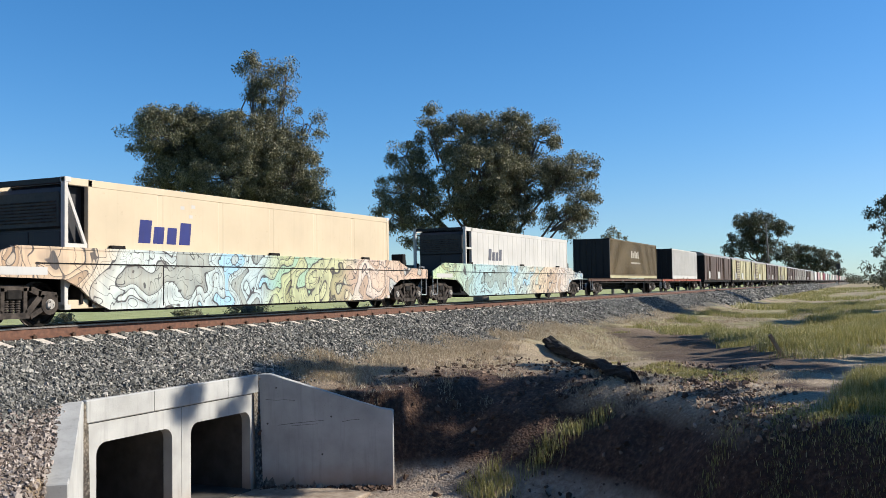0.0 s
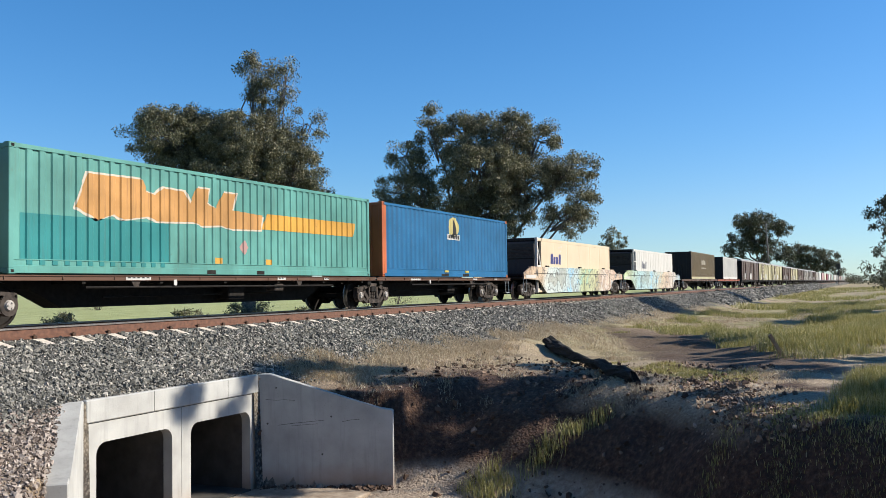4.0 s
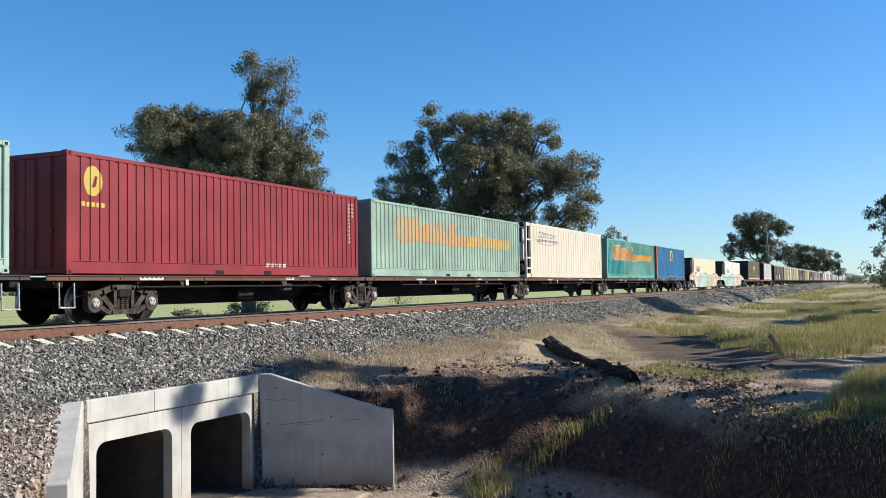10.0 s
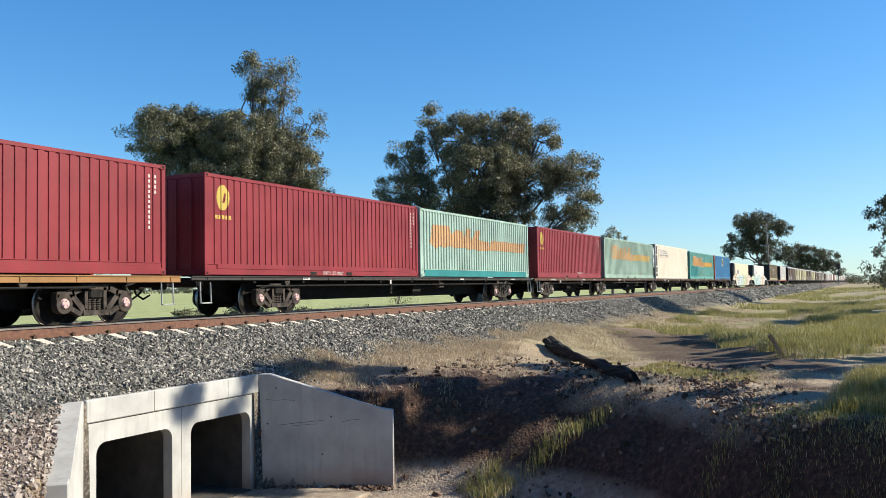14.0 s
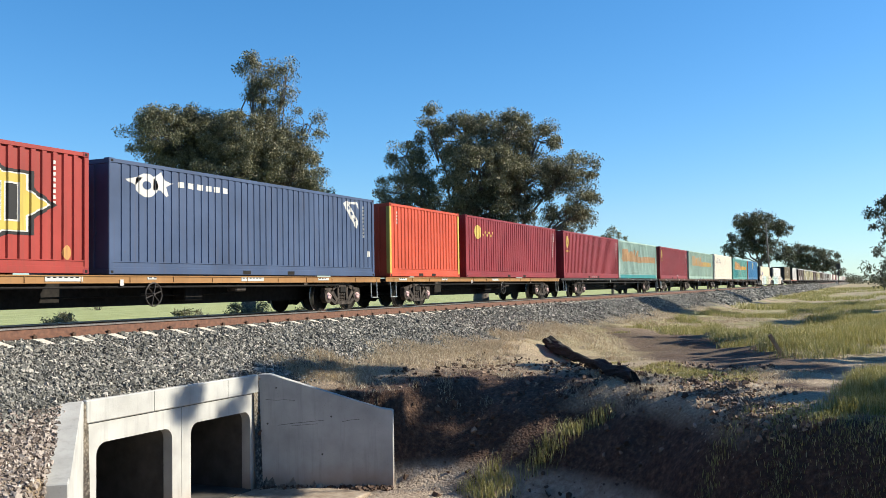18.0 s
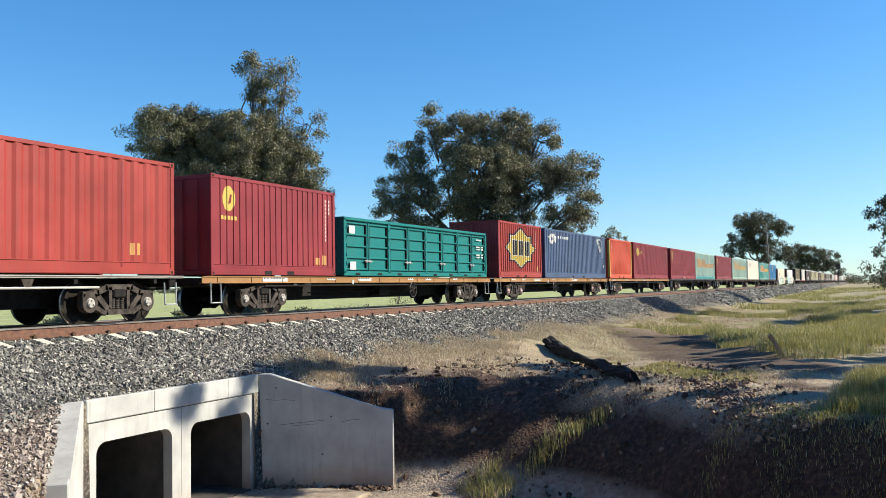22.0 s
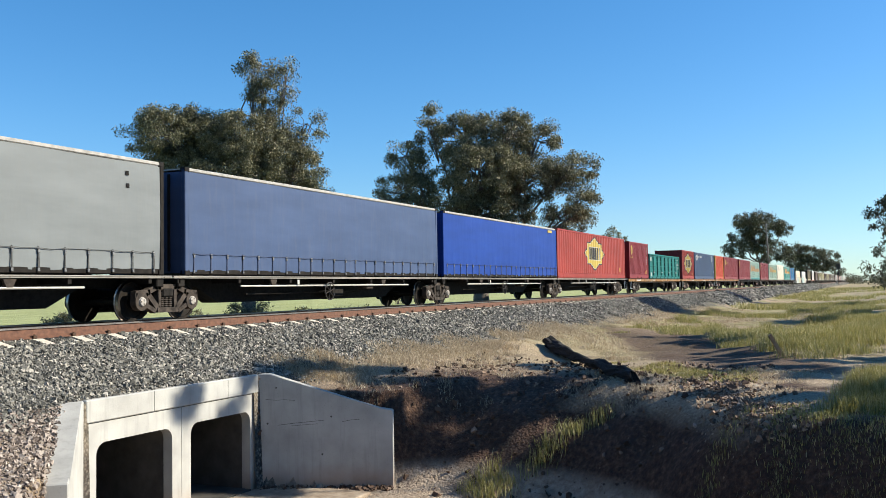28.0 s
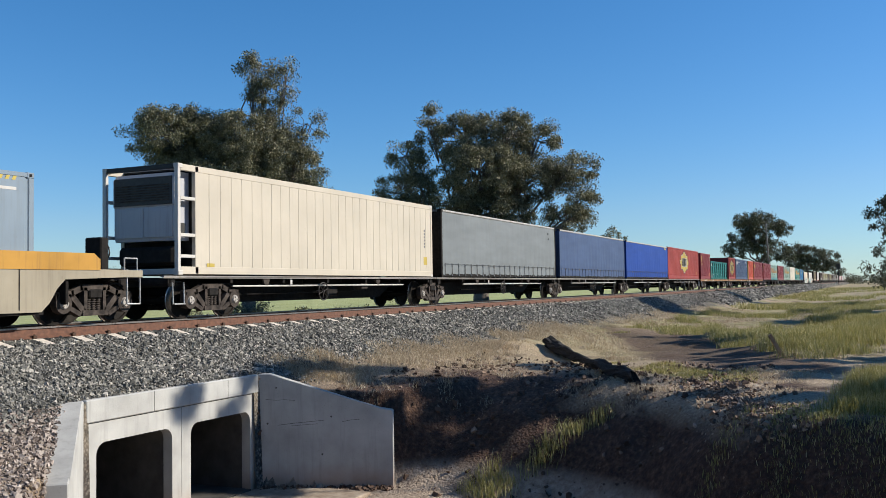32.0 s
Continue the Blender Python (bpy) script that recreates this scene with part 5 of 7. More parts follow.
def graffiti(name, stops, scale=0.55):
    """Overlapping spray-paint fills with dark outlines on grimy steel."""
    m, nt, b = tree_of(name)
    v = coords(nt, (1, 1, 1))
    warp = nd(nt, "TexNoise", Scale=0.85, Detail=1.0)
    nt.links.new(v, warp.inputs["Vector"])
    ad = nt.nodes.new("ShaderNodeVectorMath")
    ad.operation = "MULTIPLY_ADD"
    nt.links.new(warp.outputs[1], ad.inputs[0])
    ad.inputs[1].default_value = (2.6, 2.6, 2.6)
    nt.links.new(v, ad.inputs[2])
    w = ad.outputs[0]
    sep = nt.nodes.new("ShaderNodeSeparateXYZ")
    nt.links.new(v, sep.inputs[0])
    along = nt.nodes.new("ShaderNodeMapRange")
    along.inputs["From Min"].default_value, along.inputs["From Max"].default_value = -9.5, 9.5
    nt.links.new(sep.outputs[0], along.inputs["Value"])
    piece = math_node(nt, "ADD", along.outputs[0], math_node(nt, "MULTIPLY", math_node(nt, "SUBTRACT", noise_tex(nt, v, 0.7, 2), 0.5), 0.12))
    hue_ = ramp(nt, piece, stops)
    # fat rounded strokes: bands of a slow swirling field, each with its own tone and a dark outline
    field = math_node(nt, "MULTIPLY", noise_tex(nt, w, 0.62, 0.0, 0.4, 0.9), 7.5)
    step = math_node(nt, "FLOOR", field)
    white = nt.nodes.new("ShaderNodeTexWhiteNoise")
    white.noise_dimensions = "1D"
    nt.links.new(step, white.inputs["W"])
    tone = ramp(nt, white.outputs["Value"], [(0.0, (0.85, 0.72, 0.60)), (0.14, (0.80, 1.0, 1.15)), (0.40, (1.22, 1.20, 1.16)), (0.62, (0.66, 0.90, 1.05)), (0.78, (1.15, 1.05, 0.95)), (0.95, (0.45, 0.38, 0.33))])
    tone.node.color_ramp.interpolation = "CONSTANT"
    shade = ramp(nt, math_node(nt, "FRACT", field), [(0.0, (0.72, 0.74, 0.78)), (0.6, (1.1, 1.1, 1.1))])
    fill = mixc(nt, 1.0, mixc(nt, 1.0, hue_, tone, "MULTIPLY"), shade, "MULTIPLY")
    rim = math_node(nt, "ABSOLUTE", math_node(nt, "SUBTRACT", math_node(nt, "FRACT", math_node(nt, "ADD", field, 0.5)), 0.5))
    line = ramp(nt, rim, [(0.045, (0.95, 0.95, 0.95)), (0.075, (0, 0, 0))])
    # thin marker loops over the whole
    loops = math_node(nt, "ABSOLUTE", math_node(nt, "SUBTRACT", math_node(nt, "FRACT", math_node(nt, "MULTIPLY", noise_tex(nt, v, 1.15, 0.5, 0.4, 1.8), 7.0)), 0.5))
    line2 = ramp(nt, loops, [(0.035, (0.9, 0.9, 0.9)), (0.06, (0, 0, 0))])
    ink = math_node(nt, "MAXIMUM", line, line2)
    col = mixc(nt, ink, fill, (0.035, 0.03, 0.035))
    grime = ramp(nt, noise_tex(nt, coords(nt, (5, 5, 0.4)), 1.5, 7, 0.65), [(0.5, (0, 0, 0)), (0.78, (0.6, 0.6, 0.6))])
    col = mixc(nt, grime, col, (0.26, 0.19, 0.14))
    set_color(nt, b, col)
    b.inputs["Roughness"].default_value = 0.55
    return m


BEIGE = (0.50, 0.38, 0.27)
G_BLUE = graffiti("graffiti_blue_green", [(0.0, BEIGE), (0.16, (0.55, 0.45, 0.33)), (0.22, (0.50, 0.60, 0.62)), (0.48, (0.42, 0.56, 0.62)), (0.54, (0.42, 0.50, 0.30)), (0.70, (0.48, 0.52, 0.33)), (0.76, (0.58, 0.50, 0.44)), (1.0, (0.55, 0.42, 0.32))])
G_CYAN = graffiti("graffiti_cyan", [(0.0, (0.44, 0.55, 0.32)), (0.2, (0.35, 0.55, 0.62)), (0.5, (0.45, 0.58, 0.60)), (0.62, (0.60, 0.52, 0.38)), (0.8, (0.58, 0.50, 0.44)), (1.0, (0.42, 0.54, 0.60))])
CURT_GREY = fabric("grey_curtain", (0.175, 0.192, 0.200))
CURT_SLATE = fabric("slate_curtain", (0.047, 0.078, 0.165))
CURT_BLUE = fabric("bright_blue_curtain", (0.001, 0.038, 0.25), dusty=0.012)
CANT = two_tone("weathered_cant_rail", (0.26, 0.25, 0.23), (0.55, 0.52, 0.48), 5, 0.6)
STRAP_GREY = two_tone("grimy_webbing", (0.02, 0.02, 0.02), (0.09, 0.088, 0.085), 9, 0.8)
STRAP_BLUE = two_tone("blue_webbing", (0.012, 0.022, 0.07), (0.05, 0.075, 0.16), 9, 0.7)
BUCKLE = two_tone("dull_buckle", (0.07, 0.075, 0.08), (0.30, 0.30, 0.31), 20, 0.5, 0.5)
ALU = two_tone("dull_aluminium", (0.32, 0.30, 0.27), (0.5, 0.48, 0.44), 5, 0.5, 0.4)
GREY_BLUE = painted("grey_blue_paint", (0.30, 0.38, 0.46), amount=0.15, fade=0.15, streak=0.3)
UNIT_GREY = painted("cooling_unit_grey", (0.66, 0.66, 0.70), amount=0.1, fade=0.1)
# near-black copy of the unit's grey, with the shade of its end put in
UNIT_SHADED = painted("shaded_cooling_unit", (0.05, 0.05, 0.055), amount=0.1, fade=0.1)
UNIT_DARK = two_tone("grille_black", (0.012, 0.012, 0.013), (0.035, 0.034, 0.033), 9, 0.6)
PINK_FADE = painted("faded_pink_paint", (0.55, 0.33, 0.30), amount=0.1, fade=0.2)
GREY_MARK = painted("grey_lettering_paint", (0.16, 0.16, 0.19), amount=0.1, fade=0.2)
VAN_BROWN = painted("van_brown_paint", (0.13, 0.075, 0.05), amount=0.5, fade=0.3)
VAN_CREAM = painted("van_cream_paint", (0.64, 0.57, 0.33), amount=0.4, fade=0.25)
VAN_GREY = painted("van_grey_paint", (0.42, 0.38, 0.33), amount=0.4, fade=0.25)
YEL_RAIL = painted("well_yellow_paint", (0.68, 0.36, 0.06), amount=0.95, fade=0.3, streak=0.9)
WELL_TAN = painted("well_tan_paint", (0.48, 0.42, 0.31), amount=0.3, fade=0.2)


def reefer(label, e, L, H, mat, brace=False, z=DECK_Z + 0.012, bay=0.64, groove=0.46, frame_mat=None, unit=None):
    """A refrigerated container: cooling unit in an open frame at the rear end."""
    w = mover(thing("reefer_container", label, "container", "containers on the train", pose(0, 0, z)), e)
    h, fm = L / 2, frame_mat or mat
    xb = -h + bay
    prof = [(x + bay / 2, o) for x, o in profile(L - bay, groove, 0.009, style="groove", inset=0.10)]
    for s in (-1, 1):
        vs = []
        for x, o in prof:
            vs += [(x, s * (1.207 - o), 0.20), (x, s * (1.207 - o), H - 0.16)]
        part("side_panel", Geo().add(vs, [(2 * i, 2 * i + 2, 2 * i + 3, 2 * i + 1) for i in range(len(prof) - 1)]), mat, w, "smooth insulated side with narrow joints")
        lo, hi = min(s * 1.10, s * 1.215), max(s * 1.10, s * 1.215)
        part("top_rail", Geo().rbox(-h + 0.1, h - 0.1, lo, hi, H - 0.17, H - 0.012, 0.008), mat, w)
        part("bottom_rail", Geo().rbox(-h + 0.1, h - 0.1, lo, hi, 0.02, 0.21, 0.008), mat, w)
        for x0, x1 in ((xb, xb + 0.12), (h - 0.13, h)):
            part("corner_post", Geo().rbox(x0, x1, lo, hi, 0.03, H - 0.02, 0.008), mat, w)
        part("frame_post", Geo().rbox(-h, -h + 0.10, lo, hi, 0.02, H - 0.01, 0.008), fm, w, "steel post of the open end frame")
        if brace:
            m = [(-h + 0.05, H - 0.25), (xb, 1.2), (-h + 0.05, 1.2)]
            g = strut(Geo(), (-h + 0.06, H - 0.2), (xb - 0.02, 1.35), 0.07, s * 1.13, s * 1.19)
            strut(g, (xb - 0.02, 1.35), (-h + 0.06, 0.4), 0.07, s * 1.13, s * 1.19)
            strut(g, (-h + 0.05, 1.35), (xb, 1.35), 0.10, s * 1.12, s * 1.20)
            part("frame_brace", g, fm, w, "white diagonal brace")
        else:
            for f in (0.69, 0.36, 0.17):
                part("frame_rung", Geo().rbox(-h + 0.1, xb, lo, hi, f * H - 0.04, f * H + 0.04, 0.006), fm, w)
        for x in (-h, h - 0.178):
            for zz in (0, H - 0.118):
                part("corner_casting", Geo().rbox(x, x + 0.178, min(s * 1.06, s * 1.222), max(s * 1.06, s * 1.222), zz, zz + 0.118, 0.012), fm, w)
    part("end_beam", Geo().rbox(-h, -h + 0.1, -1.1, 1.1, H - 0.13, H - 0.01, 0.01), BLACK, w, "top beam of the end frame")
    part("end_sill", Geo().rbox(-h, -h + 0.1, -1.1, 1.1, 0.02, 0.16, 0.01), fm, w)
    part("roof", Geo().rbox(xb, h - 0.05, -1.14, 1.14, H - 0.05, H - 0.015, 0.01), OFFWHITE, w)
    part("floor", Geo().box(xb, h - 0.05, -1.1, 1.1, 0.05, 0.14), M_DARK, w)
    part("bulkhead", Geo().box(xb + 0.03, xb + 0.08, -1.1, 1.1, 0.1, H - 0.08), M_DARK, w, "dark insulated bulkhead")
    part("front_bulkhead", Geo().rbox(h - 0.09, h - 0.03, -1.1, 1.1, 0.1, H - 0.06, 0.01), mat, w)
    # the unit itself: grey cabinet, black grille with slats, battery tray below
    u = part("cooling_unit", Geo().prism([(xb + 0.03, 0.86), (xb - 0.42, 0.86), (xb - 0.46, 1.0), (xb - 0.46, 1.72), (xb - 0.50, 1.76), (xb - 0.50, H - 0.32), (xb - 0.36, H - 0.18), (xb + 0.03, H - 0.18)], -0.98, 0.98), unit or UNIT_GREY, w, "cooling unit with rounded cowl")
    part("grille", Geo().rbox(xb - 0.515, xb - 0.49, -0.92, 0.95, 1.76, H - 0.28, 0.04), UNIT_DARK, u, "black condenser grille")
    for k in range(7):
        zz = 1.86 + k * (H - 2.3) / 7
        part("slat", Geo().rbox(xb - 0.535, xb - 0.512, -0.84, 0.88, zz, zz + 0.03, 0.006), M_BOGIE, u)
    part("cabinet_door", Geo().rbox(xb - 0.475, xb - 0.455, 0.03, 0.9, 0.95, 1.68, 0.01), unit or UNIT_GREY, u)
    part("cabinet_door", Geo().rbox(xb - 0.475, xb - 0.455, -0.9, -0.03, 0.95, 1.68, 0.01), unit or UNIT_GREY, u)
    part("side_vent", Geo().box(xb - 0.34, xb - 0.1, -0.985, -0.978, 1.0, 1.3), UNIT_DARK, u, "black side vents")
    part("fuel_tank", Geo().rbox(xb - 0.45, xb, -0.9, 0.9, 0.25, 0.72, 0.08), M_DARK, w, "dark fuel tank")
    return w, prof


def curtain_box(label, e, L, H, cloth, straps=22):
    """A curtain-sided container: cloth between rails, drawn tight by buckled straps."""
    w = mover(thing("curtain_container", label, "container", "containers on the train", pose(0, 0, DECK_Z + 0.012)), e)
    h = L / 2
    rng = random.Random(int(abs(e)))
    for s in (-1, 1):
        n, rows = 96, 7
        vs = []
        for i in range(n + 1):
            x = -h + 0.13 + (L - 0.26) * i / n
            for j in range(rows + 1):
                zf = j / rows
                y = 1.195 + 0.018 * math.sin(math.pi * zf) + 0.010 * (1 - zf) ** 2 * math.sin(2 * math.pi * straps * i / n) + 0.006 * math.sin(x * 1.7 + zf * 2)
                vs.append((x, s * y, 0.10 + 0.02 * math.sin(x * 2.9) * (1 - zf) + (H - 0.20) * zf))
        k = rows + 1
        g = Geo().add(vs, [(i * k + j, (i + 1) * k + j, (i + 1) * k + j + 1, i * k + j + 1) for i in range(n) for j in range(rows)])
        part("curtain", g.mesh("curtain", cloth, True), None, w, "taut dusty curtain")
        lo, hi = min(s * 1.10, s * 1.225), max(s * 1.10, s * 1.225)
        part("top_rail", Geo().rbox(-h + 0.05, h - 0.05, lo, hi, H - 0.10, H - 0.01, 0.02), CANT, w, "dull aluminium cant rail")
        part("bottom_rail", Geo().rbox(-h + 0.05, h - 0.05, min(s * 1.05, s * 1.20), max(s * 1.05, s * 1.20), 0.02, 0.14, 0.01), M_DARK, w, "dark load-bearing bottom rail")
        for sx in (-1, 1):
            part("corner_post", Geo().rbox(*sorted((sx * h, sx * (h - 0.13))), lo, hi, 0.02, H - 0.02, 0.015), M_DARK if cloth is CURT_GREY else cloth, w)
            for zz in (0, H - 0.118):
                part("corner_casting", Geo().rbox(*sorted((sx * h, sx * (h - 0.178))), min(s * 1.06, s * 1.228), max(s * 1.06, s * 1.228), zz, zz + 0.118, 0.012), M_DARK, w)
        if s < 0:
            web = STRAP_GREY if cloth is CURT_GREY else STRAP_BLUE
            for i in range(straps):
                x = -h + 0.35 + (L - 0.7) * i / (straps - 1) + rng.uniform(-0.03, 0.03)
                st = part("strap", Geo().add([(x - 0.014, -1.222, 0.56), (x + 0.014, -1.222, 0.56), (x + 0.018 + rng.uniform(-0.03, 0.03), -1.232, 0.10), (x - 0.018, -1.232, 0.10), (x - 0.014, -1.216, 0.56), (x + 0.014, -1.216, 0.56), (x + 0.018, -1.220, 0.10), (x - 0.018, -1.220, 0.10)], [(0, 1, 2, 3), (4, 7, 6, 5), (0, 3, 7, 4), (1, 5, 6, 2), (0, 4, 5, 1), (3, 2, 6, 7)]), web, w, "dark webbing strap")
                if i < straps - 1:
                    gap = (L - 0.7) / (straps - 1)
                    part("tie_cord", Geo().path([(x, -1.234, 0.53), (x + gap / 2, -1.230, 0.53 - rng.uniform(0.0, 0.03)), (x + gap, -1.234, 0.53)], 0.007, 5), web, st, "slack dark tie cord")
                part("buckle", Geo().rbox(x - 0.03, x + 0.03, -1.245, -1.222, 0.42, 0.50, 0.008).cyl((x - 0.05, -1.236, 0.52), (x + 0.05, -1.236, 0.52), 0.012, n=5), BUCKLE, st, "over-centre buckle")
                part("hook", Geo().rbox(x - 0.03, x + 0.03, -1.24, -1.20, 0.05, 0.12, 0.006), BUCKLE, st)
    part("roof", Geo().rbox(-h + 0.05, h - 0.05, -1.12, 1.12, H - 0.06, H - 0.02, 0.01), ALU, w, "translucent grey roof sheet")
    part("floor", Geo().box(-h + 0.05, h - 0.05, -1.08, 1.08, 0.06, 0.18), M_DARK, w)
    for sx in (-1, 1):
        part("end_panel", Geo().rbox(*sorted((sx * (h - 0.03), sx * (h - 0.09))), -1.1, 1.1, 0.05, H - 0.1, 0.01), cloth if cloth is not CURT_GREY else M_DARK, w, "plain end bulkhead")
        for y in (-0.7, -0.25, 0.25, 0.7):
            part("end_stiffener", Geo().rbox(*sorted((sx * (h + 0.0), sx * (h - 0.04))), y - 0.04, y + 0.04, 0.1, H - 0.15, 0.008), M_DARK, w)
    if cloth is CURT_BLUE:
        part("marker_plate", Geo().box(h - 1.45, h - 0.75, -1.2385, -1.2355, H - 0.27, H - 0.15), YELLOW, w, "small yellow notice plate")
    return w


def open_box(e, L, H):
    """The green open-topped box with four pairs of side doors."""
    w = mover(thing("open_box", "green steel open-topped box with eight ribbed side doors", "container", "containers on the train", pose(0, 0, DECK_Z + 0.012)), e)
    h = L / 2
    for s in (-1, 1):
        lo, hi = min(s * 1.09, s * 1.215), max(s * 1.09, s * 1.215)
        part("top_rail", Geo().rbox(-h, h, lo, hi, H - 0.10, H, 0.01), GREEN, w)
        part("bottom_rail", Geo().rbox(-h, h, lo, hi, 0.02, 0.17, 0.01), GREEN, w)
        for k in range(5):
            x = -h + 0.06 + (L - 0.12) * k / 4
            part("post", Geo().rbox(x - 0.06, x + 0.06, lo, hi, 0.1, H - 0.05, 0.01), GREEN, w)
        for k in range(8):
            x0 = -h + 0.12 + (L - 0.24) / 8 * k
            x1 = x0 + (L - 0.24) / 8
            g = Geo().rbox(x0 + 0.03, x1 - 0.03, min(s * 1.095, s * 1.125), max(s * 1.095, s * 1.125), 0.165, H - 0.09, 0.006)
            d = part("side_door", g, GREEN, w, "ribbed swinging side door")
            for a, b in ((x0 + 0.03, x0 + 0.10), (x1 - 0.10, x1 - 0.03)):
                part("door_stile", Geo().rbox(a, b, min(s * 1.11, s * 1.19), max(s * 1.11, s * 1.19), 0.20, H - 0.13, 0.008), GREEN, d)
            for r in range(5):
                zz = 0.24 + (H - 0.42) * r / 4
                part("door_rib", Geo().rbox(x0 + 0.10, x1 - 0.10, min(s * 1.115, s * 1.185), max(s * 1.115, s * 1.185), zz - 0.03, zz + 0.03, 0.012), GREEN, d)
            if s < 0:
                # black strips paint in the shade of the gaps beside the doors
                for a in (x0 + 0.105, x1 - 0.135):
                    part("door_gap_strip", Geo().rbox(a, a + 0.03, -1.182, -1.12, 0.22, H - 0.15, 0.004), M_DARK, d, "black strip for the shade in the door gap")
                xh = x0 + 0.065 if k % 2 == 0 else x1 - 0.065
                for r in range(5):
                    zh = 0.42 + (H - 0.75) * r / 4
                    part("hinge", Geo().rbox(xh - 0.022, xh + 0.022, -1.215, -1.185, zh - 0.06, zh + 0.06, 0.008), GREEN, d)
                xl = x1 - 0.12 if k % 2 == 0 else x0 + 0.12
                part("latch", Geo().cyl((xl - 0.16, -1.20, 0.52), (xl + 0.16, -1.21, 0.50), 0.018, n=6).rbox(xl - 0.05, xl + 0.05, -1.22, -1.18, 0.46, 0.56, 0.01), M_STEEL, d, "bright steel latch")
                part("hinge_foot", Geo().rbox((x0 + x1) / 2 - 0.14, (x0 + x1) / 2 + 0.14, -1.235, -1.20, 0.05, 0.12, 0.01), M_DARK, w)
    for sx in (-1, 1):
        part("end_wall", Geo().rbox(*sorted((sx * h, sx * (h - 0.08))), -1.1, 1.1, 0.05, H, 0.01), GREEN, w)
        for zz in (0.5, 1.0, 1.5):
            part("end_rib", Geo().rbox(*sorted((sx * (h + 0.03), sx * (h - 0.02))), -1.05, 1.05, zz - 0.05, zz + 0.05, 0.01), GREEN, w)
    part("floor", Geo().box(-h + 0.05, h - 0.05, -1.09, 1.09, 0.06, 0.14), M_DARK, w)
    for x, zz in ((-h + 0.55, H - 0.40), (-h + 0.6, 0.35)):
        part("placard", Geo().box(x - 0.19, x + 0.19, -1.196, -1.190, zz - 0.13, zz + 0.13), M_WHITE, w, "white paper placard")
    for drop, lines in ((0.30, 1), (0.60, 2), (0.94, 2)):
        g = Geo()
        for r in range(lines):
            zt = H - drop - 0.10 * r
            for c in range(6 if lines == 1 else 4):
                g.box(h - 1.10 + 0.10 * c, h - 1.03 + 0.10 * c, -1.196, -1.190, zt - 0.06, zt)
            for c in range(2 if lines == 2 else 0):
                g.box(h - 0.58 + 0.13 * c, h - 0.50 + 0.13 * c, -1.196, -1.190, zt - 0.06, zt)
        part("data_marks", g, M_WHITE, w, "white data lines")
    return w


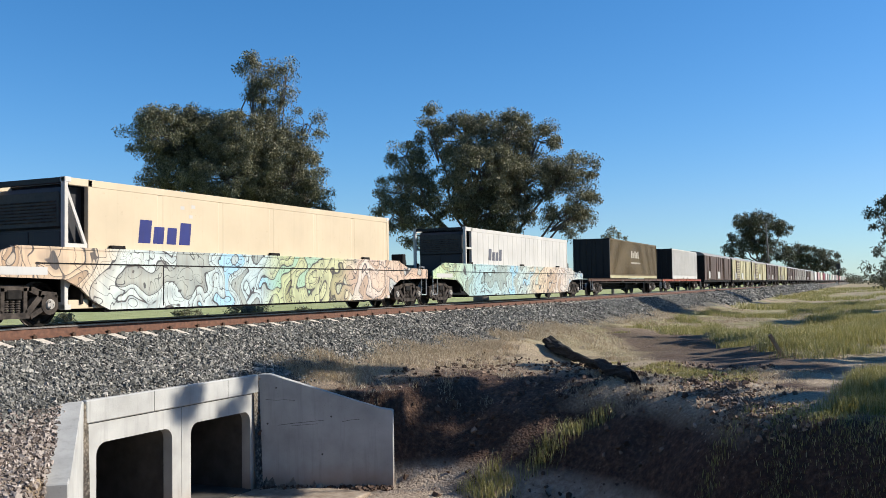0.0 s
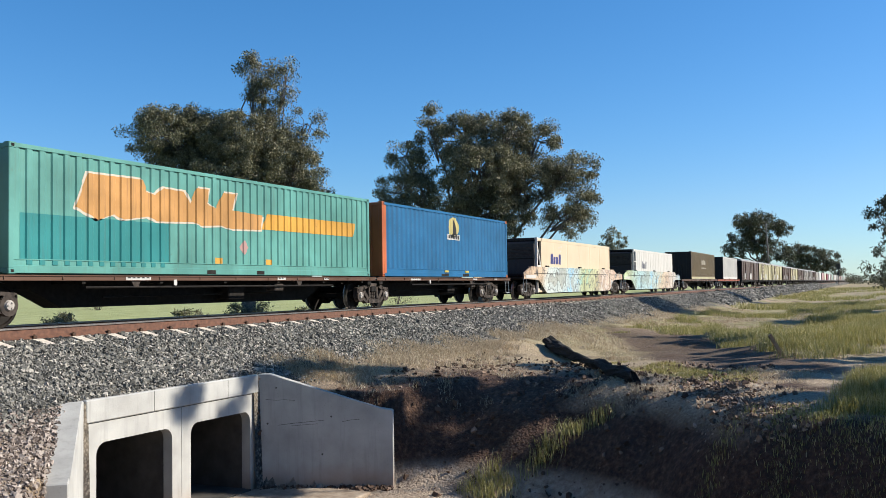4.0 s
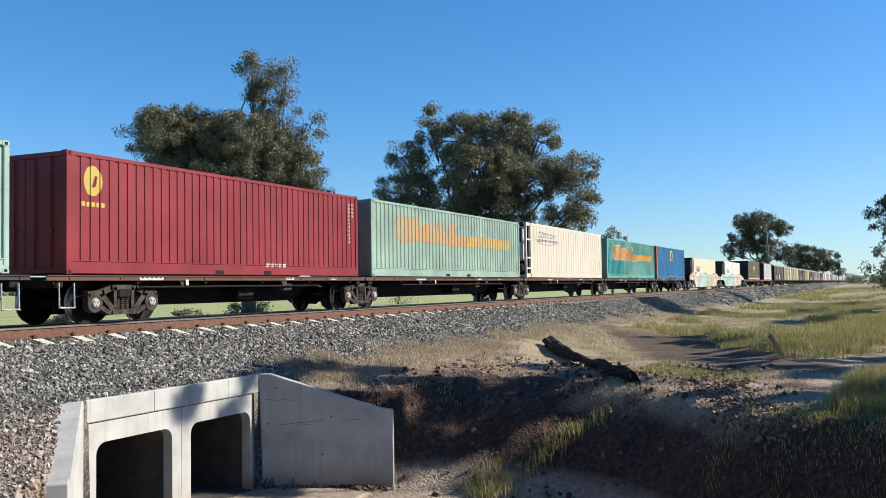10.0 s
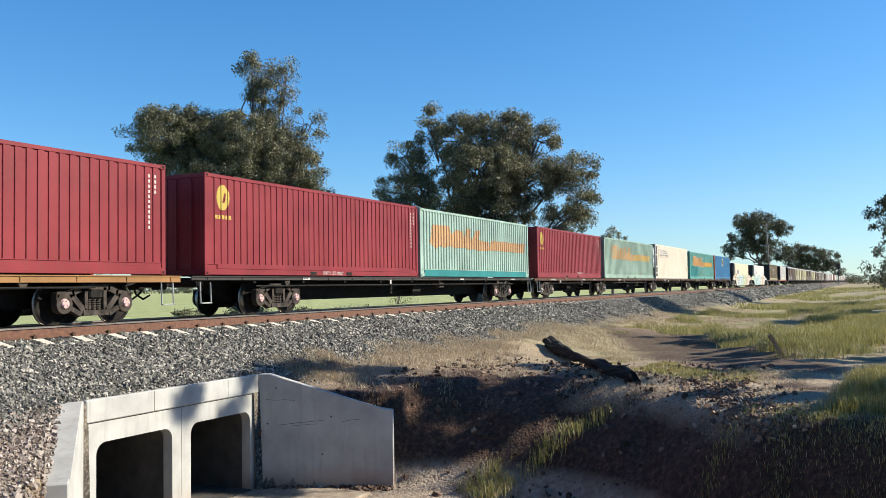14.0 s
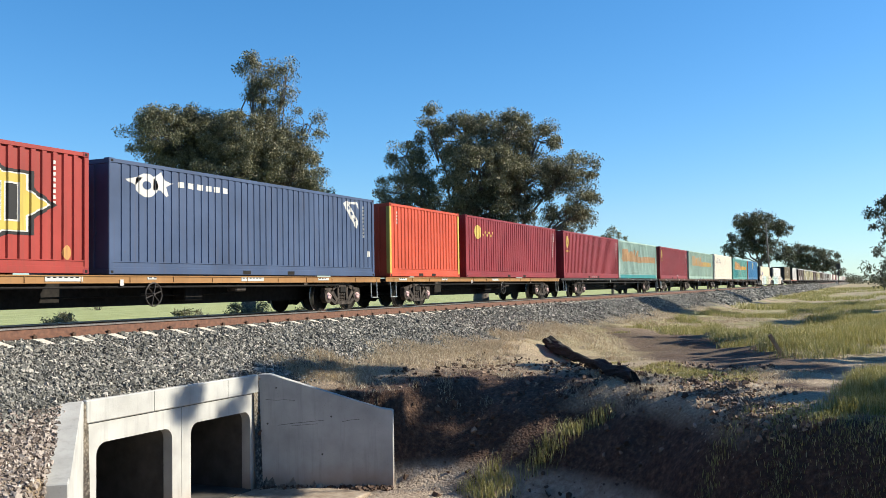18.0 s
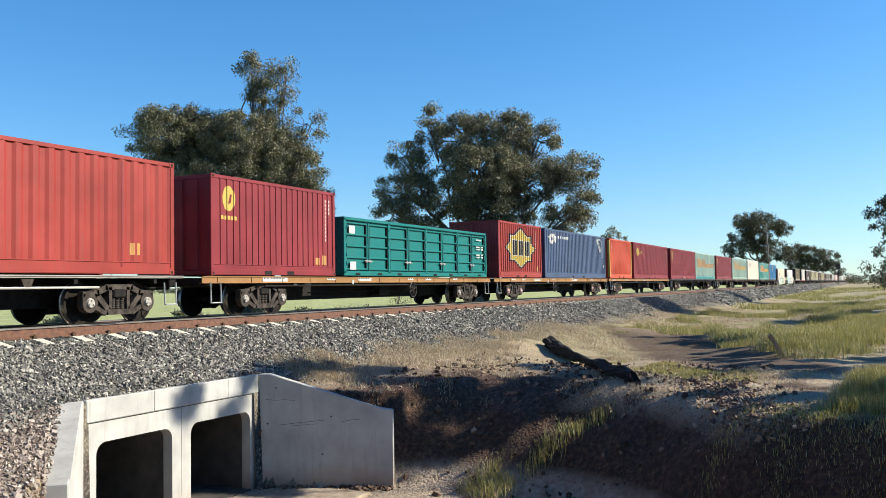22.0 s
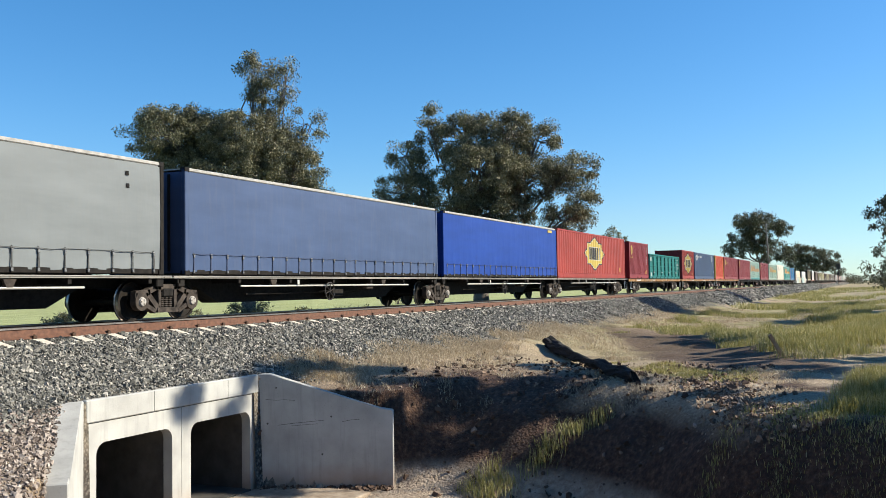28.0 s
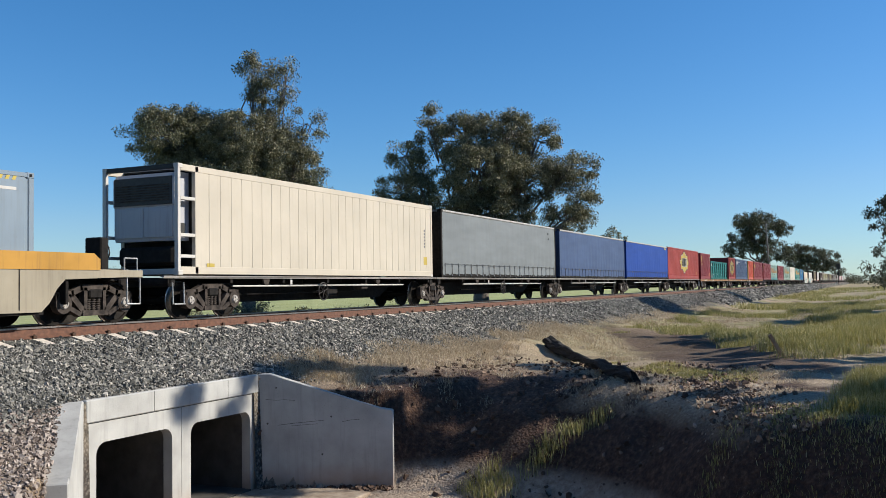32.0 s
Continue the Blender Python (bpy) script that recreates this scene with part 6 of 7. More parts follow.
def well_wagon(e0, e1, bogies, skin, label, top=1.62, rail_mat=None, tank=True, reach=2.3):
    """A well wagon: deep sides between raised ends that ride on the bogies."""
    c, h = (e0 + e1) / 2, (e1 - e0) / 2
    b0, b1 = bogies[0] - c, bogies[1] - c
    w = mover(thing("well_wagon", label, "rail wagon", "well wagons"), c)
    def arch(bx, s):
        return [(bx + s * reach, 0.31), (bx + s * (0.6 * reach + 0.45), 0.50), (bx + s * (0.35 * reach + 0.68), 0.78), (bx + s * 1.05, 0.97), (bx - s * 0.6, 1.02)]
    outline = [(b0 - 1.2, 1.02)] + arch(b0, 1)[::-1] + arch(b1, -1) + [(b1 + 1.2, 1.02), (b1 + 1.2, min(1.36, top - 0.02)), (b1 - 0.4, min(1.40, top - 0.01)), (b1 - 1.1, top), (b0 + 0.4, top), (b0 - 0.2, top), (b0 - 1.2, min(1.30, top - 0.02))]
    for s in (-1, 1):
        y0, y1 = sorted((s * 1.325, s * 1.265))
        part("well_side", Geo().prism(outline, y0, y1), skin, w, "spray-painted steel side")
        part("side_chord", Geo().rbox(b0 + 0.3, b1 - 0.3, *sorted((s * 1.326, s * 1.338)), 1.285, 1.312, 0.004), M_DARK, w, "dark horizontal seam")
        zc = top + 0.02 if rail_mat is None else top + 0.33
        xe = b1 - 1.1 if rail_mat is None else b1 - 0.1
        part("top_chord", Geo().prism([(b0 - 0.2, top - 0.03), (xe, top - 0.03), (xe, zc - 0.13 if rail_mat else zc), (xe - 0.18, zc), (b0 - 0.2, zc)], *sorted((s * 1.20, s * 1.34))), rail_mat or skin, w)
        for x in (b0 + 4.0, b0 + 9.3, b1 - 2.2):
            part("side_seam", Geo().rbox(x - 0.012, x + 0.012, *sorted((s * 1.326, s * 1.336)), 0.36, 1.28, 0.003), M_DARK, w)
        for x in (b0 + 2.6, (b0 + b1) / 2, b1 - 3.4):
            part("guide_block", Geo().rbox(x - 0.22, x + 0.22, *sorted((s * 1.21, s * 1.30)), top + 0.01, top + 0.10, 0.015), M_DARK, w, "dark container guide")
    part("well_floor", Geo().box(b0 + reach - 0.1, b1 - reach + 0.1, -1.27, 1.27, 0.26, 0.328), M_DARK, w, "dark well floor")
    for bx, s in ((b0, -1), (b1, 1)):
        part("end_platform", Geo().rbox(*sorted((bx - s * (reach - 0.75), bx + s * 1.3)), -1.25, 1.25, 1.0, 1.12, 0.02), M_DARK, w)
        part("end_bulkhead", Geo().rbox(*sorted((bx - s * (reach - 0.68), bx - s * (reach - 0.76))), -1.26, 1.26, 0.45, 1.12, 0.01), M_DARK, w)
        part("draft_sill", Geo().rbox(*sorted((bx - s * 1.0, bx + s * 1.3)), -0.3, 0.3, 0.78, 1.0, 0.02), M_DARK, w)
        coupler(w, bx + s * 1.25, s)
        part("end_steps", Geo().path([(bx + s * 1.15, -1.28, 1.2), (bx + s * 1.15, -1.28, 0.42), (bx + s * 0.75, -1.28, 0.42), (bx + s * 0.75, -1.28, 1.2)], 0.02, 6), M_STEEL, w, "bent steel steps")
        bogie(w, bx)
    if tank:
        stand = part("brake_stand", Geo().rbox(b1 + 0.70, b1 + 0.95, -0.55, -0.05, 1.1, 1.95, 0.03), M_DARK, w, "dark hand brake stand on the end platform")
        ring = [(b1 + 0.98, -0.30 + 0.24 * math.cos(k * math.pi / 8), 1.62 + 0.24 * math.sin(k * math.pi / 8)) for k in range(17)]
        part("hand_wheel", Geo().path(ring, 0.016, 5), M_DECK_GREY, stand, "hand brake wheel")
        part("end_rail", Geo().path([(b1 + 1.15, -1.2, 1.1), (b1 + 1.15, -1.2, 1.45), (b1 + 0.75, -1.2, 1.45), (b1 + 0.75, -1.2, 1.1)], 0.018, 6), M_STEEL, w, "bent steel grab rail")
    part("data_plate", Geo().box(b0 - 0.9, b0 + 0.6, -1.331, -1.326, 1.06, 1.22), M_WHITE, w, "pale data plate")
    return w


def van(e0, e1, skin, label, doors=2, louvre=True, group="covered vans"):
    """A covered van with louvred sides, sliding doors and a curved roof."""
    c, h = (e0 + e1) / 2, (e1 - e0) / 2
    w = mover(thing("covered_van", label, "rail wagon", group), c)
    for s in (-1, 1):
        part("side_wall", Geo().box(-h, h, *sorted((s * 1.30, s * 1.36)), 1.0, 3.50), skin, w)
        for k in range(int(2 * h / 1.6) + 1):
            x = -h + k * 1.6
            part("side_post", Geo().box(x - 0.04, x + 0.04, *sorted((s * 1.36, s * 1.40)), 1.0, 3.5), skin, w)
        if s < 0:
            for k in range(doors):
                x = -h + 2 * h * (k + 0.5) / doors
                d = part("sliding_door", Geo().rbox(x - 1.5, x + 1.5, -1.45, -1.40, 1.05, 3.42, 0.02), skin if k % 2 else VAN_BROWN, w, "ribbed sliding door")
                for j in range(9):
                    part("louvre", Geo().box(x - 1.35, x + 1.35, -1.48, -1.45, 1.3 + j * 0.22, 1.40 + j * 0.22), skin, d)
            for k in range(3):
                x = -h + 2 * h * (k + 0.55) / 3.2
                part("tag", Geo().box(x - 1.0, x + 0.8, -1.412, -1.404, 1.15, 1.9), M_WHITE, w, "pale spray-painted patch")
    arc = [(1.36 * math.cos(a), 3.48 + 0.45 * math.sin(a)) for a in [math.pi * k / 10 for k in range(11)]]
    part("roof", Geo().prism(arc, -h, h, "x"), VAN_GREY, w, "curved grey roof")
    for s in (-1, 1):
        # end walls are near black instead of the van's paint, to put in their shade
        part("end_wall", Geo().box(*sorted((s * h, s * (h - 0.05))), -1.30, 1.30, 1.0, 3.5), M_DARK, w, "end wall coloured dark for its shade")
        bogie(w, s * (h - 2.2), turning=False)
        coupler(w, s * h, s)
    part("underframe", Geo().rbox(-h, h, -1.30, 1.30, 0.80, 1.0, 0.02), M_DARK, w)
    part("centre_sill", Geo().box(-h, h, -0.2, 0.2, 0.6, 0.8), M_DARK, w)
    return w


def plain_box(e, L, H, mat, label, z=DECK_Z + 0.012):
    """A container far down the train."""
    w = mover(thing("container", label, "container", "containers far down the train", pose(0, 0, z)), e)
    h = L / 2
    part("body", Geo().rbox(-h, h, -1.2, 1.2, 0.0, H, 0.03), mat, w)
    part("end_door", Geo().rbox(-h - 0.03, -h + 0.02, -1.12, 1.12, 0.1, H - 0.1, 0.01), mat, w)
    for s in (-1, 1):
        for zz in (0.06, H - 0.06):
            part("side_rail", Geo().box(-h, h, *sorted((s * 1.2, s * 1.22)), zz - 0.06, zz + 0.06), mat, w)
    return w


def star(k, w=2.3, hgt=1.03):
    q = [(-2.3, 0), (-1.67, 0.29), (-1.67, 0.64), (-1.0, 0.64), (0, 1.03), (1.0, 0.64), (1.67, 0.64), (1.67, 0.29), (2.3, 0), (1.67, -0.29), (1.67, -0.64), (1.0, -0.64), (0, -1.03), (-1.0, -0.64), (-1.67, -0.64), (-1.67, -0.29)]
    return [(x * w / 2.3 * k, z * hgt / 1.03 * k) for x, z in q]


def star_badge(w, prof, zc, sx=2.3, sz=1.03):
    def ring(k, grow):
        return [(x + (grow if x > 0 else -grow if x < 0 else 0), zc + z + (grow * 0.8 if z > 0 else -grow * 0.8 if z < 0 else 0)) for x, z in star(k, sx, sz)]
    # split at the middle so that each half stays simple
    for nm, k, gr, mat, lift, lab in (("badge_outline", 1.0, 0.05, BLACK, 0.004, "black outline of a star badge"), ("badge_rim", 0.96, 0.0, M_WHITE, 0.007, "thin white rim"), ("badge_field", 0.92, 0.0, YELLOW, 0.010, "yellow eight-pointed badge")):
        decal(w, nm, [ring(k, gr)], prof, mat, lab, lift=lift)
    n, bw = 6, 0.46 * sx / 2.3
    polys = [rect(-2.5 * bw - 0.30 * bw + i * bw, -2.5 * bw + 0.34 * bw + i * bw, zc - 0.36 * sz, zc + 0.36 * sz) for i in range(n)]
    for p in polys:
        x0, x1, za, zb = p[0][0], p[1][0], p[0][1], p[2][1]
        decal(w, "block_edge", [rect(x0 - 0.035, x1 + 0.035, za - 0.035, zb + 0.035)], prof, M_WHITE, "thin white edge", lift=0.0115)
        decal(w, "badge_block", [p], prof, BLACK, "black upright block", lift=0.013)


def slant_marks(w, prof, x0, mat, stripe, z0=1.24, z1=2.2, k=1.0, edge=True):
    """The faded wordmark as one ragged swash that thins into a stripe."""
    d = z1 - z0
    swash = [(0.10, 0.20), (0.45, 0.98), (2.1, 1.0), (2.25, 0.72), (2.5, 0.66), (2.8, 0.86), (3.55, 0.84), (3.75, 0.55), (4.0, 0.98), (4.5, 0.98), (4.4, 0.6), (4.75, 0.5), (5.05, 0.95), (5.6, 0.95),
             (5.45, 0.50), (6.3, 0.46), (6.8, 0.44), (6.7, 0.02), (5.4, -0.02), (4.9, 0.05), (4.2, 0.0), (3.9, 0.08), (2.6, 0.02), (2.3, 0.12), (1.5, 0.0), (1.2, 0.10), (0.75, -0.05)]
    def at(grow):
        return [(x0 + k * (q + (grow if q > 3 else -grow)), z0 + d * u + (grow if u > 0.5 else -grow) * 0.7) for q, u in swash]
    if edge:
        decal(w, "mark_edge", [at(0.06)], prof, CREAM, "pale worn edge of the swash", lift=0.004)
    decal(w, "swash", [at(0.0)], prof, mat, "ragged faded orange swash", lift=0.007)
    decal(w, "stripe", [rect(x0 + 6.75 * k, x0 + 11.7 * k, z0 + 0.04, z0 + 0.48, 0.5)], prof, stripe, "amber stripe", lift=0.006)


# ---- the consist, from the rear forwards; e is the place along the train ----
def mid(a, b):
    return (a + b) / 2


def flaked(name, paint, under):
    """Old paint of a sign, rubbed away in upright streaks down to the wall's own colour."""
    m, nt, b = tree_of(name)
    paint, under = tuple(0.74 * c for c in paint), tuple(0.74 * c for c in under)
    rub = noise_tex(nt, coords(nt, (1.0, 1.0, 0.35)), 2.3, 6, 0.7)
    gone = ramp(nt, rub, [(0.36, (0.15, 0.15, 0.15)), (0.64, (0.85, 0.85, 0.85))])
    set_color(nt, b, mixc(nt, gone, paint, under))
    b.inputs["Roughness"].default_value = 0.6
    b.inputs["Specular IOR Level"].default_value = 0.25
    return m


FLAKED_ORANGE = flaked("flaked_orange_paint", (0.80, 0.33, 0.05), (0.42, 0.46, 0.33))
FLAKED_AMBER = flaked("flaked_amber_paint", (0.85, 0.47, 0.06), (0.48, 0.46, 0.27))
AMBER = painted("amber_paint", (0.80, 0.42, 0.06), amount=0.3, fade=0.3, streak=0.6)
GHOST_ORANGE = painted("ghost_orange_paint", (0.66, 0.40, 0.20), amount=0.3, fade=0.3, streak=0.9)


def rear_part():
    well_wagon(-240.5, -219.0, [-238.4, -220.6], WELL_TAN, "tan well wagon with a yellow top chord", top=1.20, rail_mat=YEL_RAIL, reach=1.66)
    w, p = container("container", "grey-blue smooth-sided container in a well", mid(-236.7, -222.35), 14.35, 2.78, GREY_BLUE, 0.9, 0.012, "groove", z=0.33)
    for k in range(5):
        decal(w, "hazard_stripe", [rect(6.0 + k * 0.16, 6.08 + k * 0.16, 2.60, 2.72, 0.5)], p, YELLOW, "yellow hazard stripe")
    decal(w, "code_marks", [rect(6.35, 6.75, 2.40, 2.46)], p, M_WHITE, "small white code line")
    # five linked platforms: reefer, three curtain-siders, long red box
    w, p = reefer("cream refrigerated container with grey cooling unit and ladder frame", mid(-218.1, -203.6), 14.45, 2.74, CREAM, frame_mat=OFFWHITE)
    decal(w, "yellow_plate", [rect(-6.15, -5.85, 0.215, 0.30)], p, YELLOW, "small yellow plate", y=-1.216)
    decal(w, "yellow_plate", [rect(6.45, 6.75, 0.45, 0.75)], p, YELLOW, "yellow notice plate")
    for k in range(6):
        decal(w, "code_mark", [rect(6.5, 6.6, 1.7 - 0.12 * k, 1.77 - 0.12 * k)], p, GREY_MARK, "faint code mark")
    g = curtain_box("dusty grey curtain-sided container with buckled straps", mid(-202.83, -188.21), 14.6, 2.68, CURT_GREY)
    for x, zz in ((6.1, 2.30), (6.12, 2.02)):
        part("tear", Geo().rbox(x - 0.05, x + 0.05, -1.222, -1.210, zz - 0.05, zz + 0.05, 0.01), M_DARK, g, "dark torn patch")
    curtain_box("slate-blue curtain-sided container with buckled straps", mid(-187.5, -172.8), 14.65, 2.66, CURT_SLATE)
    curtain_box("bright blue curtain-sided container with buckled straps", mid(-172.27, -157.70), 14.55, 2.64, CURT_BLUE)
    w, p = container("container", "long bright red ribbed container with yellow star badge", mid(-157.55, -142.3), 15.2, 2.70, RED_B, period=0.40, depth=0.034, flat=0.30)
    star_badge(w, p, 1.50)
    part("rail_panel", Geo().rbox(-6.6, 5.2, -1.222, -1.214, 0.03, 0.24, 0.004), RED_B, w, "pressed red bottom panel")
    for x in (6.15, 6.35):
        decal(w, "yellow_plate", [rect(x, x + 0.13, 0.45, 0.72)], p, ORANGE_FADE, "faded yellow notice")
    decal(w, "seam", [rect(5.86, 5.90, 0.18, 2.56)], p, RED, "dark panel seam")
    for a, b, bg, cp, lab in ((-218.6, -203.35, [-216.6, -203.4], (True, False), "grey skeletal container flat"), (-203.3, -187.95, [-187.95], (False, False), "grey skeletal linked container flat"),
                              (-187.9, -172.6, [-172.55], (False, False), "grey skeletal linked container flat"), (-172.5, -157.65, [-157.65], (False, False), "grey skeletal linked container flat"), (-157.6, -142.0, [-144.0], (False, True), "grey skeletal end container flat")):
        flat_wagon(a, b, bg, M_DECK_DUST, lab + " with deep dark belly", couple=cp, wheel_at=-0.6, pipe=True, sill=0.045)
    # twenty and open box on an ochre flat
    w, p = red_box(mid(-140.95, -134.9), 6.06, label="short maroon ribbed container with a yellow badge")
    for x in (1.9, 2.3):
        decal(w, "yellow_plate", [rect(x, x + 0.22, 0.35, 0.35 + 0.2 * (x - 0.9))], p, ORANGE_FADE, "faded yellow notice")
    open_box(mid(-134.35, -122.2), 12.15, 1.92)
    flat_wagon(-141.3, -121.8, [-138.5, -124.1], M_OCHRE, "ochre painted container flat with white data panels", sill=0.17, labels=((-6.6, 1.2), (-3.6, 0.5), (-1.5, 0.9), (1.9, 0.4), (3.4, 0.5), (5.9, 0.4)), wheel_at=2.0)
    # star-badge twenty and slate forty
    w, p = container("container", "short bright red ribbed container with yellow star badge", mid(-120.75, -114.65), 6.06, 2.62, RED_B, depth=0.04, flat=0.40, end_mat=RED)
    star_badge(w, p, 1.42, 2.12, 0.98)
    part("rail_panel", Geo().rbox(-2.8, 0.4, -1.222, -1.214, 0.10, 0.24, 0.004), RED_B, w, "pressed red bottom panel")
    decal(w, "yellow_plate", [ellipse(2.45, 0.45, 0.13, 0.16, 12)], p, ORANGE_FADE, "faded yellow disc")
    codes(w, p, 2.1, 2.62, n=8)
    w, p = container("container", "slate-blue ribbed steel shipping container", mid(-114.1, -102.0), 12.1, 2.6, SLATE)
    decal(w, "emblem", [ellipse(-4.85, 2.08, 0.38, 0.28, 14)], p, M_WHITE, "round white emblem")
    decal(w, "emblem", [[(-5.55, 2.16), (-5.2, 2.05), (-5.0, 2.25), (-5.2, 2.24)]], p, M_WHITE, "white wing of the emblem")
    decal(w, "emblem", [[(-4.62, 2.0), (-4.35, 2.0), (-4.2, 1.86), (-4.12, 1.9), (-4.2, 2.1), (-3.95, 2.2), (-4.25, 2.25), (-4.35, 2.45), (-4.6, 2.3)]], p, M_WHITE, "ragged white side of the emblem")
    decal(w, "emblem_core", [ellipse(-4.85, 2.08, 0.15, 0.10, 10)], p, SLATE, "", lift=0.008)
    decal(w, "white_mark", [rect(-3.75 + 0.34 * k, -3.53 + 0.34 * k, 2.13, 2.27) for k in range(6)], p, M_WHITE, "row of white marks")
    decal(w, "tilted_panel", [[(4.02, 2.34), (4.30, 2.44), (5.02, 1.78), (4.86, 1.56)]], p, M_WHITE, "tilted white panel")
    decal(w, "panel_edge", [[(4.30, 2.40), (4.92, 2.44), (5.06, 2.24), (4.98, 2.22), (4.86, 2.36), (4.34, 2.33)]], p, M_WHITE, "white bent edge above the panel")
    for k in range(3):
        decal(w, "panel_bar", [[(4.30 + 0.19 * k, 2.25 - 0.18 * k), (4.38 + 0.19 * k, 2.28 - 0.18 * k), (4.46 + 0.19 * k, 2.19 - 0.18 * k), (4.38 + 0.19 * k, 2.14 - 0.18 * k)]], p, SLATE, "dark bar on the panel", lift=0.008)
    decal(w, "white_plate", [rect(5.60, 5.74, 0.66, 0.84)], p, M_WHITE, "small white plate")
    codes(w, p, 5.35, 2.6, n=9)
    flat_wagon(-121.3, -101.6, [-118.4, -103.9], M_OCHRE, "ochre painted container flat with white data panels", sill=0.16, labels=((-7.4, 0.5), (-6.0, 0.5), (-3.9, 1.0), (-1.3, 0.3), (2.6, 1.0), (6.2, 0.6)), wheel_at=-1.3, pink=True)
    # orange twenty and maroon forty
    w, p = container("container", "short orange ribbed container with yellow corner posts", mid(-100.9, -94.8), 6.06, 2.6, ORANGE, depth=0.03, posts=YELLOW, flat=0.40)
    codes(w, p, -2.4, 2.6, n=4)
    w, p = red_box(mid(-94.1, -81.94), logo=False, label="maroon ribbed container with a round yellow badge")
    decal(w, "badge", [ellipse(-4.75, 1.95, 0.40, 0.30)], p, YELLOW, "round yellow badge")
    decal(w, "badge_line", [rect(-4.2 + 0.22 * k, -4.05 + 0.22 * k, 1.80 + 0.12 * (k % 2), 1.90 + 0.12 * (k % 2)) for k in range(6)], p, YELLOW, "yellow line of marks")
    flat_wagon(-101.2, -81.4, [-98.5, -84.0], M_OCHRE, "ochre painted container flat with white data panels", sill=0.14, labels=((-8.6, 0.6), (-5.0, 0.5), (0.5, 0.8)), wheel_at=1.3, pink=True)


def middle_part():
    w, p = red_box(mid(-80.5, -68.3), label="maroon ribbed shipping container with a yellow badge")
    lettering(w, "EMPTY LIFT ONLY", 0.1, 0.085, 0.15, M_WHITE, "white stencilled words", y=-1.2175)
    part("rail_panel", Geo().rbox(-5.6, 5.4, -1.222, -1.2145, 0.17, 0.30, 0.004), RED, w, "pressed maroon bottom panel")
    w, p = container("container", "pale teal ribbed container with ghosted orange marks", mid(-68.1, -56.0), 12.1, 2.6, TEAL_L, period=0.26, depth=0.036, flat=0.40)
    slant_marks(w, p, -5.3, GHOST_ORANGE, GHOST_ORANGE, 1.15, 2.05, 0.92, edge=False)
    part("rail_panel", Geo().rbox(-5.7, 5.7, -1.224, -1.2145, 0.02, 0.27, 0.004), TEAL_D, w, "deep teal bottom band")
    flat_wagon(-81.0, -55.5, [-77.1, -59.3], M_DECK_GREY, "dark long container flat with pink axle caps", pink=True, labels=((4.0, 0.4), (10.0, 0.5), (-7.6, 0.4)), wheel_at=9.0)
    # five linked platforms: maroon, teal, cream reefer, teal, blue
    w, p = red_box(mid(-54.6, -42.4), label="maroon ribbed shipping container with a yellow badge")
    decal(w, "white_mark", [rect(1.0 + 0.2 * k, 1.14 + 0.2 * k, 0.24, 0.34) for k in range(5)], p, M_WHITE, "short white line of marks")
    w, p = container("container", "long faded teal ribbed container with orange marks", mid(-41.5, -26.9), 14.6, 2.64, TEAL, period=0.30, depth=0.03, flat=0.40)
    slant_marks(w, p, -5.75, FLAKED_ORANGE, FLAKED_AMBER, edge=False)
    for x in (2.7, 6.9):
        decal(w, "orange_plate", [rect(x, x + 0.22, 0.32, 0.46)], p, ORANGE_FADE, "small orange notice")
    w, p = reefer("cream refrigerated container with grey lettering blocks", mid(-25.9, -11.85), 14.05, 2.74, CREAM, frame_mat=OFFWHITE)
    for k in range(6):
        decal(w, "grey_block", [rect(-5.15 + 0.46 * k, -4.80 + 0.46 * k, 2.06, 2.36 - 0.02 * k, 0.25)], p, GREY_MARK, "grey slanted block")
        decal(w, "block_face", [rect(-5.10 + 0.46 * k, -4.86 + 0.46 * k, 2.10, 2.30 - 0.02 * k, 0.25)], p, OFFWHITE, "pale face of the block", lift=0.008)
    decal(w, "grey_line", [rect(-5.3 + 0.24 * k, -5.13 + 0.24 * k, 1.84, 1.97, 0.1) for k in range(7)] + [rect(-3.5 + 0.24 * k, -3.33 + 0.24 * k, 1.84, 1.97, 0.1) for k in range(6)], p, GREY_MARK, "row of small grey blocks")
    arc = [(-3.7 + 1.9 * math.cos(a), 1.98 + 0.30 * math.sin(a)) for a in [math.pi * (1 + k / 14) for k in range(15)]]
    decal(w, "swoosh", [arc + [(x, z + 0.05) for x, z in arc[::-1]]], p, PINK_FADE, "faded pink curved line")
    decal(w, "yellow_plate", [rect(6.35, 6.6, 0.75, 1.0)], p, YELLOW, "yellow notice plate")
    codes(w, p, -5.85, 2.74, GREY_MARK, n=8, z_top=2.3)
    w, p = container("container", "long teal ribbed container with orange marks", mid(-10.5, 3.9), 14.4, 2.6, TEAL_M, period=0.32, depth=0.03, flat=0.40)
    decal(w, "teal_patch", [rect(-6.9, -2.6, 0.18, 1.22)], p, TEAL_D, "deeper teal lower panel")
    slant_marks(w, p, -5.6, ORANGE_FADE, AMBER)
    for x in (-0.9, 1.3):
        decal(w, "orange_plate", [rect(x, x + 0.3, 0.3, 0.45)], p, AMBER, "small amber notice")
    decal(w, "hazard_diamond", [[(0.35, 0.55), (0.55, 0.75), (0.35, 0.95), (0.15, 0.75)]], p, PINK_FADE, "red and white warning diamond")
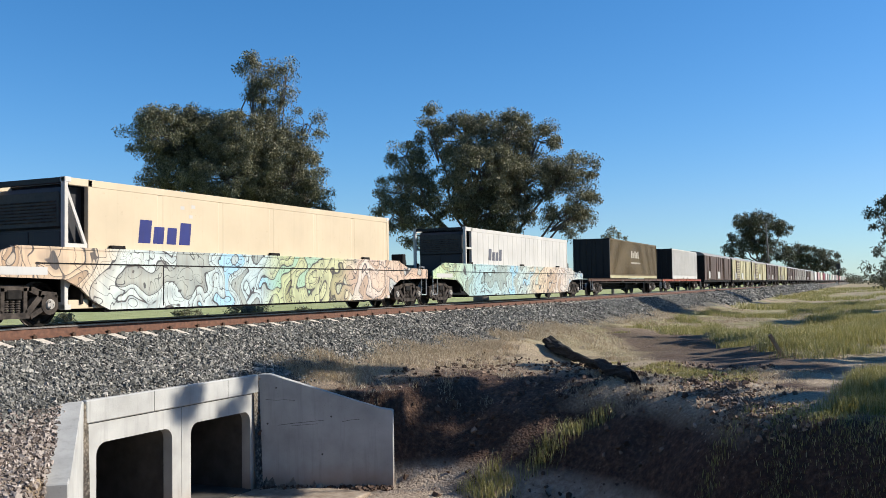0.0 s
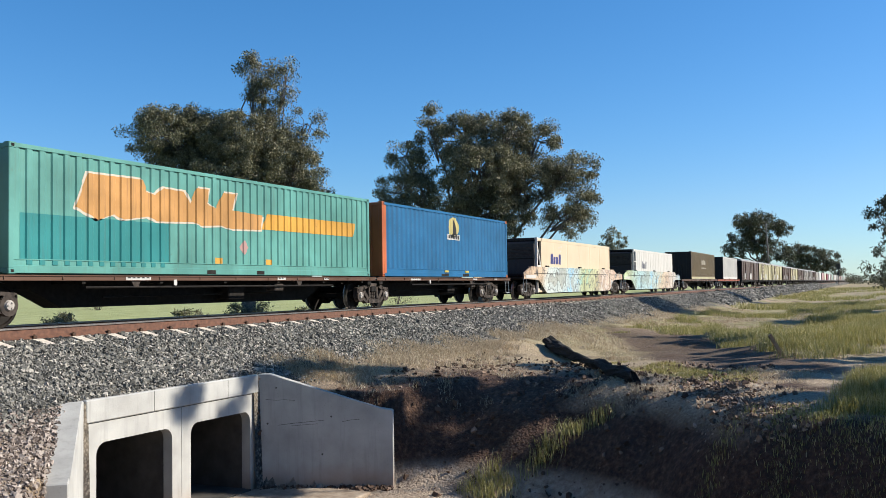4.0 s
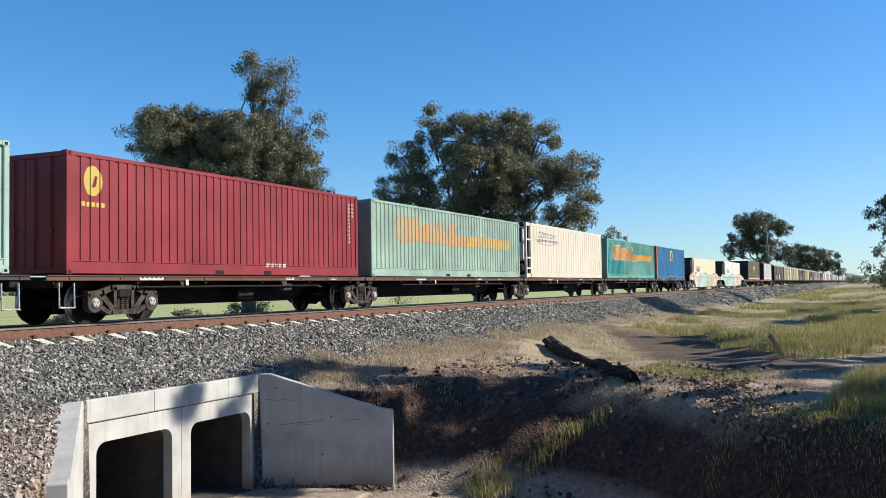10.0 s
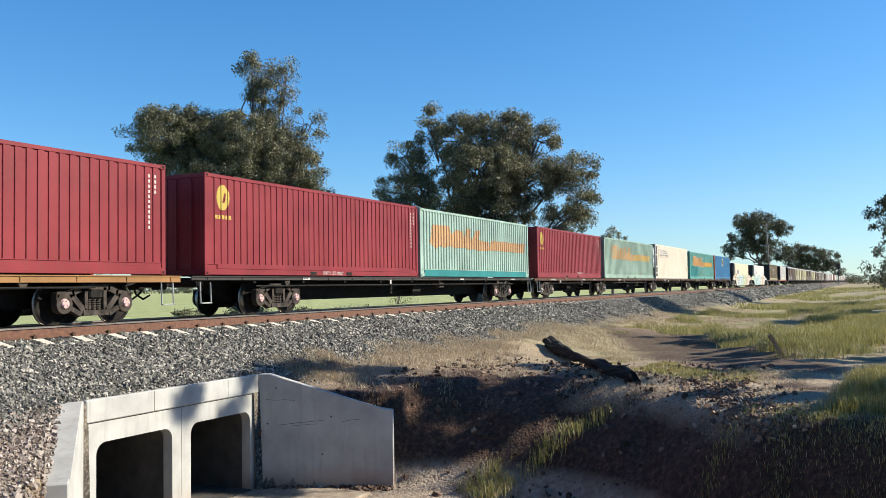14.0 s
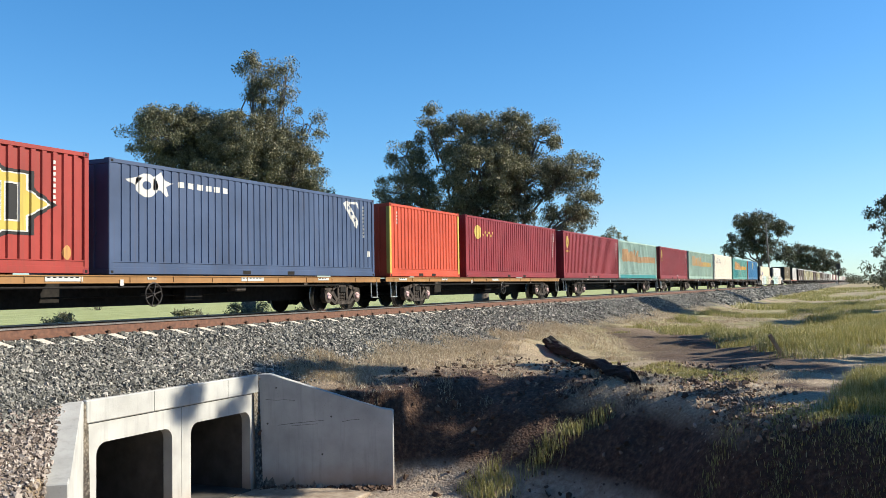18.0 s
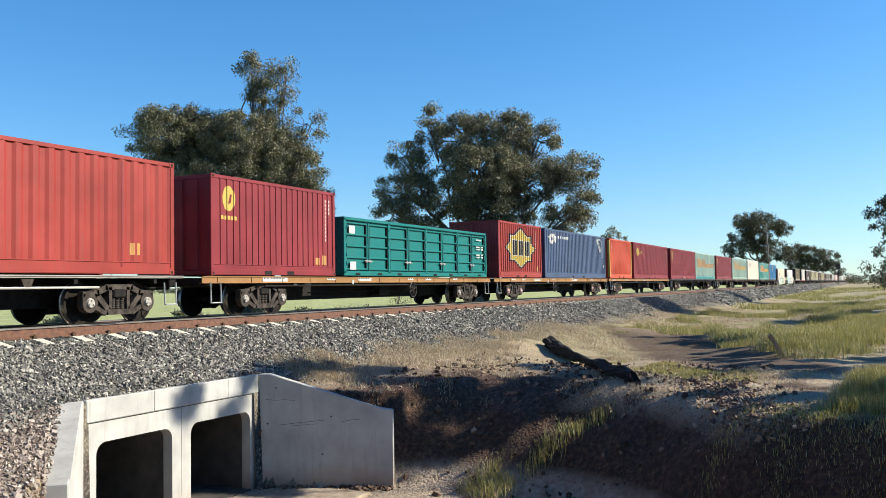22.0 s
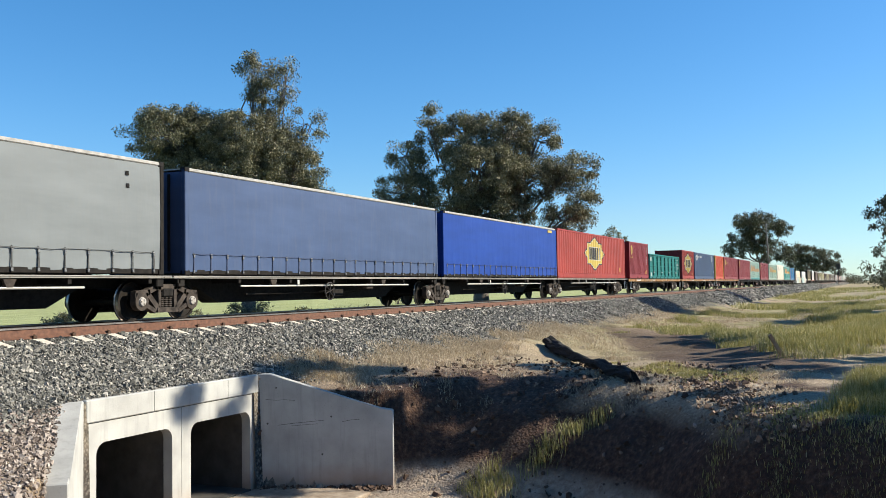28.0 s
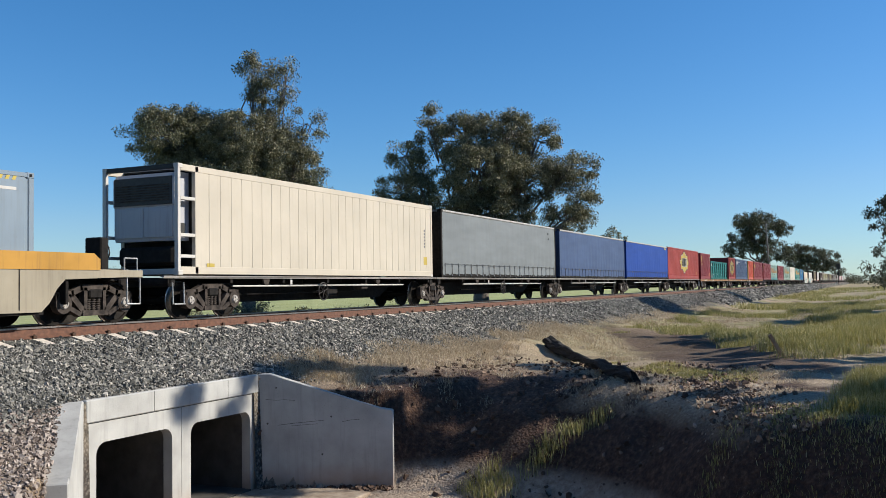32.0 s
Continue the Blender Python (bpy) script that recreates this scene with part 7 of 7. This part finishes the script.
    w, p = container("container", "bright blue ribbed container with orange corner posts", mid(4.8, 16.95), 12.15, 2.6, BLUE, period=0.36, depth=0.034, flat=0.30, end_mat=POST_ORANGE)
    part("corner_panel", Geo().rbox(-5.94, -5.78, -1.2195, -1.205, 0.12, 2.48, 0.004), POST_ORANGE, w, "orange strip beside the corner post")
    decal(w, "oval_badge", [ellipse(0.05, 2.0, 0.52, 0.42)], p, BADGE_YELLOW, "pale yellow oval badge")
    decal(w, "badge_shape", [[(-0.05, 1.72), (0.42, 1.72), (0.25, 1.98), (0.12, 2.28), (0.0, 2.36), (0.02, 2.1)]], p, BLACK, "dark shape on the badge", lift=0.008)
    decal(w, "badge_block", [rect(-0.58, 0.62, 1.50, 1.72)], p, M_WHITE, "white block under the badge")
    decal(w, "badge_block", [rect(0.05 + 0.14 * k, 0.14 + 0.14 * k, 1.54, 1.68) for k in range(4)] + [rect(-0.5 + 0.13 * k, -0.42 + 0.13 * k, 1.56, 1.68) for k in range(4)], p, BLACK, "dark small blocks", lift=0.008)
    for x in (-0.9, 1.15):
        # dark block painted for the shade inside the fork hole
        part("fork_pocket", Geo().rbox(x, x + 0.36, -1.226, -1.20, 0.035, 0.145, 0.006), M_DARK, w, "fork pocket in the bottom rail shown by a dark block")
        part("yellow_plate", Geo().rbox(x, x + 0.36, -1.218, -1.19, 0.185, 0.265, 0.003), YELLOW, w, "small yellow notice above the fork pocket")
    decal(w, "blue_seam", [rect(-5.45, -5.42, 0.17, 2.5)], p, NAVY, "dark panel seam")
    for a, b, bg, cp in ((-55.1, -42.0, [-52.8, -42.0], (True, False)), (-41.9, -26.5, [-26.4], (False, False)), (-26.3, -11.3, [-11.25], (False, False)), (-11.2, 4.3, [4.35], (False, False)), (4.4, 17.3, [14.9], (False, True))):
        flat_wagon(a, b, bg, M_DECK_BROWN, "brown skeletal linked container flat with white tags", couple=cp, sill=0.10, labels=((-3.5, 0.8), (2.2, 0.4), (4.6, 0.3)))


def front_part():
    well_wagon(17.7, 38.7, [20.1, 37.3], G_BLUE, "well wagon sprayed with blue and green graffiti")
    w, p = reefer("yellowed cream refrigerated container with white braced frame", mid(21.25, 35.64), 14.4, 2.80, CREAM_Y, brace=True, z=0.332, groove=2.4, frame_mat=OFFWHITE, unit=UNIT_SHADED)
    for k, (a, b) in enumerate(((0, 0.36), (0.44, 0.76), (0.86, 1.16), (1.26, 1.62))):
        decal(w, "navy_block", [rect(-5.05 + a * 1.1, -5.05 + b * 1.1, 1.48, 2.02 if k in (0, 3) else 1.88, 0.12)], p, NAVY, "navy slanted block")
    for x, zz in ((-3.6, 2.35), (-3.2, 2.4), (-3.3, 2.15)):
        decal(w, "patch", [rect(x, x + 0.14, zz, zz + 0.08)], p, OFFWHITE, "pale repair patch")
    well_wagon(38.8, 60.0, [40.2, 58.2], G_CYAN, "well wagon sprayed with cyan and white graffiti")
    w, p = reefer("white refrigerated container with dark ladder frame", mid(42.45, 56.72), 14.3, 2.86, OFFWHITE, z=0.332, groove=0.6, unit=UNIT_SHADED)
    for k in range(4):
        decal(w, "grey_block", [rect(-4.6 + 0.42 * k, -4.27 + 0.42 * k, 1.50, 2.02 if k in (0, 3) else 1.88, 0.12)], p, GREY_MARK, "grey slanted block")
    w, p = container("container", "olive-brown ribbed container with cream marks", mid(65.9, 80.7), 14.6, 2.62, BROWN, period=0.3, end_mat=BLACK)
    decal(w, "cream_block", [rect(-1.2 + 0.5 * k, -0.85 + 0.5 * k, 1.45, 1.95 - 0.1 * (k % 2)) for k in range(5)], p, CREAM, "row of cream blocks")
    decal(w, "cream_line", [rect(-1.3 + 0.3 * k, -1.1 + 0.3 * k, 1.05, 1.16) for k in range(10)], p, CREAM, "row of small cream blocks")
    part("rail_panel", Geo().rbox(-7.2, 7.2, -1.224, -1.2145, 0.02, 0.20, 0.004), VAN_CREAM, w, "cream bottom band")
    flat_wagon(61.0, 82.4, [63.3, 79.3], M_DECK_BROWN, "brown container flat under an olive box", sill=0.14)
    w, p = container("container", "plain white ribbed container with dark doors", mid(86.9, 99.6), 12.6, 2.6, OFFWHITE, end_mat=BLACK)
    flat_wagon(82.9, 101.7, [85.4, 99.2], painted("rust_red_deck", (0.42, 0.10, 0.04), amount=0.4), "rust-red container flat under a white box", sill=0.16)
    # covered vans and boxes further on
    e = 102.6
    for k in range(9):
        skin = (VAN_BROWN, VAN_CREAM, VAN_CREAM, VAN_BROWN, VAN_CREAM, VAN_BROWN, VAN_GREY, VAN_GREY, VAN_BROWN)[k]
        lab = {0: "brown", 1: "cream", 2: "grey"}[(VAN_BROWN, VAN_CREAM, VAN_GREY).index(skin)]
        van(e + 0.6, e + 20.4, skin, lab + " louvred covered van with graffiti tags")
        e += 21.0
    mats = [VAN_GREY, OFFWHITE, PINK_FADE, CREAM, RED, OFFWHITE, VAN_GREY, TEAL_L, CREAM, OFFWHITE]
    words = ["grey", "white", "faded pink", "cream", "maroon", "white", "grey", "pale teal", "cream", "white"]
    for k in range(34):
        plain_box(e + 10, 12.2 if k % 3 else 14.6, 2.6, mats[k % 10], words[k % 10] + " container far down the train")
        flat_wagon(e + 0.6, e + 19.4, [e + 3, e + 17], M_DECK_BROWN, "dark container flat far down the train", plain=True, couple=(k % 2 == 0, True), group="far container flats")
        e += 20.0


rear_part()
middle_part()
front_part()

# ---- grass, brush, the burnt log and the line-side things ----


def blade_mat(name, stops):
    m, nt, b = tree_of(name)
    g = nt.nodes.new("ShaderNodeNewGeometry")
    set_color(nt, b, ramp(nt, g.outputs["Random Per Island"], stops))
    b.inputs["Roughness"].default_value = 0.7
    tr = nt.nodes.new("ShaderNodeBsdfTranslucent")
    tr.inputs[0].default_value = (*[q * ALBEDO_SCALE for q in stops[1][1]], 1)
    mx = nt.nodes.new("ShaderNodeMixShader")
    mx.inputs[0].default_value = 0.3
    nt.links.new(b.outputs[0], mx.inputs[1])
    nt.links.new(tr.outputs[0], mx.inputs[2])
    nt.links.new(mx.outputs[0], nt.nodes["Material Output"].inputs[0])
    return m


M_STRAW = blade_mat("straw_blades", [(0.0, (0.28, 0.20, 0.13)), (0.5, (0.56, 0.45, 0.30)), (1.0, (0.86, 0.76, 0.58))])
M_RANK = blade_mat("rank_green_blades", [(0.0, (0.12, 0.11, 0.025)), (0.5, (0.40, 0.36, 0.10)), (1.0, (0.80, 0.68, 0.38))])
M_GREEN = blade_mat("green_blades", [(0.0, (0.13, 0.13, 0.035)), (0.5, (0.37, 0.35, 0.11)), (1.0, (0.74, 0.63, 0.36))])


def blades(name, x, y, h, width, mat, label, seed, spread=0.5):
    rng = np.random.default_rng(seed)
    n = len(x)
    z = land(x, y) - 0.02
    ang = rng.uniform(0, 2 * np.pi, n)
    lean = rng.uniform(0.05, spread, n) * h
    hh = h * rng.uniform(0.5, 1.2, n)
    wx, wy = np.cos(ang + 1.57) * width, np.sin(ang + 1.57) * width
    p = np.stack([x, y, z], -1)
    side = np.stack([wx, wy, np.zeros(n)], -1) * 0.5
    mid = p + np.stack([np.cos(ang) * lean * 0.35, np.sin(ang) * lean * 0.35, hh * 0.6], -1)
    tip = p + np.stack([np.cos(ang) * lean, np.sin(ang) * lean, hh], -1)
    v = np.stack([p - side, p + side, mid + side * 0.7, tip, mid - side * 0.7], 1).reshape(-1, 3)
    b = np.arange(n)[:, None] * 5
    f = (b[:, :, None] + np.array([[[0, 1, 2], [0, 2, 4], [4, 2, 3]]])).reshape(-1, 3)
    return tagged(new(name, array_mesh(name, v, f, mat)), label, "grass", kind="stuff")


def tufts(rng, cx, cy, n, r):
    k = np.repeat(np.arange(len(cx)), n)
    return cx[k] + rng.normal(0, r, len(k)), cy[k] + rng.normal(0, r, len(k))


def grass():
    rng = np.random.default_rng(12)
    # short dry grass along the foot of the ballast and over the flat
    n = 9000
    x = 18.8 + 60 * rng.random(n) ** 1.35
    a = 3.6 + 12.0 * rng.random(n) ** 1.25
    c = channel(x, a)
    bare = value_noise(x * 0.28, a * 0.45, 27)
    strip = a - 24.99 + 0.418 * x
    ok = (c < 0.30) & (value_noise(x * 0.5, a * 0.7, 21) > 0.25) & (bare > 0.30) & ((a < 4.1 + 0.30 * (x - 18)) | (x > 27)) & ((np.abs(strip) > 2.2) | (x > 45))
    gx, gy = tufts(rng, x[ok], -a[ok], 16, 0.13)
    h = 0.07 + 0.13 * value_noise(gx * 0.6, gy * 0.6, 22)
    blades("dry_grass", gx, gy, h, 0.013, M_STRAW, "short dry straw-coloured grass at the foot of the bank", 13, 1.1)
    # pale dead grass creeping up the foot of the ballast
    n = 2400
    x = 18.6 + 24 * rng.random(n) ** 1.2
    a = rng.normal(4.1, 0.5, n)
    ok = (value_noise(x * 0.7, a * 0.6, 28) > 0.42) & (a > 3.1)
    gx, gy = tufts(rng, x[ok], -a[ok], 20, 0.12)
    h = 0.08 + 0.14 * value_noise(gx * 0.8, gy * 0.8, 29)
    blades("dead_grass", gx, gy, h, 0.012, M_STRAW, "pale dead grass on the edge of the ballast", 19, 1.2)
    # green and yellowing grass on the flat, in patches
    n = 9000
    x = 22 + 80 * rng.random(n) ** 1.2
    a = rng.uniform(5.5, 17.5, n)
    c = channel(x, a)
    g = value_noise(x * 0.13, a * 0.33, 23) + 0.3 * value_noise(x * 0.5, a * 0.8, 24)
    strip = a - 24.99 + 0.418 * x + 3.0 * (value_noise(x * 0.4, a * 0.4, 30) - 0.5)
    ok = (c < 0.3) & (((strip > 2.0) & (g > 0.66)) | ((strip < -2.2) & (g > 0.74)) | ((x > 45) & (g > 0.68))) & (x > 29 + 5 * value_noise(x * 0 + 1, a * 0.8, 31)) & ~((a < 8) & (x < 34))
    gx, gy = tufts(rng, x[ok], -a[ok], 24, 0.15)
    h = np.where(24.99 - 0.418 * gx < -gy, 0.20, 0.09) + np.where(24.99 - 0.418 * gx < -gy, 0.26, 0.14) * value_noise(gx * 0.4, gy * 0.4, 25)
    blades("green_grass", gx, gy, h, 0.015, M_GREEN, "green and yellowing grass in patches beside the drain", 14, 0.8)
    # tufts in the bed and at the lip of the drain
    cx = np.array([18.9, 19.2, 19.0, 19.6, 18.7, 20.2, 19.8, 20.6])
    cy = np.array([-8.4, -8.7, -9.1, -9.6, -8.8, -10.3, -9.9, -10.8])
    gx, gy = tufts(rng, cx, cy, 150, 0.16)
    blades("bed_grass", gx, gy, np.full(len(gx), 0.34), 0.012, M_GREEN, "tufts of green grass in the sandy bed", 15, 0.7)
    n = 620
    cx, cy = rng.uniform(17.4, 25.0, n), rng.uniform(-19.0, -15.2, n)
    ok = (cy < -15.3 - 0.12 * (cx - 17.4) - 0.5 * value_noise(cx * 1.1, cy * 0 + 2, 43)) & (value_noise(cx * 0.8, cy * 0.8, 44) > 0.3)
    gx, gy = tufts(rng, cx[ok], cy[ok], 60, 0.16)
    blades("lip_grass", gx, gy, 0.22 + 0.24 * value_noise(gx * 1.4, gy * 1.4, 33), 0.011, M_RANK, "rank yellow-green grass on the lip of the drain", 16, 0.6)
    # short grass in the shade at the edge of the drain
    n = 620
    cx, cy = rng.uniform(12.5, 19.5, n), rng.uniform(-18.0, -12.0, n)
    ok = (value_noise(cx * 0.9, cy * 0.9, 35) > 0.40) & (cx + 0.9 * cy < 5.0)
    gx, gy = tufts(rng, cx[ok], cy[ok], 44, 0.15)
    blades("drain_grass", gx, gy, 0.07 + 0.12 * value_noise(gx, gy, 36), 0.012, M_GREEN, "short green grass at the shaded edge of the drain", 20, 0.7)
    # green turf between the log and the bare earth
    n = 900
    cx, cy = rng.uniform(21.5, 30.0, n), rng.uniform(-14.5, -8.6, n)
    ok = (np.abs(cy + 10.1 + 0.58 * (28 - cx)) < 0.7 + 0.6 * value_noise(cx * 0.8, cy * 0.8, 37)) & (value_noise(cx * 1.1, cy * 1.1, 38) > 0.40)
    gx, gy = tufts(rng, cx[ok], cy[ok], 34, 0.16)
    blades("turf", gx, gy, 0.06 + 0.11 * value_noise(gx, gy, 39), 0.012, M_RANK, "short green turf beside the burnt log", 21, 0.9)
    # straw litter over the near flat
    n = 900
    cx, cy = rng.uniform(17.5, 27.0, n), rng.uniform(-15.2, -9.5, n)
    ok = (channel(cx, -cy) < 0.12) & (value_noise(cx * 0.9, cy * 0.9, 45) > 0.45)
    gx, gy = tufts(rng, cx[ok], cy[ok], 26, 0.18)
    blades("straw_litter", gx, gy, 0.04 + 0.08 * value_noise(gx, gy, 46), 0.012, M_STRAW, "flattened straw on the flat beside the drain", 23, 1.6)
    # rank grass on the rise beyond the stake
    n = 1300
    cx, cy = rng.uniform(32, 62, n), rng.uniform(-19.5, -13.2, n)
    ok = value_noise(cx * 0.16, cy * 0.4, 40) > 0.48
    gx, gy = tufts(rng, cx[ok], cy[ok], 40, 0.22)
    blades("rank_grass", gx, gy, 0.25 + 0.30 * value_noise(gx * 0.5, gy * 0.7, 41), 0.018, M_RANK, "rank yellow-green grass on the rise beyond the stake", 22, 0.7)
    n = 50
    cx, cy = rng.uniform(18.6, 24.5, n), rng.uniform(-8.0, -4.2, n)
    gx, gy = tufts(rng, cx, cy, 26, 0.10)
    blades("bank_weeds", gx, gy, 0.10 + 0.16 * value_noise(gx * 2, gy * 2, 42), 0.010, M_STRAW, "dead weeds on the eroded bank", 17, 1.0)
    # far pasture
    n = 9000
    x, a = 90 + 240 * rng.random(n) ** 1.4, rng.uniform(5.0, 22, n)
    ok = value_noise(x * 0.08, a * 0.15, 26) > 0.45
    gx, gy = tufts(rng, x[ok], -a[ok], 4, 0.3)
    blades("far_grass", gx, gy, np.full(len(gx), 0.40), 0.06, M_GREEN, "rank grass beside the line further off", 18, 0.6)


grass()

M_CHAR = two_tone("charred_wood", (0.004, 0.0035, 0.003), (0.022, 0.016, 0.012), 6, 0.95, bump_s=0.9, bump_d=0.05)
M_POST = two_tone("weathered_timber", (0.35, 0.20, 0.11), (0.60, 0.40, 0.24), 7, 0.9)
M_SIGN_BLACK = two_tone("signal_black", (0.012, 0.012, 0.013), (0.03, 0.03, 0.03), 5, 0.6)
M_POLE = two_tone("grey_pole_timber", (0.16, 0.13, 0.11), (0.30, 0.26, 0.22), 3, 0.9)


def burnt_log():
    rng = random.Random(5)
    p0, p1 = Vector((32.3, -5.75)), Vector((22.0, -11.3))
    pts, rad, n = [], [], 26
    for i in range(n):
        t = i / (n - 1)
        q = p0.lerp(p1, t)
        r = 0.130 + 0.022 * math.sin(t * 9) + 0.08 * (1 - t) ** 4
        pts.append(Vector((q.x + 0.2 * math.sin(t * 5), q.y, land_at(q.x, q.y) + r * 0.75 + 0.10 * math.sin(t * 3.1))))
        rad.append(r)
    v, f, k = [], [], 14
    for i, (p, r) in enumerate(zip(pts, rad)):
        d = (pts[min(i + 1, n - 1)] - pts[max(i - 1, 0)]).normalized()
        s = d.cross(Vector((0, 0, 1))).normalized()
        u = s.cross(d)
        for j in range(k):
            a = 2 * math.pi * j / k
            rr = r * (1 + rng.uniform(-0.22, 0.22) + 0.16 * math.sin(3 * a + i * 0.4))
            end = d * rng.uniform(-0.25, 0.25) if i in (0, n - 1) else Vector()
            v.append(p + s * rr * math.cos(a) + u * rr * math.sin(a) + end)
    for i in range(n - 1):
        f += [(i * k + j, i * k + (j + 1) % k, (i + 1) * k + (j + 1) % k, (i + 1) * k + j) for j in range(k)]
    f += [tuple(range(k)), tuple(range((n - 1) * k, n * k))]
    root = tagged(new("fallen_log", Geo().add(v, f).mesh("fallen_log", M_CHAR)), "charred black fallen log lying down the bank", "log")
    g = Geo().cyl(pts[1], pts[1] + Vector((0.25, 0.1, 0.22)), 0.10, 0.05, 7)
    part("broken_branch", g, M_CHAR, root, "broken branch stub")


burnt_log()


def stake():
    z = land_at(30.6, -14.0)
    g = Geo().add([(-0.05, -0.05, -0.2), (0.05, -0.05, -0.2), (0.05, 0.05, -0.2), (-0.05, 0.05, -0.2), (-0.52, -0.05, 0.60), (-0.43, -0.05, 0.66), (-0.43, 0.05, 0.66), (-0.52, 0.05, 0.60)],
                  [(0, 3, 2, 1), (4, 5, 6, 7), (0, 1, 5, 4), (1, 2, 6, 5), (2, 3, 7, 6), (3, 0, 4, 7)])
    ob = tagged(new("stake", g.mesh("stake", M_POST)), "short leaning timber stake in the grass", "post")
    ob.matrix_basis = pose(30.6, -14.0, z, rz=YAW - 90)


stake()


def rail_signal():
    x, y = 470.0, -3.6
    s = thing("rail_signal", "tall black colour-light railway signal beside the line", "signal", m=pose(x, y, land_at(x, y)))
    part("mast", Geo().cyl((0, 0, 0), (0, 0, 8.6), 0.16, n=10), M_SIGN_BLACK, s, "steel mast")
    for z, r in ((8.6, 0.95), (5.2, 0.55)):
        b = part("signal_head", Geo().rbox(-0.35, 0.1, -r, r, z - r * 1.4, z + r * 1.4, 0.25), M_SIGN_BLACK, s, "black target board")
        for k in (-0.5, 0.5):
            part("lens_hood", Geo().cyl((-0.35, 0, z + k * r), (-0.8, 0, z + k * r), 0.16, n=10), M_SIGN_BLACK, b)
    part("base_case", Geo().rbox(-0.4, 0.4, 0.5, 1.3, 0, 1.5, 0.05), M_STEEL, s, "grey relay case")


rail_signal()


def power_pole():
    x, y = spot(236, 82.6)
    z = land_at(x, y)
    s = thing("power_pole", "leaning grey timber power pole", "pole", m=pose(x, y, z, rz=YAW - 90))
    part("shaft", Geo().cyl((0.4, 0, -0.2), (-0.35, 0, 17.6), 0.24, 0.16, 10), M_POLE, s)
    part("crossarm", Geo().rbox(-1.1, 0.7, -0.06, 0.06, 16.6, 16.8, 0.02), M_POLE, s)
    for k in (-0.9, -0.3, 0.5):
        part("insulator", Geo().cyl((k, 0, 16.8), (k, 0, 17.0), 0.06, 0.04, 8), M_WHITE, s)


power_pole()


def bush(depth, lateral, r, h, seed, label="dark low bush in the green field"):
    rng = np.random.default_rng(seed)
    x, y = spot(depth, lateral)
    root = thing("bush", label, "bush", "bushes in the field", pose(x, y, land_at(x, y) - 0.05))
    n = int(12 + 10 * r)
    c = np.stack([rng.normal(0, r * 0.45, n), rng.normal(0, r * 0.4, n), rng.uniform(0.2, h, n)], -1)
    quads = leaf_cloud(c, np.full(n, 0.32 * h), 55, 0.18, rng, 0.1)
    g = Geo()
    for p in c[:14]:
        g.cyl((p[0] * 0.2, p[1] * 0.2, 0), tuple(p), 0.035, 0.01, 5, False)
    part("stems", g.mesh("stems", M_BARK, False, False), None, root)
    part("foliage", array_mesh("foliage", quads.reshape(-1, 3), np.arange(len(quads) * 4).reshape(-1, 4), M_LEAF), None, root)


# the pair at 425 and 455 stands in for the tall gum's trunks
for i, (px, dep, r, h) in enumerate(((110, 64, 1.3, 0.8), (330, 66, 1.3, 0.8), (425, 61, 0.9, 1.3), (455, 61.5, 0.9, 1.3), (545, 70, 1.0, 0.8), (628, 72, 1.9, 0.8), (172, 110, 2.2, 5.2), (702, 120, 2.2, 4.2))):
    bush(dep, (px - 784) / 1644 * dep, r, h, 60 + i)


def far_woods():
    """A ragged line of trees along the horizon."""
    rng = np.random.default_rng(77)
    cs, rs = [], []
    for k in range(420):
        t = k / 420
        dep = 620 + 300 * rng.random()
        px = -250 + 2150 * t + rng.normal(0, 8)
        x, y = spot(dep, (px - 784) / 1644 * dep)
        top = rng.uniform(3.0, 7.5)
        for j in range(5):
            cs.append((x + rng.normal(0, 3), y + rng.normal(0, 3), -1.0 + top * rng.random()))
            rs.append(rng.uniform(1.6, 3.2))
    q = leaf_cloud(np.array(cs), np.array(rs), 40, 1.3, rng, 0.2)
    tagged(new("far_woods", array_mesh("far_woods", q.reshape(-1, 3), np.arange(len(q) * 4).reshape(-1, 4), M_LEAF_DARK)), "distant line of dark trees on the horizon", "woods", kind="stuff")


far_woods()


def motions():
    for ob, e in MOVERS:
        z = ob.location.z
        walk(ob, [(t, pose(e + OFFSET + SPEED * t, 0, z)) for t in (0.0, 8.0, 16.0, 24.0, 32.0)])
    # wheels roll on the rails: a turn of under 70 degrees from row to row
    turn = SPEED / R_WHEEL
    times = [k * 2 / FPS for k in range(int(32 * FPS / 2) + 1)]
    for ob, x in WHEELS:
        walk(ob, [(t, Matrix.Translation((x, 0, R_WHEEL)) @ Matrix.Rotation(turn * t, 4, "Y")) for t in times])


motions()
